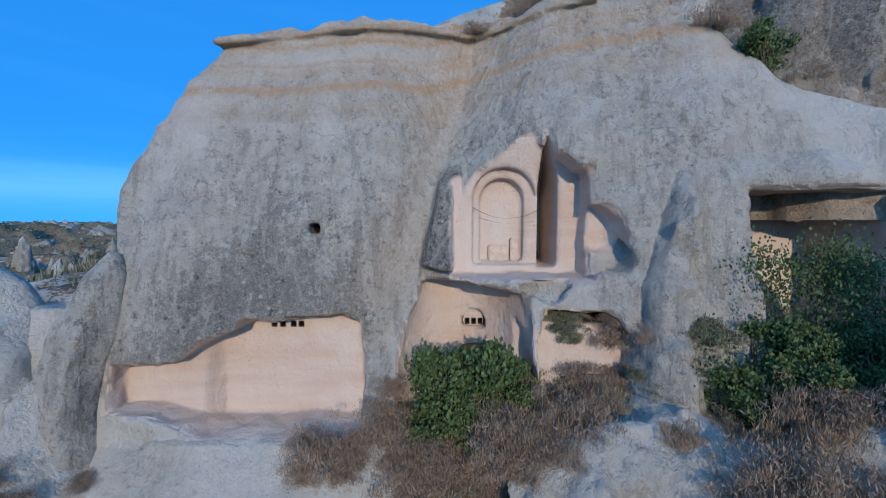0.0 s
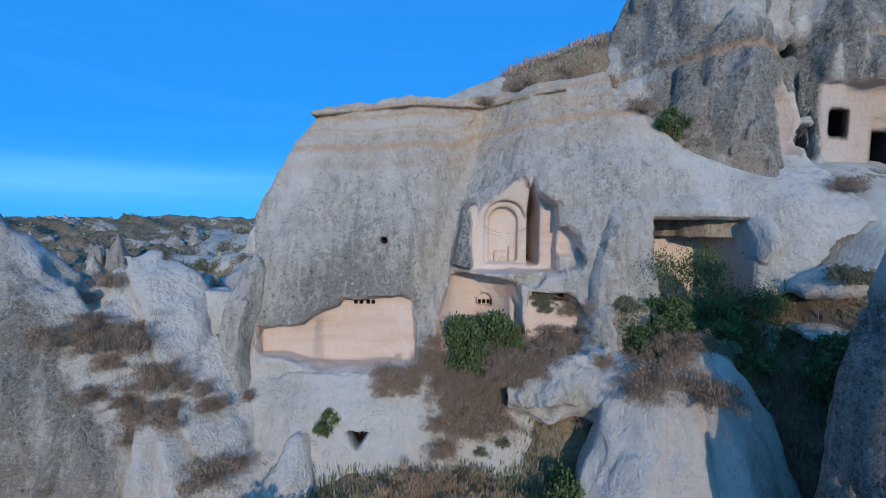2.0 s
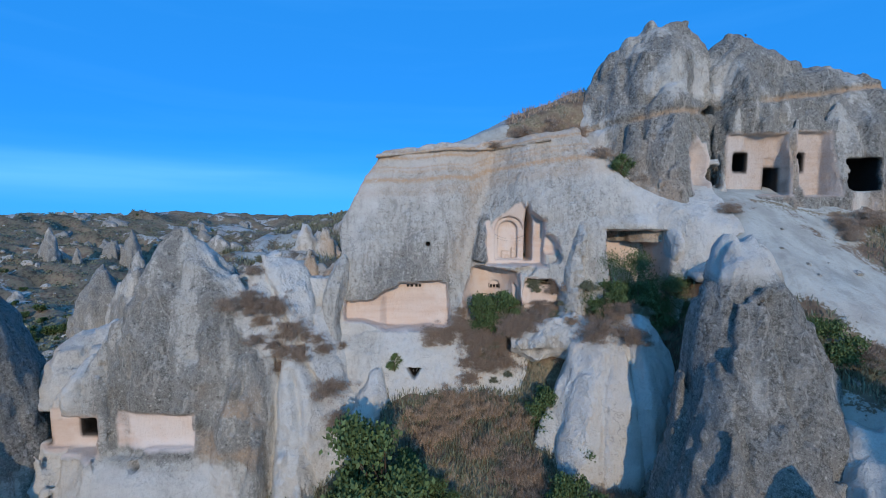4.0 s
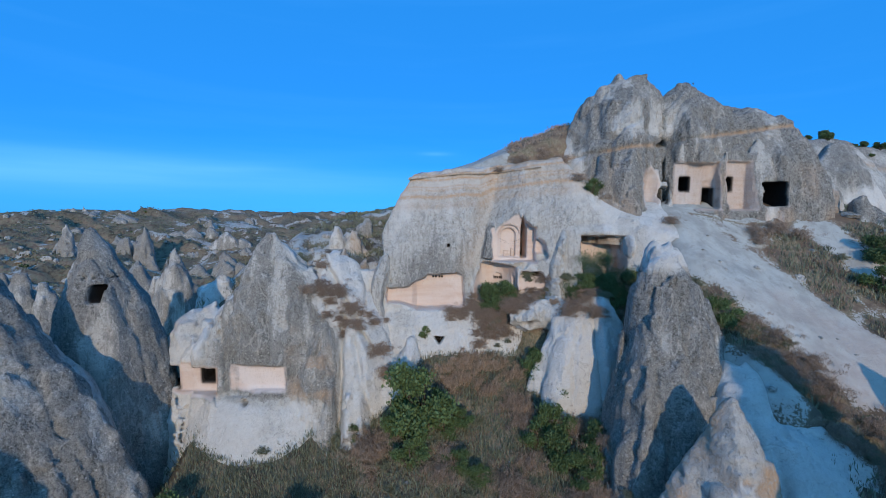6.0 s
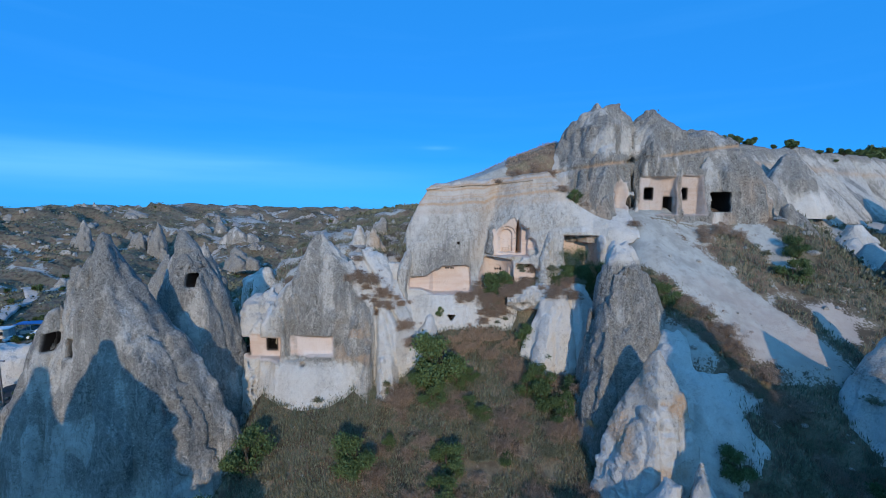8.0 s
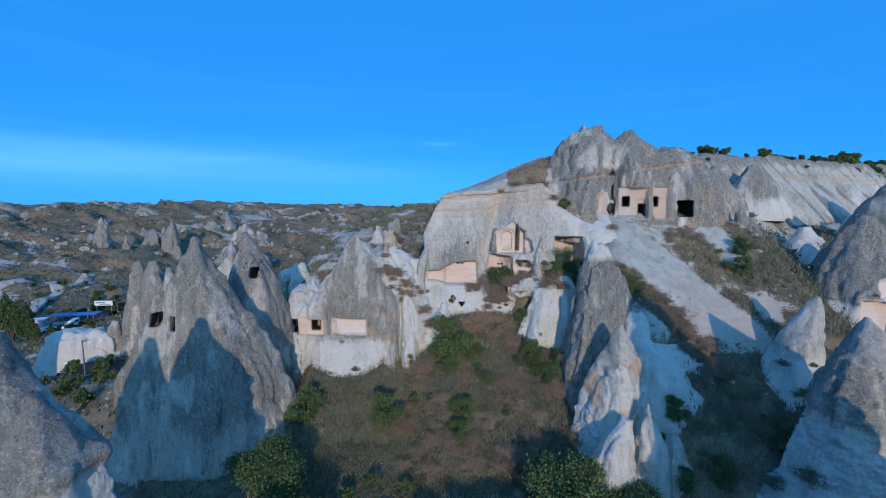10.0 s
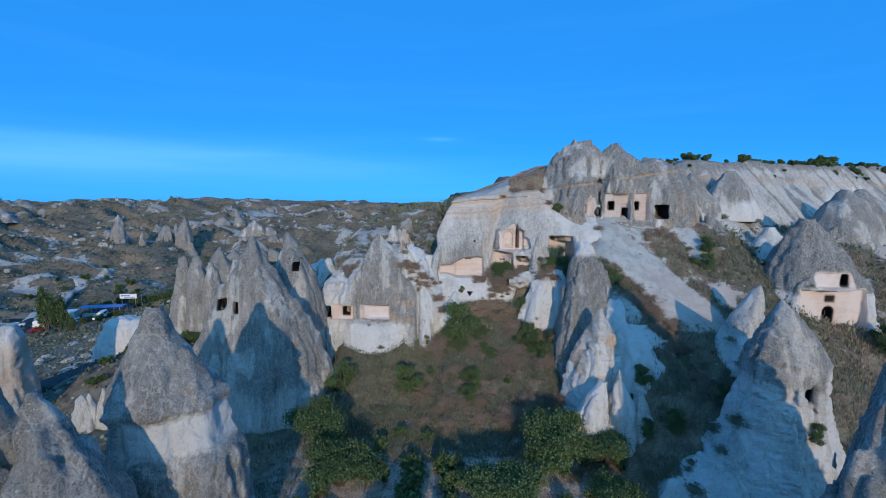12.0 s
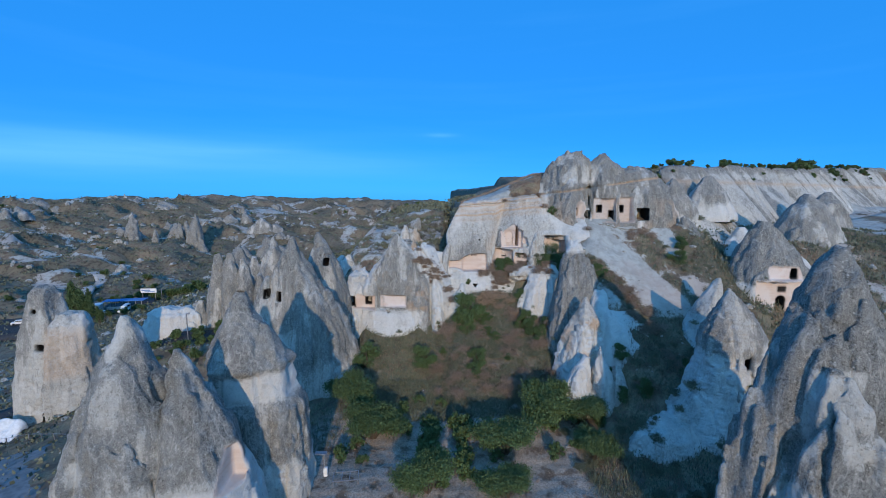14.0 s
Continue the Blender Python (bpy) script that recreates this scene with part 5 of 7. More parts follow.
# cones on the slope beyond
for rows, lo, hi, words in (
        ([(8, 54.0, 17, 6.5, 5.5), (13, 53.8, 17, 4.8, 4.2), (17, 53.6, 17, 2.6, 2.4), (19.3, 53.6, 17, 0.5, 0.5)], (46, 10, 7), (62, 24, 20), "broad dark tuff cone on the slope"),
        ([(7, 31.5, 9.0, 4.2, 3.4), (10, 30.8, 9.2, 3.0, 2.6), (13, 29.9, 9.6, 1.7, 1.5), (15.6, 28.6, 10.2, 0.5, 0.5)], (25.5, 4.5, 6), (37, 14, 16.2), "grey and white tuff cone below the upper rock"),
        ([(7, 37.0, 8.8, 3.6, 3.0), (10, 36.6, 9.0, 2.2, 1.9), (12.2, 36.2, 9.2, 0.5, 0.5)], (32, 5, 6), (42, 13, 12.8), "rounded pale tuff cone on the slope"),
        ([(13, 34.0, 22, 5.4, 4.0), (17, 33.6, 22, 3.6, 3.0), (20.5, 33.2, 22, 1.5, 1.4), (22, 33.0, 22, 0.4, 0.4)], (27, 16, 12), (41, 27, 22.6), "grey tuff cone in front of the striped ridge"),
        ([(15, 43.0, 27, 5.4, 4.2), (19, 42.7, 27, 3.6, 3.0), (22.4, 42.5, 27, 1.0, 1.0)], (36, 21, 14), (50, 33, 23), "grey tuff cone in front of the striped ridge"),
        ([(8, 43.5, 17.0, 4.0, 3.2), (11, 43.3, 17.2, 2.6, 2.2), (13.4, 43.0, 17.4, 0.6, 0.6)], (38, 12, 7), (49, 22, 14), "rounded pale tuff hump on the slope"),
        ([(8, 39.0, 13.0, 3.0, 2.6), (10.5, 38.8, 13.2, 1.9, 1.7), (12.2, 38.6, 13.4, 0.4, 0.4)], (35, 9, 7), (43, 17, 13), "rounded pale tuff hump on the slope"),
        ([(8, 60.0, 26.0, 5.0, 3.6), (12, 59.6, 26.4, 3.0, 2.4), (14.6, 59.2, 26.6, 0.6, 0.6)], (53, 21, 7), (67, 31, 15.4), "rounded pale tuff hump on the slope"),
        ([(5, 46.0, 8.0, 3.4, 2.8), (8, 45.8, 8.2, 2.0, 1.8), (9.8, 45.6, 8.4, 0.4, 0.4)], (41, 4, 4), (51, 12, 10.6), "rounded pale tuff hump on the slope"),
        ([(8, 70.0, 31, 6.5, 5.5), (13, 69.8, 31, 4.4, 4.2), (17.5, 69.6, 31, 2.4, 2.4), (19.6, 69.6, 31, 0.6, 0.5)], (62, 24, 7), (78, 38, 20.4), "broad dark tuff cone on the slope")):
    spire_rock("rock_spire", lo, hi, 0.24, [rows], None, lambda x, y, z, foot=rows[0][0], tip=rows[-1][0]: (0.85 + 0 * z) if "pale" in words else 0.9 * step(0.45, 0.25, (z - foot) / (tip - foot) + 0.3 * vnoise(x * 0.4, y * 0.4, z * 0.2)) * (0.3 if "dark" in words else 1.0), words, 0.2, 0.05, 0.3)


# ---- the fluted ridge behind ----
def ridge_solid(X, Y, Z):
    yr = Y - 0.55 * (X - 48)
    face = 26.5 + (Z - 13) * 0.90
    along_face = X + 0.55 * yr
    rib = 1 - np.abs(vnoise(along_face * 0.15, Z * 0.02, Z * 0.0 + 3))
    face = face + 4.2 * rib ** 3 + 1.5 * (1 - np.abs(vnoise(along_face * 0.40, Z * 0.04, Z * 0.0 + 8))) ** 3 - 2.2
    d = (face - yr) * 0.6
    d = smax(d, (35.5 - X + 2 * vnoise(Y * 0.2, Z * 0.2, Z * 0)) * 0.6, 0.8)
    d = smax(d, (Z - 25.2 - 0.035 * (X - 48) - 0.5 * vnoise(X * 0.12, Y * 0.12, Z * 0)) * 0.7, 0.6)
    return rough(d, X, Y, Z, 0.15, 0.08, 0.12)


rock("fluted_ridge", (33.0, 14.0, 10.0), (146.0, 98.0, 31.0), 0.55, ridge_solid, None,
     lambda x, y, z: 0.32 - 0.5 * step(22.8, 24.8, z - 0.035 * (x - 48)) + 0.25 * vnoise(x * 0.2, y * 0.2, z * 0.4) - 0.9 * step(0.80, 0.97, 1 - np.abs(vnoise((x + 0.55 * (y - 0.55 * (x - 48))) * 0.40, z * 0.04, z * 0.0 + 8))), lambda x, y, z: 0.5 * np.exp(-((z - 21.8) / 0.5) ** 2),
     None, "long fluted ridge of pale banded tuff below the rim", "ridge", "structure")


# ---- plants ----
RNG = np.random.RandomState(5)
bpy.context.view_layer.update()
GRAPH = bpy.context.evaluated_depsgraph_get()


def drop(x, y, z):
    """The surface below a point."""
    hit, spot, _, _, _, _ = scene.ray_cast(GRAPH, Vector((x, y, z)), Vector((0, 0, -1)))
    return spot.z if hit else float(ground_h(np.array([x]), np.array([y]))[0])


def tubes(lines, sides=4):
    """Tapered twigs: each line is rows of x, y, z, radius."""
    vs, fs = [], []
    for line in lines:
        start = len(vs)
        for x, y, z, r in line:
            for s in range(sides):
                a = 2 * math.pi * s / sides
                vs.append((x + r * math.cos(a), y + r * math.sin(a), z))
        for i in range(len(line) - 1):
            for s in range(sides):
                a, b = start + i * sides + s, start + i * sides + (s + 1) % sides
                fs.append((a, b, b + sides, a + sides))
    return np.array(vs), np.array(fs)


def leaves(centres, per, spread_by, size, upright=0.0, long=1.6, wide=0.5):
    """Small leaf blades in clumps round the centres."""
    c = np.repeat(np.asarray(centres, float), per, 0)
    n = len(c)
    p = c + RNG.normal(0, 1, (n, 3)) * np.asarray(spread_by)
    u = RNG.normal(0, 1, (n, 3))
    u[:, 2] = np.abs(u[:, 2]) * (1 + 3 * upright) + upright
    u /= np.linalg.norm(u, axis=1)[:, None]
    w = np.cross(u, RNG.normal(0, 1, (n, 3)))
    w /= np.linalg.norm(w, axis=1)[:, None]
    s = size * RNG.uniform(0.6, 1.4, (n, 1))
    a, b = u * s * long, w * s * wide
    v = np.stack([p, p + a * 0.5 + b, p + a, p + a * 0.5 - b], 1).reshape(-1, 3)
    return v, np.arange(4 * n).reshape(n, 4)


def bush(name, label, category, leaf, wide, high, clumps, per, size, upright=0.0, trunk=0.05, group="", shape="round", long=1.6, blade=0.5):
    """A bush or tree at the origin: stems, and foliage in clumps with gaps between them."""
    cs, blobs = [], []
    for i in range(7):
        q = RNG.uniform(-1, 1, 3)
        q = q / max(1.0, np.linalg.norm(q))
        blobs.append((q * 0.78, RNG.uniform(0.18, 0.55)))
    while len(cs) < clumps:
        centre, radius = blobs[RNG.randint(7)]
        q = RNG.normal(0, 1, 3)
        q = centre + q / np.linalg.norm(q) * radius * RNG.uniform(0.5, 1.0) ** 0.5
        x, y, z = q[0] * wide / 2, q[1] * wide / 2, max(0.02, q[2] * 0.5 + 0.5) * high
        if shape == "low":
            z = abs(q[2]) * high * 0.9
        if shape == "brush":
            x, y, z = RNG.normal(0, 0.24) * wide, RNG.normal(0, 0.24) * wide, abs(RNG.normal(0, 0.33)) * high
        if shape == "tall":
            t = min(1.0, z / high)
            x, y = x * (1 - 0.7 * t * t), y * (1 - 0.7 * t * t)
        if shape == "tree":
            z = high * (0.10 + 0.90 * max(0.0, q[2] * 0.5 + 0.5))
        cs.append((x, y, z))
    cs = np.array(cs)
    lines = []
    for c in cs[:: max(1, len(cs) // 26)]:
        mid = c * np.array([0.35, 0.35, 0.55]) + RNG.normal(0, 0.04 * wide, 3) * np.array([1, 1, 0.3])
        lines.append([(0, 0, -0.25, trunk), (*mid, trunk * 0.6), (*c, trunk * 0.2)])
    ob = tagged(new(name), label, category, group)
    sv, sf = tubes(lines)
    new("woody_stem", mesh_of("woody_stem", sv, sf, BARK, True)).parent = ob
    lv, lf = leaves(cs, per, (wide * 0.06, wide * 0.06, high * 0.055), size, upright, long, blade)
    new("foliage", mesh_of("foliage", lv, lf, leaf, False)).parent = ob
    return ob


def plant(master, rows, above=2.0, sink=0.05, first=True):
    """Sets a bush out: rows of x, y, rough height of the ground, size."""
    for i, (x, y, z, s) in enumerate(rows):
        m = pose(x, y, drop(x, y, z + above) - sink, 0, 0, RNG.uniform(0, 360)) @ Matrix.Diagonal((s, s, s * RNG.uniform(0.9, 1.1), 1))
        if i == 0 and first:
            master.matrix_basis = m
        else:
            copy_thing(master, m)


big_shrub = bush("shrub", "tall leafy green shrub growing in front of the rock shelter", "shrub", LEAF_GREEN, 3.9, 4.3, 210, 60, 0.048, 0.6, 0.03, shape="tree")
plant(big_shrub, [(7.3, 8.8, 8.3, 1.0), (9.4, 8.2, 8.3, 0.78), (8.4, 7.6, 8.3, 0.5)], 1.0)
green = bush("bush", "dense dark green bush on dry ground", "bush", LEAF_GREEN, 1.7, 1.5, 80, 90, 0.05, 0.3, 0.03, "green bushes")
plant(green, [(0.2, 9.4, 7.6, 1.30), (1.0, 9.3, 7.6, 1.15), (1.8, 9.0, 7.6, 0.6), (2.6, 6.4, 5.8, 1.0), (-4.9, 8.0, 5.2, 0.4), (-5.0, 3.0, 0.5, 2.0), (-6.3, 3.4, 1.0, 1.0), (-4.2, 3.8, 1.5, 0.9),
              (-18.9, -1.2, -3.0, 1.6), (-11.2, -1.0, -3.0, 1.5), (8.2, 10.6, 16.0, 0.75), (12.9, 2.2, 8.0, 0.9), (24.7, 4.0, 9.0, 1.1), (26.4, 6.0, 9.0, 1.0)], 1.2)
plant(green, [(39.5, -3.6, 4.0, 1.5), (41.0, -4.2, 4.0, 1.2), (19.5, -9.0, 2.0, 0.9), (-27.0, 12.5, 7.0, 2.3), (-26.0, 14.5, 7.0, 1.6),
              (10.4, 5.9, 7.6, 1.0), (11.2, 5.2, 7.0, 1.0), (4.4, 5.0, 1.0, 1.0), (3.4, 1.0, 0.0, 1.0), (2.2, 2.0, 1.0, 0.9), (-9.4, 4.6, -1.0, 0.6)], 1.2, first=False)
dry = bush("dry_bush", "brown dry twiggy bush clinging to the rock", "bush", LEAF_DRY, 1.7, 0.95, 110, 62, 0.030, 0.30, 0.010, "dry bushes", "brush", 3.4, 0.24)
plant(dry, [(-2.8, 8.75, 7.2, 0.9), (-2.2, 8.8, 7.2, 0.7), (-0.6, 8.4, 6.5, 1.1), (0.9, 8.1, 6.4, 1.2), (1.7, 8.2, 6.4, 0.9), (5.6, 6.1, 7.6, 1.2), (5.0, 6.0, 7.4, 0.9), (-11.2, 7.6, 8.4, 1.2), (-12.2, 7.2, 8.4, 0.9), (-10.4, 7.3, 7.4, 1.1), (-12.7, 8.7, 10.0, 0.7), (-9.7, 6.9, 6.4, 1.0), (-8.4, 6.6, 5.6, 1.2)], 1.6)
plant(dry, [(-7.6, 6.4, 5.2, 1.1), (-11.8, 6.6, 7.4, 0.7), (-7.9, 8.6, 7.2, 0.45), (12.2, 9.0, 12.6, 0.9), (13.0, 8.4, 12.4, 0.8), (7.0, 10.9, 16.4, 0.9), (9.2, 10.7, 15.4, 0.7), (2.9, 8.0, 6.4, 1.0), (6.8, 5.6, 7.6, 1.0), (-13.4, 8.3, 9.6, 0.6), (11.4, 4.2, 7.6, 1.0), (12.4, 3.0, 7.0, 1.1), (13.6, 1.8, 6.0, 1.0)], 1.6, first=False)
plant(dry, [(14.8, 0.4, 5.2, 1.2), (16.0, -1.2, 4.4, 1.3), (17.4, -2.8, 3.6, 1.3), (18.6, -4.4, 2.4, 1.2), (20.0, 9.0, 12.0, 1.1), (21.6, 9.3, 12.0, 1.2), (23.0, 8.8, 11.6, 1.0), (14.2, -0.6, 4.6, 1.0), (19.6, 8.4, 12.0, 0.8), (3.0, 13.6, 18.0, 1.0), (5.0, 14.2, 18.6, 1.3), (1.0, 13.2, 17.8, 0.6), (6.4, 13.6, 19.0, 1.2)], 1.6, first=False)
tuft = bush("grass_clump", "clump of tall straw-coloured grass", "grass", STRAW, 1.4, 0.7, 80, 70, 0.032, 0.8, 0.010, "grass clumps", "brush", 4.6, 0.15)
plant(tuft, [(-1.7, 7.3, 4.5, 1.2), (-2.4, 7.0, 4.0, 1.0), (-1.1, 6.6, 3.6, 1.2), (-2.0, 6.0, 3.0, 1.1), (0.2, 6.8, 3.8, 1.0), (-3.0, 5.6, 2.4, 1.1), (-0.6, 5.2, 2.2, 1.2), (1.2, 6.2, 3.2, 1.0), (6.6, 6.9, 8.2, 0.8), (5.8, 7.6, 7.8, 0.7), (4.2, 7.8, 6.8, 0.8), (-3.6, 6.6, 3.6, 0.9), (1.6, 4.2, 1.8, 1.1)], 1.2)
grey = bush("grey_bush", "low grey-green scrub bush", "bush", LEAF_GREY, 1.6, 0.9, 70, 56, 0.04, 0.8, 0.012, "scrub bushes", "brush", 2.4, 0.35)
plant(dry, [(x + RNG.uniform(-0.5, 0.5), 7.2 + RNG.uniform(-0.5, 0.5), 12.0 - 1.1 * (x + 13.5), RNG.uniform(0.4, 0.85)) for x in np.linspace(-13.2, -8.0, 17)], 1.6, first=False)
plant(dry, [(RNG.uniform(-1.2, 2.2), RNG.uniform(7.4, 8.8), 7.6, RNG.uniform(0.5, 1.0)) for i in range(22)] + [(RNG.uniform(-3.4, -1.8), RNG.uniform(8.5, 9.0), 7.6, RNG.uniform(0.4, 0.6)) for i in range(7)], 1.6, first=False)
plant(grey, [(RNG.uniform(3.6, 6.6), RNG.uniform(8.3, 8.9), 8.4, RNG.uniform(0.4, 0.7)) for i in range(12)] + [(RNG.uniform(6.4, 9.6), RNG.uniform(6.8, 7.9), 8.2, RNG.uniform(0.5, 0.9)) for i in range(16)] + [(RNG.uniform(-0.8, 2.4), RNG.uniform(7.4, 8.6), 7.6, RNG.uniform(0.4, 0.7)) for i in range(8)], 1.6)
plant(dry, [(RNG.uniform(-1.4, 2.4), RNG.uniform(8.7, 9.2), 8.0, RNG.uniform(0.5, 0.9)) for i in range(16)], 1.4, first=False)
plant(dry, [(RNG.uniform(-1.4, 5.8), RNG.uniform(8.5, 10.0), 8.6, RNG.uniform(0.45, 0.9)) for i in range(34)], 1.2, first=False)
plant(grey, [(RNG.uniform(-1.0, 5.8), RNG.uniform(8.4, 10.2), 8.6, RNG.uniform(0.45, 0.85)) for i in range(26)], 1.2, first=False)
plant(dry, [(RNG.uniform(6.2, 9.6), RNG.uniform(6.6, 7.8), 8.2, RNG.uniform(0.5, 0.9)) for i in range(14)], 1.6, first=False)
plant(tuft, [(RNG.uniform(-1.5, 6.0), RNG.uniform(6.8, 8.6), 7.6, RNG.uniform(0.3, 0.6)) for i in range(10)], 1.6, first=False)
rows = [(RNG.uniform(-17, 4), RNG.uniform(-9, 4.5), 0.0, RNG.uniform(0.5, 1.1)) for i in range(30)]
rows += [(RNG.uniform(12, 26), RNG.uniform(-12, -4.5), 2.0, RNG.uniform(0.6, 1.3)) for i in range(26)]
rows += [(RNG.uniform(4, 14), RNG.uniform(-26, -12), 0.0, RNG.uniform(0.6, 1.4)) for i in range(30)]
rows += [(RNG.uniform(30, 70), RNG.uniform(-2, 30), 14.0, RNG.uniform(0.6, 1.6)) for i in range(14)]
rows += [(RNG.uniform(24, 34), RNG.uniform(-3, 7), 9.0, RNG.uniform(0.4, 0.9)) for i in range(30)]
rows += [(RNG.uniform(7.5, 12), RNG.uniform(5.2, 7.2), 8.4, RNG.uniform(0.5, 1.0)) for i in range(10)]
rows += [(RNG.uniform(-30, -8), RNG.uniform(24, 60), 15.0, RNG.uniform(0.8, 2.0)) for i in range(10)]
rows += [(11.5 + (5 - y) * 0.60 + RNG.uniform(-1.3, 1.3), y, 8.0 if y > -2 else 4.0, RNG.uniform(0.5, 1.1)) for y in RNG.uniform(-11, 6, 46)]
rows += [(RNG.uniform(6, 30), RNG.uniform(-34, -12), 1.0, RNG.uniform(0.7, 1.6)) for i in range(50)]
rows += [(RNG.uniform(-8, 7), RNG.uniform(-8, 4), 1.0, RNG.uniform(0.6, 1.3)) for i in range(38)]
plant(grey, rows, 3.0, first=False)
plant(dry, [(RNG.uniform(-10, 6), RNG.uniform(-7, 4.5), 1.0, RNG.uniform(0.8, 1.7)) for i in range(50)], 3.0, first=False)
plant(dry, [(11.5 + (5 - y) * 0.60 + RNG.uniform(-1.3, 1.3), y, 8.0 if y > -2 else 4.0, RNG.uniform(0.7, 1.3)) for y in RNG.uniform(-11, 6, 30)], 3.0, first=False)
plant(green, [(RNG.uniform(-9, 6), RNG.uniform(-6, 4), 1.0, RNG.uniform(0.5, 1.1)) for i in range(16)] + [(RNG.uniform(8, 28), RNG.uniform(-30, -6), 1.0, RNG.uniform(0.5, 1.1)) for i in range(14)], 3.0, first=False)

plant(green, [(RNG.uniform(5.8, 9.4), RNG.uniform(7.0, 8.2), 8.4, RNG.uniform(0.5, 0.9)) for i in range(12)], 1.4, first=False)

# the small vegetable plot: rows of vines and a few broad young trees
vine = bush("vine", "leafy green vine planted in a row of the plot", "vine", LEAF_GREEN, 1.5, 1.1, 40, 34, 0.10, 0.2, 0.03, "vines in the plot", "low")
plant(vine, [(x + RNG.uniform(-0.3, 0.3), y + RNG.uniform(-0.25, 0.25), -4.0, RNG.uniform(0.8, 1.35)) for x in (-10.2, -6.6) for y in np.arange(-19.0, -11.5, 1.2)]
      + [(-13.0, -13.0, -4, 1.0), (-18.5, -17.0, -4, 0.9), (5.0, -15.0, -4, 1.0), (-13.6, -9.4, -4, 0.9), (-9.0, -20.6, -4, 0.9), (-5.6, -20.2, -4, 0.8), (-17.5, -15.0, -4, 0.8), (-19.0, -16.2, -4, 0.6), (-16.6, -17.4, -4, 0.6), (-9.0, -7.9, -4, 0.7), (-11.5, -7.6, -4, 0.7), (-3.4, -17.6, -4, 0.7), (2.6, -16.8, -4, 0.9), (3.4, -12.4, -4, 0.9)], 2.0)
plot_tree = bush("young_tree", "broad young fruit tree with dark green leaves", "tree", LEAF_GREEN, 4.8, 2.9, 250, 84, 0.088, 0.1, 0.07, "trees in the plot", "tree")
plant(plot_tree, [(-16.2, -13.6, -4, 1.25), (-2.6, -16.8, -4, 1.02), (2.6, -11.6, -4, 1.1), (-19.4, -8.4, -5, 1.0), (-10.0, -21.8, -5, 0.85), (-3.3, -22.2, -5, 0.75), (6.6, -11.8, -4, 0.9), (6.0, -17.0, -4, 0.8)], 4.0)

# trees along the far rims, and in the valley
far_tree = bush("far_tree", "small round dark green tree on the rim", "tree", LEAF_GREEN, 3.0, 2.8, 70, 26, 0.30, 0.1, 0.10, "trees on the rim", "tree")
rows = []
for i in range(110):
    x = RNG.uniform(34, 135)
    rows.append((x, 0.55 * (x - 48) + 38.5 + RNG.uniform(-2.0, 4), 26.0, RNG.uniform(0.4, 0.95)))
rows += [(88.0, 60.0, 27, 1.7), (91.0, 61.5, 27, 2.3), (85.0, 59.0, 27, 1.2), (94.5, 63.0, 27, 1.4)]
plant(far_tree, rows, 8.0)
rows = [(RNG.uniform(-70, 5), RNG.uniform(100, 170), 20.0, RNG.uniform(0.5, 1.2)) for i in range(45)]
rows += [(RNG.uniform(-420, -90), RNG.uniform(80, 330), 20.0, RNG.uniform(0.6, 1.7)) for i in range(75)]
rows += [(-150 + RNG.uniform(-30, 40), 118 + RNG.uniform(-12, 20), 0.0, RNG.uniform(1.2, 2.4)) for i in range(16)]
rows += [(-52 + RNG.uniform(-6, 6), 12 + RNG.uniform(-5, 6), 6.0, RNG.uniform(0.5, 1.1)) for i in range(14)]
rows += [(-137 + 2.0 * i + RNG.uniform(-1, 1), 110 + RNG.uniform(-4, 5), -10.0, RNG.uniform(1.6, 2.6)) for i in range(15)]
rows += [(-122 + RNG.uniform(-6, 6), 88 + RNG.uniform(-4, 4), -10.0, RNG.uniform(1.2, 1.8)) for i in range(6)]
rows += [(-48 + RNG.uniform(-4, 5), 19.5 + RNG.uniform(-2.5, 2.5), 2.0, RNG.uniform(0.7, 1.3)) for i in range(12)]
plant(far_tree, rows, 25.0, first=False)
poplar = bush("poplar", "tall slender dark green poplar beside the car park", "tree", LEAF_GREEN, 5.5, 17.0, 240, 40, 0.40, 0.8, 0.22, "poplars", "tall")
plant(poplar, [(-132.0, 78.0, -20, 1.0), (-129.5, 80.0, -20, 0.75), (-119.0, 72.0, -20, 0.45)], 6.0)

# dry grass over the field and the slopes, too fine to count
def grass_sheet(name, label, rows, mat, upright=1.3, long=3.6, wide=0.25):
    vs, fs, n = [], [], 0
    for count, x0, x1, y0, y1, size, keep in rows:
        x, y = RNG.uniform(x0, x1, count), RNG.uniform(y0, y1, count)
        z = ground_h(x, y)
        k = (ground_pale(x.astype(np.float32), y.astype(np.float32), z) < keep) & (fbm(x, y, 0 * x, 3.0, 3) > -0.8)
        p = np.stack([x, y, z - 0.03], 1)[k]
        v, f = leaves(p, 8, (2.7 * size, 2.7 * size, 0.0), size, upright, long, wide)
        vs.append(v)
        fs.append(f + n)
        n += len(v)
    ob = new(name, mesh_of(name, np.concatenate(vs), np.concatenate(fs), mat, False))
    return tagged(ob, label, "grass", kind="stuff")


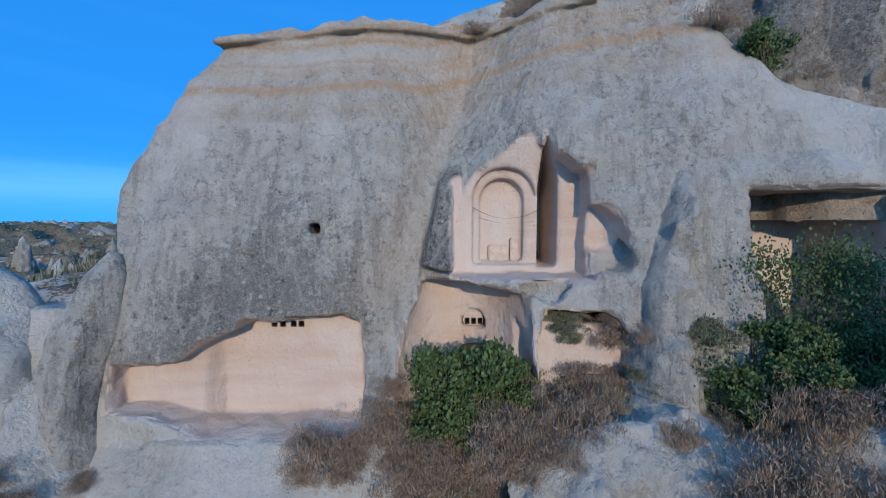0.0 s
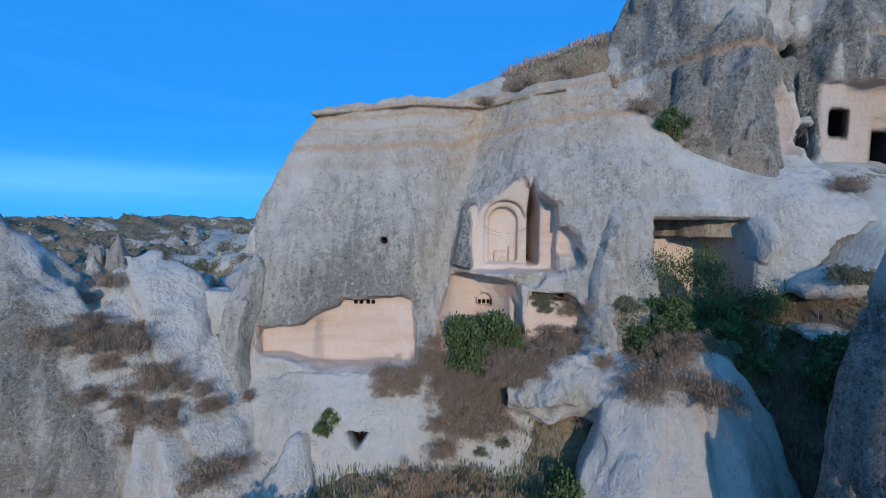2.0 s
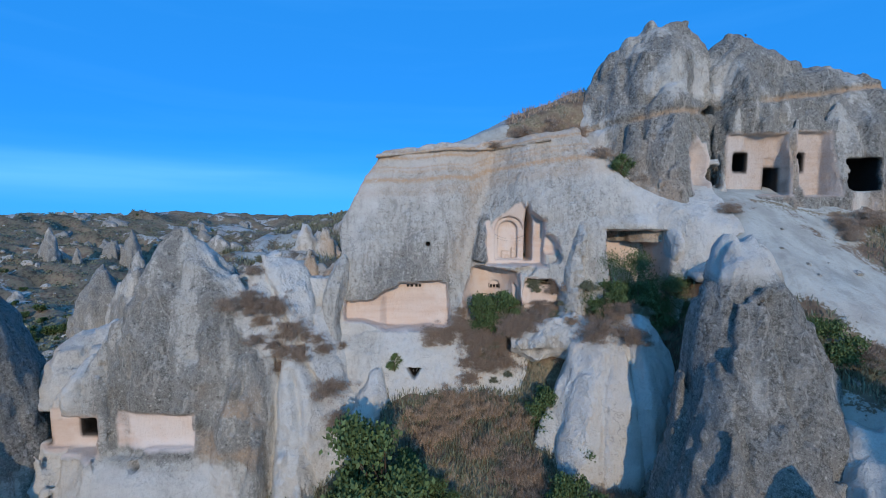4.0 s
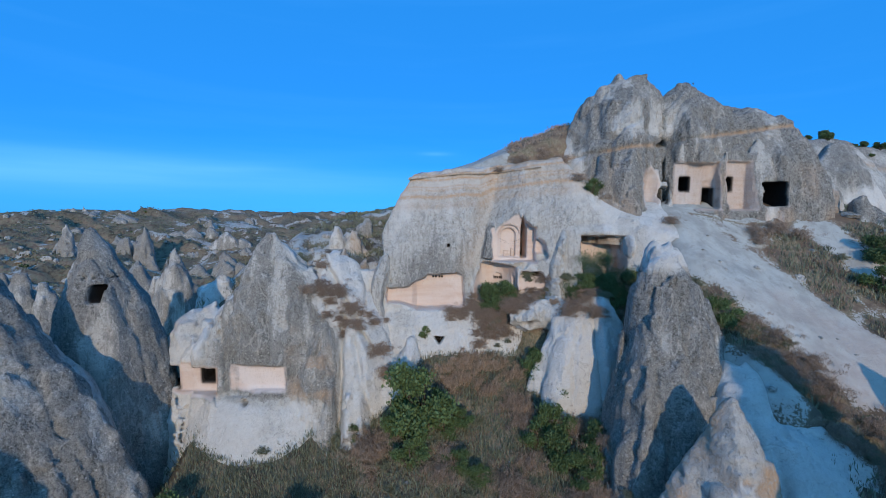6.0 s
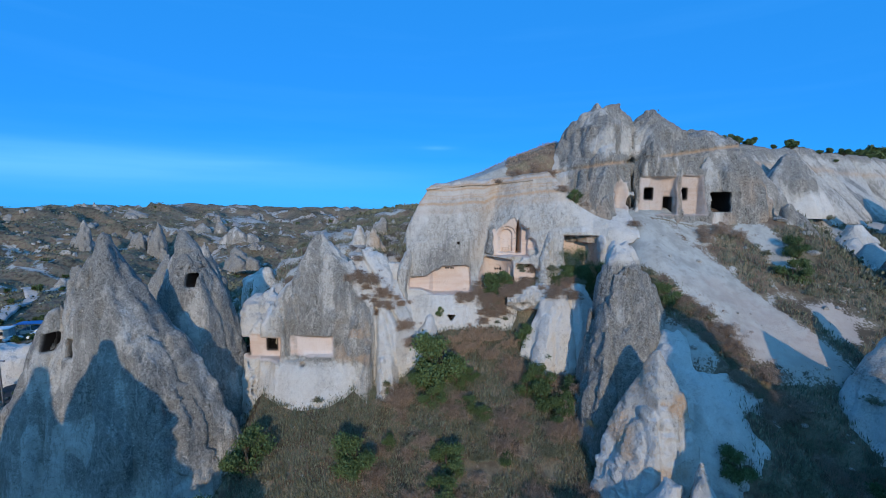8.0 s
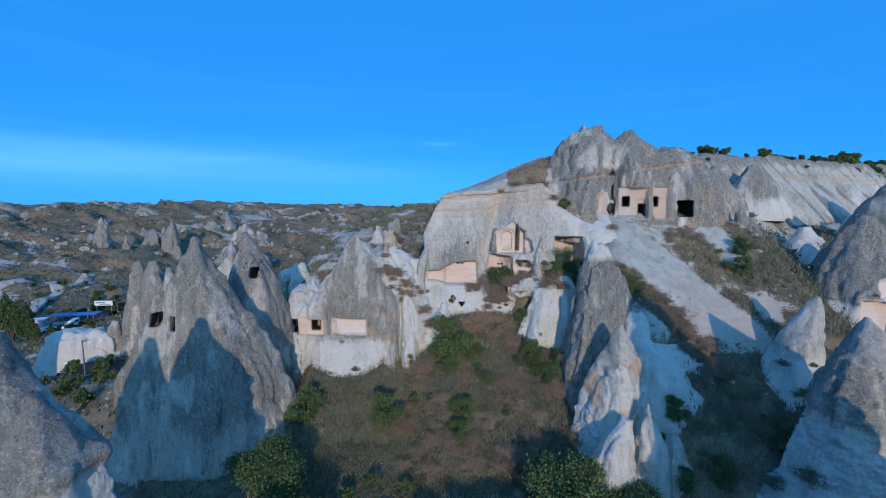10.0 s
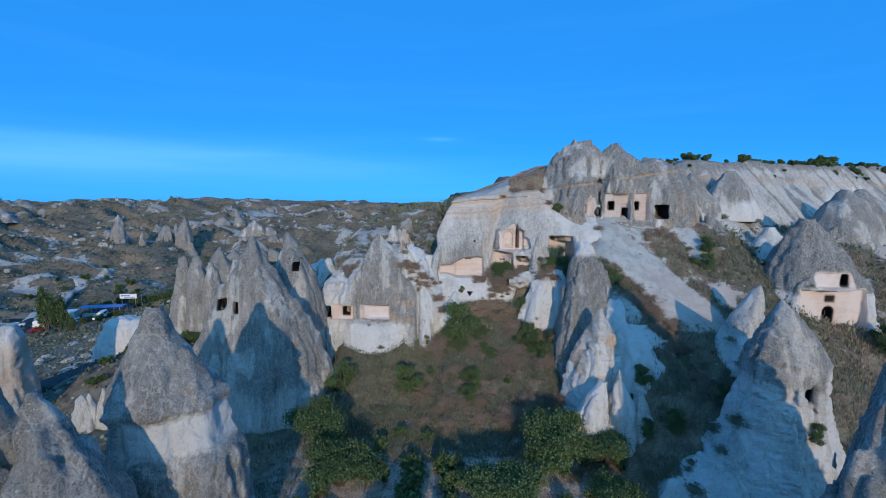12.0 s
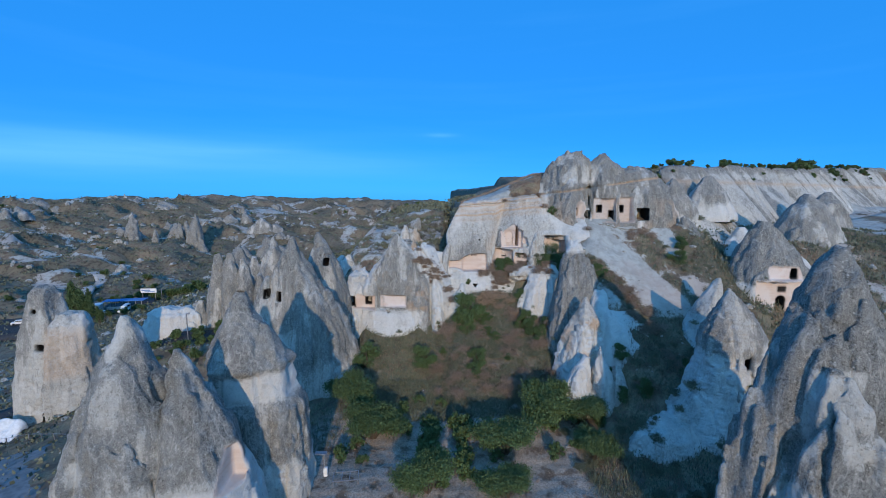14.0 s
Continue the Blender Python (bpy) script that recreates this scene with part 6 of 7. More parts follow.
grass_sheet("dry_grass", "thin dry straw-coloured grass covering the field", [(9000, -20, 10, -10, 9, 0.042, 0.4), (2500, -24, 8, -24, -10, 0.05, 0.4), (8000, 10, 36, -14, 9, 0.05, 0.4), (3500, 34, 50, -8, 14, 0.10, 0.4), (2500, -8, 14, 12.8, 24, 0.07, 0.4), (5000, 5, 32, -32, -13, 0.06, 0.4), (5000, 30, 70, -4, 34, 0.08, 0.5)], STRAW)
grass_sheet("low_weeds", "low grey-green weeds among the dry grass", [(22000, -20, 10, -11, 8, 0.080, 0.4), (7000, 10, 36, -14, 9, 0.10, 0.4), (3000, -34, -20, -30, 6, 0.10, 0.4), (2500, -34, -6, 16, 60, 0.16, 0.5), (4000, 5, 32, -32, -13, 0.11, 0.4), (4000, 30, 70, -4, 34, 0.14, 0.5)], LEAF_GREY)
grass_sheet("heath_scrub", "low dark heath scrub scattered over the valley slopes", [(9000, -340, -60, 60, 330, 0.55, 0.5), (2500, -70, 0, 60, 170, 0.5, 0.5), (2500, -120, -40, -30, 70, 0.28, 0.6), (2500, 30, 80, -4, 40, 0.22, 0.6)], LEAF_GREY, 0.3, 1.4, 0.6)


# ---- valley: outcrops, road, car park ----
def outcrop(x, y, z, wide, high, seed, pale_by, words, deep=0.7, h=0.35, pink=0.0):
    """A cluster of weathered cones standing on the ground."""
    r = np.random.RandomState(seed)
    parts = []
    for i in range(r.randint(3, 6)):
        px, py = x + (r.rand() - 0.5) * wide * 0.7, y + (r.rand() - 0.5) * wide * deep * 0.7
        t, w = high * r.uniform(0.45, 1.0), wide * r.uniform(0.16, 0.30)
        parts.append([(z - 3, px, py, w * 1.25, w * deep * 1.25), (z + t * 0.45, px + r.uniform(-0.1, 0.1) * wide, py, w * 0.72, w * deep * 0.8), (z + t * 0.8, px, py, w * 0.36, w * 0.34), (z + t, px, py, w * 0.10, w * 0.10)])
    return spire_rock("outcrop", (x - wide * 0.8, y - wide * deep * 0.8, z - 2.5), (x + wide * 0.8, y + wide * deep * 0.8, z + high + 0.5), h,
                      parts, None, lambda a, b, c: pale_by + 0 * a, words, wide * 0.03, wide * 0.012, wide * 0.03, wide * 0.03,
                      ochre=(lambda a, b, c: pink * step(-0.1, 0.5, vnoise(a * 0.35, b * 0.35, c * 0.5))) if pink else None)


outcrop(22.0, 6.2, 9.0, 4.6, 1.9, 31, 0.8, "pale knobbly tuff boulders on the slope", h=0.12)
outcrop(26.0, 5.6, 8.6, 4.0, 1.5, 33, 0.8, "pale knobbly tuff boulders on the slope", h=0.12)
spire_rock("outcrop", (-62, 17.5, -10), (-41, 29, 8.6), 0.26,
           [[(-10, -52.4, 23, 2.6, 2.6), (0, -52.2, 23, 1.8, 1.8), (5, -51.9, 23, 1.1, 1.1), (7.6, -51.8, 23, 0.4, 0.4)],
            [(-10, -49.6, 22.6, 2.6, 2.8), (3, -49.6, 23, 1.8, 1.8), (7.4, -49.6, 23, 0.45, 0.5)],
            [(-10, -46.6, 22.8, 2.8, 2.8), (1, -46.9, 23, 1.7, 1.7), (6.4, -47.2, 23, 0.4, 0.4)],
            [(-10, -43.9, 23.4, 2.2, 2.6), (-1, -44.2, 23.4, 1.3, 1.6), (3.0, -44.6, 23.4, 0.4, 0.4)],
            [(-10, -56.4, 22.4, 3.0, 2.4), (-5.0, -56.0, 22.4, 1.6, 1.5), (-2.0, -55.4, 22.4, 0.4, 0.4)]],
           None, lambda x, y, z: np.maximum(-0.7 + 1.2 * step(-54.5, -56.5, x), 0.1 * step(-2.5, -5.0, z)), "ribbed grey tuff outcrop above the road", 0.25, 0.10, 0.35)
spire_rock("outcrop", (-68, 16.5, -13), (-52, 25.5, -2.2), 0.24,
           [[(-13, -60.0, 21.0, 6.4, 4.0), (-7.5, -60.0, 21.0, 5.6, 3.1), (-4.0, -60.0, 21.4, 4.6, 2.5), (-2.8, -60.0, 21.8, 3.0, 1.6)]],
           None, lambda x, y, z: 1.0 + 0 * z, "bare white tuff bank beside the road", 0.3, 0.10, 0.15)
outcrop(-26.0, 22.5, 4.2, 10.0, 4.4, 21, 0.5, "low white tuff ledge behind the hewn rock", h=0.3)
PINK = "pinkish pale tuff outcrop beyond the cliff"
for x, y, z, wide, high, seed, pale_by in ((-16.5, 30.0, 7.0, 9.5, 5.4, 13, 0.45), (-12.5, 23.5, 6.0, 7.0, 4.6, 17, 0.2), (-10.6, 15.6, 4.5, 5.0, 5.2, 43, 0.2), (-14.5, 43.0, 10.0, 10.0, 4.0, 44, 0.2)):
    outcrop(x, y, z, wide, high, seed, pale_by, PINK, h=0.26, pink=0.55)
FAR = "far jagged tuff spires in the valley"
far_pale = lambda x, y, z: -0.6 + 0.6 * step(0.1, 0.5, vnoise(x * 0.12, y * 0.12, z * 0.05))
spire_rock("outcrop", (-212, 178, -31), (-183.5, 201, 7.0), 0.75,
           [[(-30, -198.0, 190, 8.5, 6.5), (-19, -197.4, 190, 6.5, 5.0), (-8, -196.6, 190, 4.2, 3.6), (1, -195.9, 190, 1.8, 1.8), (6.3, -195.6, 190, 0.4, 0.4)],
            [(-30, -191.0, 188, 5.0, 4.5), (-16, -191.5, 188, 3.2, 3.0), (-8.5, -192.4, 188, 0.8, 0.8)],
            [(-30, -204.0, 189, 4.5, 4.5), (-17, -203.0, 189, 2.6, 2.6), (-7.0, -201.5, 189, 0.7, 0.7)]], None, far_pale, FAR, 0.6, 0.25, 0.8)
spire_rock("outcrop", (-189, 184, -31), (-177, 196, -4.0), 0.7,
           [[(-30, -183.2, 190, 4.6, 4.4), (-18, -183.0, 190, 2.8, 2.8), (-9, -182.5, 190, 1.4, 1.4), (-4.7, -182.3, 190, 0.4, 0.4)]], None, far_pale, FAR, 0.5, 0.2, 0.6)
spire_rock("outcrop", (-192, 197, -31), (-156, 222, 4.5), 0.75,
           [[(-30, -172.5, 210, 9.0, 7.5), (-20, -172.0, 210, 7.0, 5.5), (-8, -171.0, 210, 4.2, 4.0), (0, -170.0, 210, 1.7, 1.7), (3.8, -169.8, 210, 0.4, 0.4)],
            [(-30, -182.0, 209, 6.0, 5.0), (-15, -180.6, 209, 3.6, 3.4), (-5, -179.8, 209, 1.4, 1.4), (-1.8, -179.6, 209, 0.4, 0.4)],
            [(-30, -164.5, 207, 5.0, 5.0), (-20, -165.0, 207, 3.4, 3.2), (-11, -166.4, 207, 0.7, 0.7)]], None, far_pale, FAR, 0.6, 0.25, 0.8)
spire_rock("outcrop", (-184, 141, -31), (-156, 159, -18.0), 0.6,
           [[(-30, -173.0, 150, 7.5, 5.5), (-24, -173.0, 150, 5.0, 4.0), (-18.8, -172.6, 150, 0.7, 0.7)], [(-30, -164.6, 151, 5.5, 4.5), (-25, -164.6, 151, 3.0, 2.6), (-22.6, -164.6, 151, 0.8, 0.8)]], None, far_pale, FAR, 0.5, 0.2, 0.6)
spire_rock("outcrop", (-86, 60, -15), (-60, 80, 5.9), 0.5,
           [[(-16, -72.0, 70, 7.0, 6.0), (-5, -72.0, 70, 4.4, 3.8), (0, -72.0, 70, 1.9, 1.8), (3.0, -72.0, 70, 0.4, 0.4)], [(-16, -65.5, 68, 4.0, 4.0), (-5, -66.0, 68, 2.2, 2.2), (-0.5, -66.4, 68, 0.4, 0.4)]], None, far_pale, "grey tuff spires across the road", 0.4, 0.15, 0.6)
spire_rock("outcrop", (-69, 51, -14), (-47, 69, 8.2), 0.45,
           [[(-14, -57.0, 60, 6.0, 5.0), (-2, -57.0, 60, 3.6, 3.2), (3, -57.0, 60, 1.6, 1.5), (6.2, -57.0, 60, 0.35, 0.35)]], None, far_pale, "grey tuff spires across the road", 0.4, 0.15, 0.6)
outcrop(-205.0, 156.0, -27.0, 15.0, 10.0, 10, 0.4, "far jagged tuff spires in the valley", h=0.8)
outcrop(-250.0, 170.0, -24.0, 12.0, 11.0, 12, 0.4, "far jagged tuff spires in the valley", h=0.8)
outcrop(-110.0, 190.0, -18.0, 24.0, 11.0, 16, -0.4, "far jagged tuff spires in the valley", h=1.0)
outcrop(-48.0, -1.0, -8.5, 4.2, 4.4, 18, 0.5, "small knob of pale tuff beside the road", h=0.2)
outcrop(-72.0, -8.0, -13.5, 5.0, 4.6, 19, 0.4, "small knob of pale tuff beside the road", h=0.2)
for i in range(34):
    r = np.random.RandomState(100 + i)
    x, y = r.uniform(-330, -90), r.uniform(190, 350)
    w = r.uniform(10, 30)
    outcrop(x, y, float(ground_h(np.array([x]), np.array([y]))[0]) - 1.0, w, w * r.uniform(0.25, 0.45), 200 + i, r.uniform(-0.5, 0.1), "far jagged tuff spires in the valley", h=1.3)


def ribbon(name, line, wide, lift, mat, label, category="road", kind="structure"):
    """A road that lies on the ground along a line of points."""
    pts = []
    for (x0, y0), (x1, y1) in zip(line, line[1:]):
        n = max(2, int(math.hypot(x1 - x0, y1 - y0) / 1.5))
        pts += [(x0 + (x1 - x0) * i / n, y0 + (y1 - y0) * i / n) for i in range(n)]
    pts.append(line[-1])
    p = np.array(pts)
    t = np.gradient(p, axis=0)
    t /= np.linalg.norm(t, axis=1)[:, None]
    side = np.stack([-t[:, 1], t[:, 0]], 1)
    rows = [p + side * wide * s for s in (-0.5, -0.25, 0, 0.25, 0.5)]
    mid = ground_h(p[:, 0], p[:, 1])
    v = np.concatenate([np.stack([q[:, 0], q[:, 1], mid + lift], 1) for q in rows] + [np.stack([q[:, 0], q[:, 1], mid + lift - 0.9], 1) for q in (rows[0], rows[-1])])
    n, f = len(p), []
    order = [5, 0, 1, 2, 3, 4, 6]
    for a, b in zip(order, order[1:]):
        for i in range(n - 1):
            f.append((b * n + i, b * n + i + 1, a * n + i + 1, a * n + i))
    return tagged(new(name, mesh_of(name, v, f, mat, True)), label, category, kind=kind)


ribbon("road", [(-84, -6), (-75, 4), (-68, 11), (-62, 14.5), (-55, 16.0), (-47, 17.5), (-40, 20), (-34, 26)], 6.0, 0.25, ASPHALT, "dark asphalt road curving past the white bank")
ribbon("pavement", [(-95, -4), (-70, -8), (-54, -14), (-44, -24), (-40, -40)], 9.0, 0.12, plain_material("worn_concrete", (0.16, 0.155, 0.15), (0.26, 0.25, 0.24), 1.2), "worn grey concrete parking strip", "pavement")
ribbon("track", [(-150, 90), (-160, 112), (-168, 132), (-184, 146)], 4.5, 0.5, plain_material("gravel", (0.30, 0.29, 0.28), (0.42, 0.41, 0.39), 1.0), "pale gravel track winding up the valley", "track")
ribbon("car_park", [(-175, 62), (-120, 98)], 34.0, 0.5, ASPHALT, "asphalt car park in the valley", "car park")


# ---- loose blocks of tuff, too many to count ----
def rubble(name, label, rows):
    """Angular blocks strewn on the ground: rows of count, x and y range, size range."""
    r = np.random.RandomState(77)
    base = np.array([(math.cos(a) * c, math.sin(a) * c, h) for h, c in ((-0.5, 0.8), (0.1, 1.0), (0.55, 0.6)) for a in np.arange(6) * math.pi / 3] + [(0, 0, 0.75)])
    quads = [(j * 6 + i, j * 6 + (i + 1) % 6, j * 6 + 6 + (i + 1) % 6, j * 6 + 6 + i) for j in (0, 1) for i in range(6)] + [(12 + i, 12 + (i + 1) % 6, 18, 18) for i in range(6)]
    vs, fs, n = [], [], 0
    for count, x0, x1, y0, y1, s0, s1 in rows:
        xs, ys = r.uniform(x0, x1, count), r.uniform(y0, y1, count)
        zs = ground_h(xs, ys)
        for x, y, z in zip(xs, ys, zs):
            s = s0 * (s1 / s0) ** r.rand()
            a = r.rand() * 6
            b = base * r.uniform(0.7, 1.3, base.shape) * (s, s * r.uniform(0.5, 1.0), s * r.uniform(0.4, 1.1))
            vs.append(np.stack([x + b[:, 0] * math.cos(a) - b[:, 1] * math.sin(a), y + b[:, 0] * math.sin(a) + b[:, 1] * math.cos(a), z + b[:, 2]], 1))
            fs += [tuple(q + n for q in f) for f in quads]
            n += len(base)
    me = bpy.data.meshes.new(name)
    me.from_pydata(np.concatenate(vs).tolist(), [], [f if f[2] != f[3] else f[:3] for f in fs])
    me.materials.append(TUFF_LOOSE)
    return tagged(new(name, me), label, "boulders", kind="stuff")


TUFF_LOOSE = tuff_material("loose_tuff", 0.35)
rubble("loose_blocks", "pale angular tuff blocks strewn over valley and field", [
    (500, -330, -90, 95, 320, 0.4, 2.4), (260, -110, -44, 20, 110, 0.3, 1.6), (160, -30, -6, 16, 60, 0.15, 0.8), (90, -72, -38, -30, 15, 0.12, 0.6),
    (120, -22, 8, -24, 2, 0.05, 0.22), (120, 12, 34, -10, 8, 0.06, 0.3), (140, 26, 60, -4, 30, 0.15, 0.9)])


# ---- small things ----
def solid_part(name, boxes, mat, parent=None, bevel=0.0, label=""):
    """One mesh of bevelled blocks: rows of centre, size."""
    bm = bmesh.new()
    for c, size in boxes:
        made = bmesh.ops.create_cube(bm, size=1.0)["verts"]
        bmesh.ops.scale(bm, vec=size, verts=made)
        bmesh.ops.translate(bm, vec=c, verts=made)
    if bevel:
        bmesh.ops.bevel(bm, geom=bm.edges[:], offset=bevel, segments=2, affect="EDGES")
    me = bpy.data.meshes.new(name)
    bm.to_mesh(me)
    bm.free()
    me.materials.append(mat)
    ob = new(name, me)
    if parent:
        ob.parent = parent
    if label:
        ob["label"] = label
    return ob


def disc_part(name, centre, radius, wide, mat, parent):
    bm = bmesh.new()
    bmesh.ops.create_cone(bm, cap_ends=True, segments=16, radius1=radius, radius2=radius, depth=wide, matrix=Matrix.Translation(centre) @ pose(0, 0, 0, 90, 0, 0))
    me = bpy.data.meshes.new(name)
    bm.to_mesh(me)
    bm.free()
    me.materials.append(mat)
    ob = new(name, me)
    ob.parent = parent
    return ob


WHITE = plain_material("white_paint", (0.62, 0.62, 0.60), (0.78, 0.78, 0.77), 3, 0.45, world_space=False, bump_by=0)
BLUE = plain_material("blue_sheet", (0.06, 0.16, 0.36), (0.10, 0.24, 0.50), 2, 0.5, world_space=False, bump_by=0)
RED = plain_material("red_paint", (0.22, 0.03, 0.025), (0.32, 0.05, 0.04), 2, 0.4, world_space=False, bump_by=0)
GLASS = plain_material("dark_glass", (0.012, 0.014, 0.016), (0.03, 0.035, 0.04), 2, 0.12, world_space=False, bump_by=0)
TYRE = plain_material("rubber", (0.015, 0.015, 0.015), (0.03, 0.03, 0.03), 8, 0.8, world_space=False, bump_by=0)
STEEL = plain_material("galvanised_steel", (0.25, 0.25, 0.26), (0.42, 0.42, 0.43), 9, 0.5, 0.8, bump_by=0)
PLASTER = plain_material("plaster", (0.42, 0.40, 0.37), (0.56, 0.54, 0.50), 2, 0.85)


def car(label, paint, van=False):
    """A parked vehicle, along x, at the origin."""
    ob = tagged(new("parked_van" if van else "parked_car"), label, "van" if van else "car", "vehicles in the car park")
    long, high = (5.4, 2.3) if van else (4.3, 1.45)
    solid_part("body", [((0, 0, 0.62), (long, 1.75, 0.62))], paint, ob, 0.14)
    solid_part("cabin", [((-0.25 if van else -0.15, 0, 0.9 + (high - 0.9) / 2), (long * (0.86 if van else 0.52), 1.6, high - 0.9))], paint, ob, 0.2)
    solid_part("windscreen", [((long * (0.43 if van else 0.26) - 0.28, 0, 0.9 + (high - 0.9) * 0.55), (0.12, 1.4, (high - 0.9) * 0.6))], GLASS, ob, 0.03)
    for s in (-0.81, 0.81):
        solid_part("side_window", [((-0.1, s, 0.9 + (high - 0.9) * 0.6), (long * 0.40, 0.05, (high - 0.9) * 0.45))], GLASS, ob, 0.02)
    for x in (-long * 0.31, long * 0.31):
        for y in (-0.8, 0.8):
            disc_part("wheel", (x, y, 0.33), 0.33, 0.22, TYRE, ob)
    return ob


def on_ground(x, y, lift=0.5):
    return float(ground_h(np.array([x]), np.array([y]))[0]) + lift


van = car("white van parked in the valley car park", WHITE, True)
red_car = car("small red car parked in the valley car park", RED)
white_car = car("small white car parked in the valley car park", WHITE)
for ob, spots in ((van, [(-141, 86, 20), (-126, 92, 110)]), (red_car, [(-137, 80, 60)]), (white_car, [(-146, 82, 40), (-133, 90, 75), (-151, 78, 30), (-122, 86, 95)])):
    for i, (x, y, turn) in enumerate(spots):
        m = pose(x, y, on_ground(x, y, 0.56), 0, 0, turn)
        if i:
            copy_thing(ob, m)
        else:
            ob.matrix_basis = m

# open-sided market stall with a blue sheet roof, and a plastered kiosk
stall = tagged(new("market_stall"), "open market stall with a blue sheet roof on posts", "stall")
stall.matrix_basis = pose(-130, 97, on_ground(-130, 97, 0.5), 0, 0, 12)
solid_part("roof", [((0, 0, 3.1), (14, 4.0, 0.18))], BLUE, stall, 0.05, "faded blue sheet roof")
for x in (-6.5, -2.2, 2.2, 6.5):
    for y in (-2.4, 2.4):
        solid_part("post", [((x, y, 1.5), (0.14, 0.14, 3.0))], STEEL, stall)
solid_part("counter", [((0, -1.6, 0.5), (11, 0.8, 1.0))], PLASTER, stall, 0.04)
kiosk = tagged(new("kiosk"), "small plastered kiosk with a flat roof", "kiosk")
kiosk.matrix_basis = pose(-138, 91, on_ground(-138, 91, 0.5), 0, 0, 20)
solid_part("walls", [((0, 0, 1.4), (6, 3.5, 2.8))], PLASTER, kiosk, 0.05)
solid_part("roof", [((0, 0, 2.9), (6.6, 4.1, 0.2))], WHITE, kiosk, 0.03)
solid_part("hatch", [((0.5, -1.78, 1.6), (2.4, 0.08, 1.1))], GLASS, kiosk, 0.02)
sign = tagged(new("billboard"), "white billboard on two steel posts by the stalls", "sign")
sign.matrix_basis = pose(-126, 104, on_ground(-126, 104, 0.3), 0, 0, 5)
solid_part("panel", [((0, 0, 4.6), (6.0, 0.16, 1.7))], WHITE, sign, 0.04)
for x in (-2.4, 2.4):
    solid_part("post", [((x, 0.1, 2.0), (0.16, 0.16, 4.2))], STEEL, sign)
solid_part("lettering", [((-1.0, -0.10, 4.8), (3.2, 0.03, 0.4)), ((0.4, -0.10, 4.2), (3.8, 0.03, 0.25))], BLUE, sign)

# road posts and the low rail along the parking strip
post = tagged(new("lamp_post"), "thin grey street lamp post beside the road", "lamp post", "lamp posts")
solid_part("pole", [((0, 0, 2.6), (0.12, 0.12, 5.2))], STEEL, post)
solid_part("lamp_head", [((0.25, 0, 5.2), (0.7, 0.22, 0.14))], STEEL, post, 0.03)
for i, (x, y) in enumerate(((-52.5, 13.2), (-43, 15.5), (-135, 70), (-118, 100))):
    m = pose(x, y, on_ground(x, y, -0.1), 0, 0, 30 * i)
    if i:
        copy_thing(post, m)
    else:
        post.matrix_basis = m
rail = tagged(new("guard_rail"), "low steel guard rail along the parking strip", "railing")
line = [(-70 + 2.5 * i, -3.5 - 0.4 * 2.5 * i * 0.9) for i in range(10)]
for (x0, y0), (x1, y1) in zip(line, line[1:]):
    z0, z1 = on_ground(x0, y0, 0.0), on_ground(x1, y1, 0.0)
    solid_part("post", [((x0, y0, z0 + 0.3), (0.10, 0.10, 1.0))], STEEL, rail)
    v, f = tubes([[(x0, y0, z0 + 0.75, 0.05), (x1, y1, z1 + 0.75, 0.05)]], 6)
    new("bar", mesh_of("bar", v, f, STEEL)).parent = rail

# crumpled white and blue tarpaulin beside the tower of rock
u, w = np.meshgrid(np.linspace(0, 1, 26), np.linspace(0, 1, 18), indexing="ij")
tx, ty = -71.5 + 6.0 * u, -4.6 + 2.6 * w
tz = ground_h(tx, ty) + 0.15 + 2.3 * np.sin(u * math.pi) ** 0.5 * w + 0.25 * fbm(tx, ty, tx * 0, 0.9, 3)
gi = np.arange(u.size).reshape(u.shape)
tarp = new("tarpaulin", mesh_of("tarpaulin", np.stack([tx.ravel(), ty.ravel(), tz.ravel()], 1), np.stack([gi[:-1, :-1].ravel(), gi[1:, :-1].ravel(), gi[1:, 1:].ravel(), gi[:-1, 1:].ravel()], 1), WHITE))
tarp.modifiers.new("thickness", "SOLIDIFY").thickness = 0.02
tagged(tarp, "crumpled white tarpaulin draped over a heap", "tarpaulin")

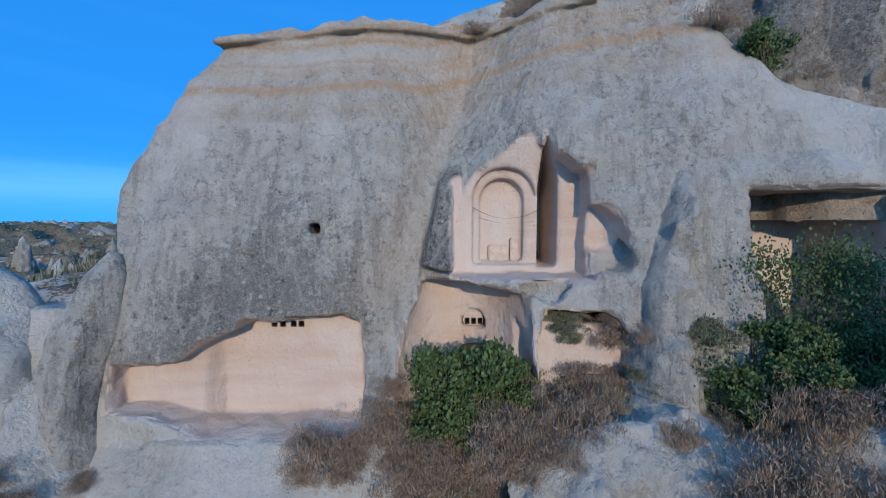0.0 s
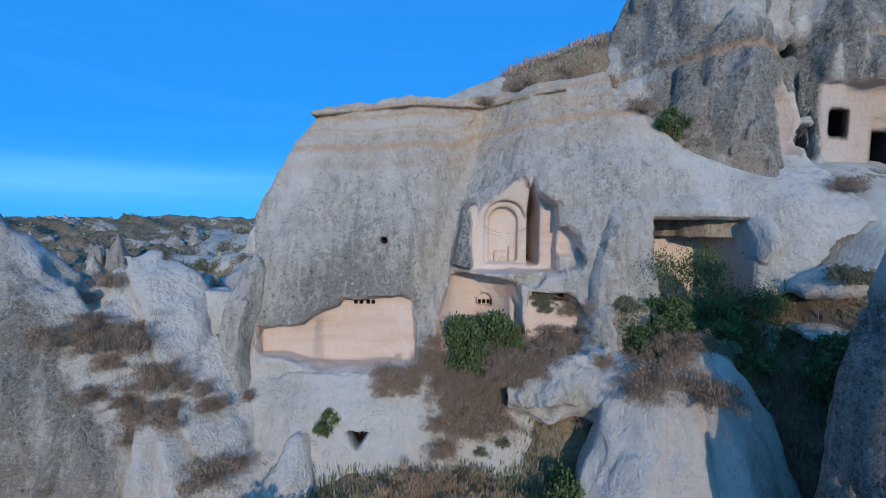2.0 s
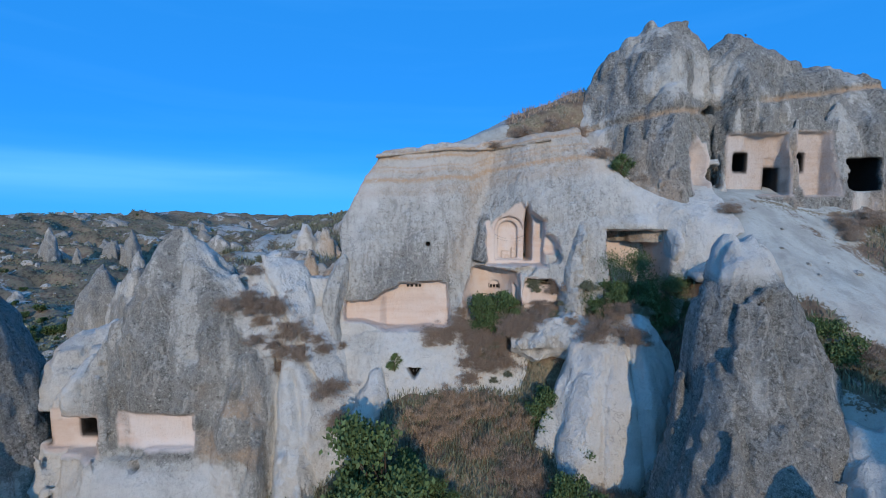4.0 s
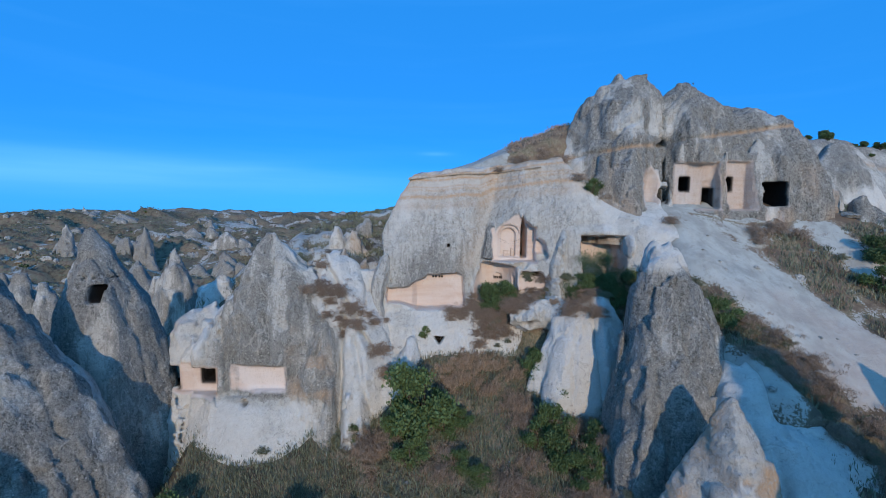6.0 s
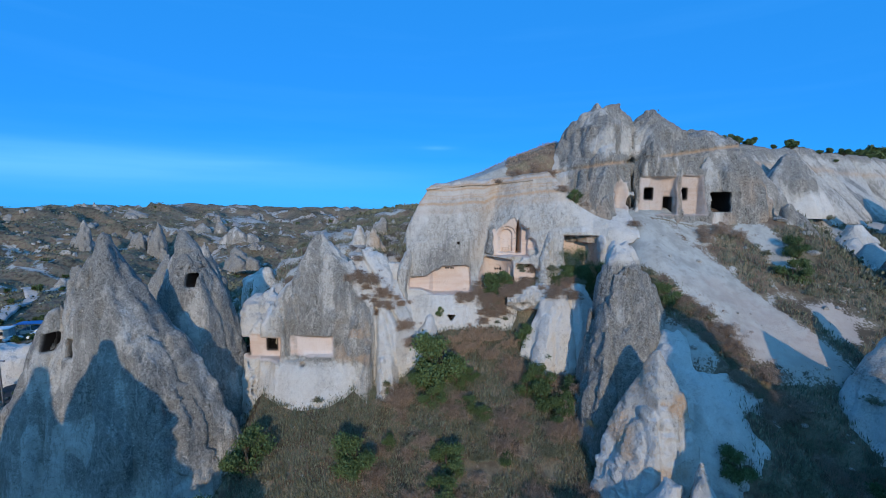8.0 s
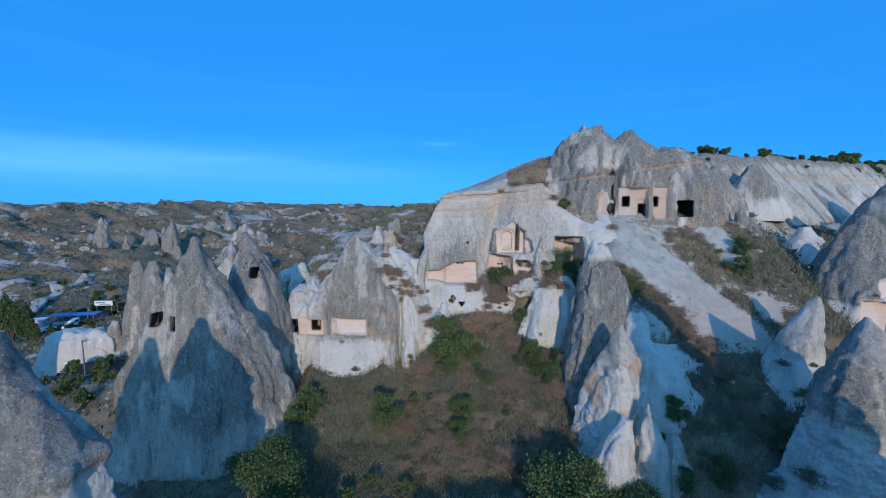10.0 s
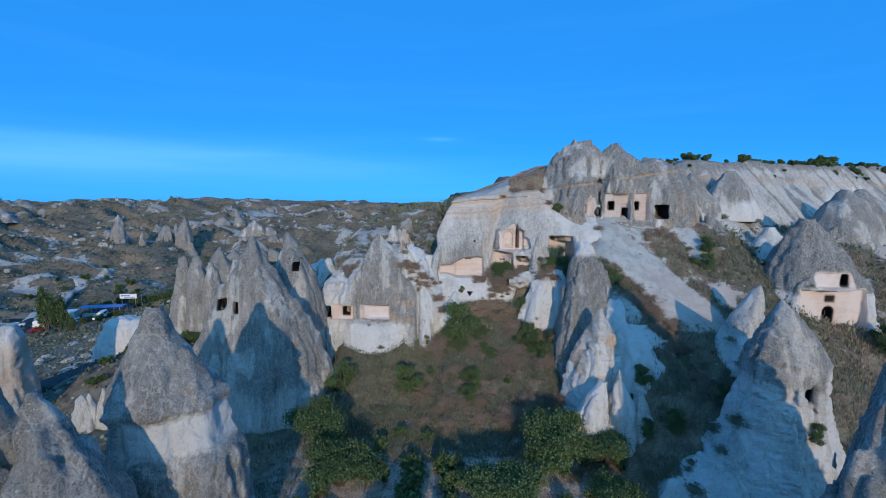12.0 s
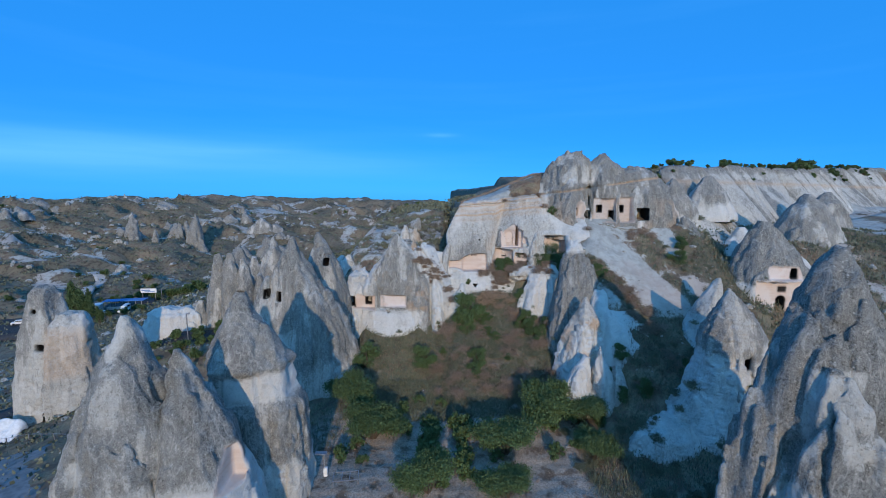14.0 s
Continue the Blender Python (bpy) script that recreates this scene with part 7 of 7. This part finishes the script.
# post with a flat cap and a metal frame at the edge of the plot
marker = tagged(new("plot_post"), "white plot post with a flat grey cap", "post")
marker.matrix_basis = pose(-19.6, -19.4, on_ground(-19.6, -19.4, 0.0))
solid_part("shaft", [((0, 0, 1.0), (0.10, 0.10, 2.4))], STEEL, marker)
solid_part("cap", [((-0.3, 0, 2.25), (1.1, 0.5, 0.08))], STEEL, marker, 0.02)
solid_part("box", [((0.12, -0.1, 0.45), (0.35, 0.3, 0.9))], WHITE, marker, 0.03)
bench = tagged(new("metal_frame"), "low rusty metal bed frame lying in the plot", "frame")
bench.matrix_basis = pose(-17.4, -20.4, on_ground(-17.4, -20.4, 0.0), 0, 0, 8)
for y in (-0.6, 0.6):
    solid_part("long_bar", [((0, y, 0.5), (2.2, 0.06, 0.06))], STEEL, bench)
for x in (-1.1, -0.35, 0.35, 1.1):
    solid_part("cross_bar", [((x, 0, 0.5), (0.06, 1.2, 0.06))], STEEL, bench)
for x in (-1.05, 1.05):
    for y in (-0.57, 0.57):
        solid_part("leg", [((x, y, 0.2), (0.06, 0.06, 0.6))], STEEL, bench)


# sagging cables across the carved niche
def cable(x0, x1, z0, z1, sag, y=11.12):
    line = []
    for i in range(15):
        t = i / 14
        line.append((x0 + (x1 - x0) * t, y, z0 + (z1 - z0) * t - sag * 4 * t * (1 - t), 0.014))
    v, f = tubes([line], 5)
    return tagged(new("cable", mesh_of("cable", v, f, TYRE)), "thin dark cable sagging across the carved niche", "cable", "cables at the niche")


cable(0.80, 2.60, 12.42, 12.36, 0.28)
cable(0.95, 2.50, 12.15, 12.05, 0.12, 11.2)

# twin hewn cells and their ledge inside the niche
HEWN = plain_material("hewn_tuff", (0.46, 0.36, 0.29), (0.58, 0.48, 0.41), 7, 0.92)
niche_step = tagged(new("niche_block"), "low hewn blocks standing inside the carved niche", "carving")
solid_part("block", [((1.55, 11.52, 11.15), (0.55, 0.22, 0.44))], HEWN, niche_step, 0.03)
solid_part("block", [((2.0, 11.53, 11.25), (0.22, 0.2, 0.64))], HEWN, niche_step, 0.03)
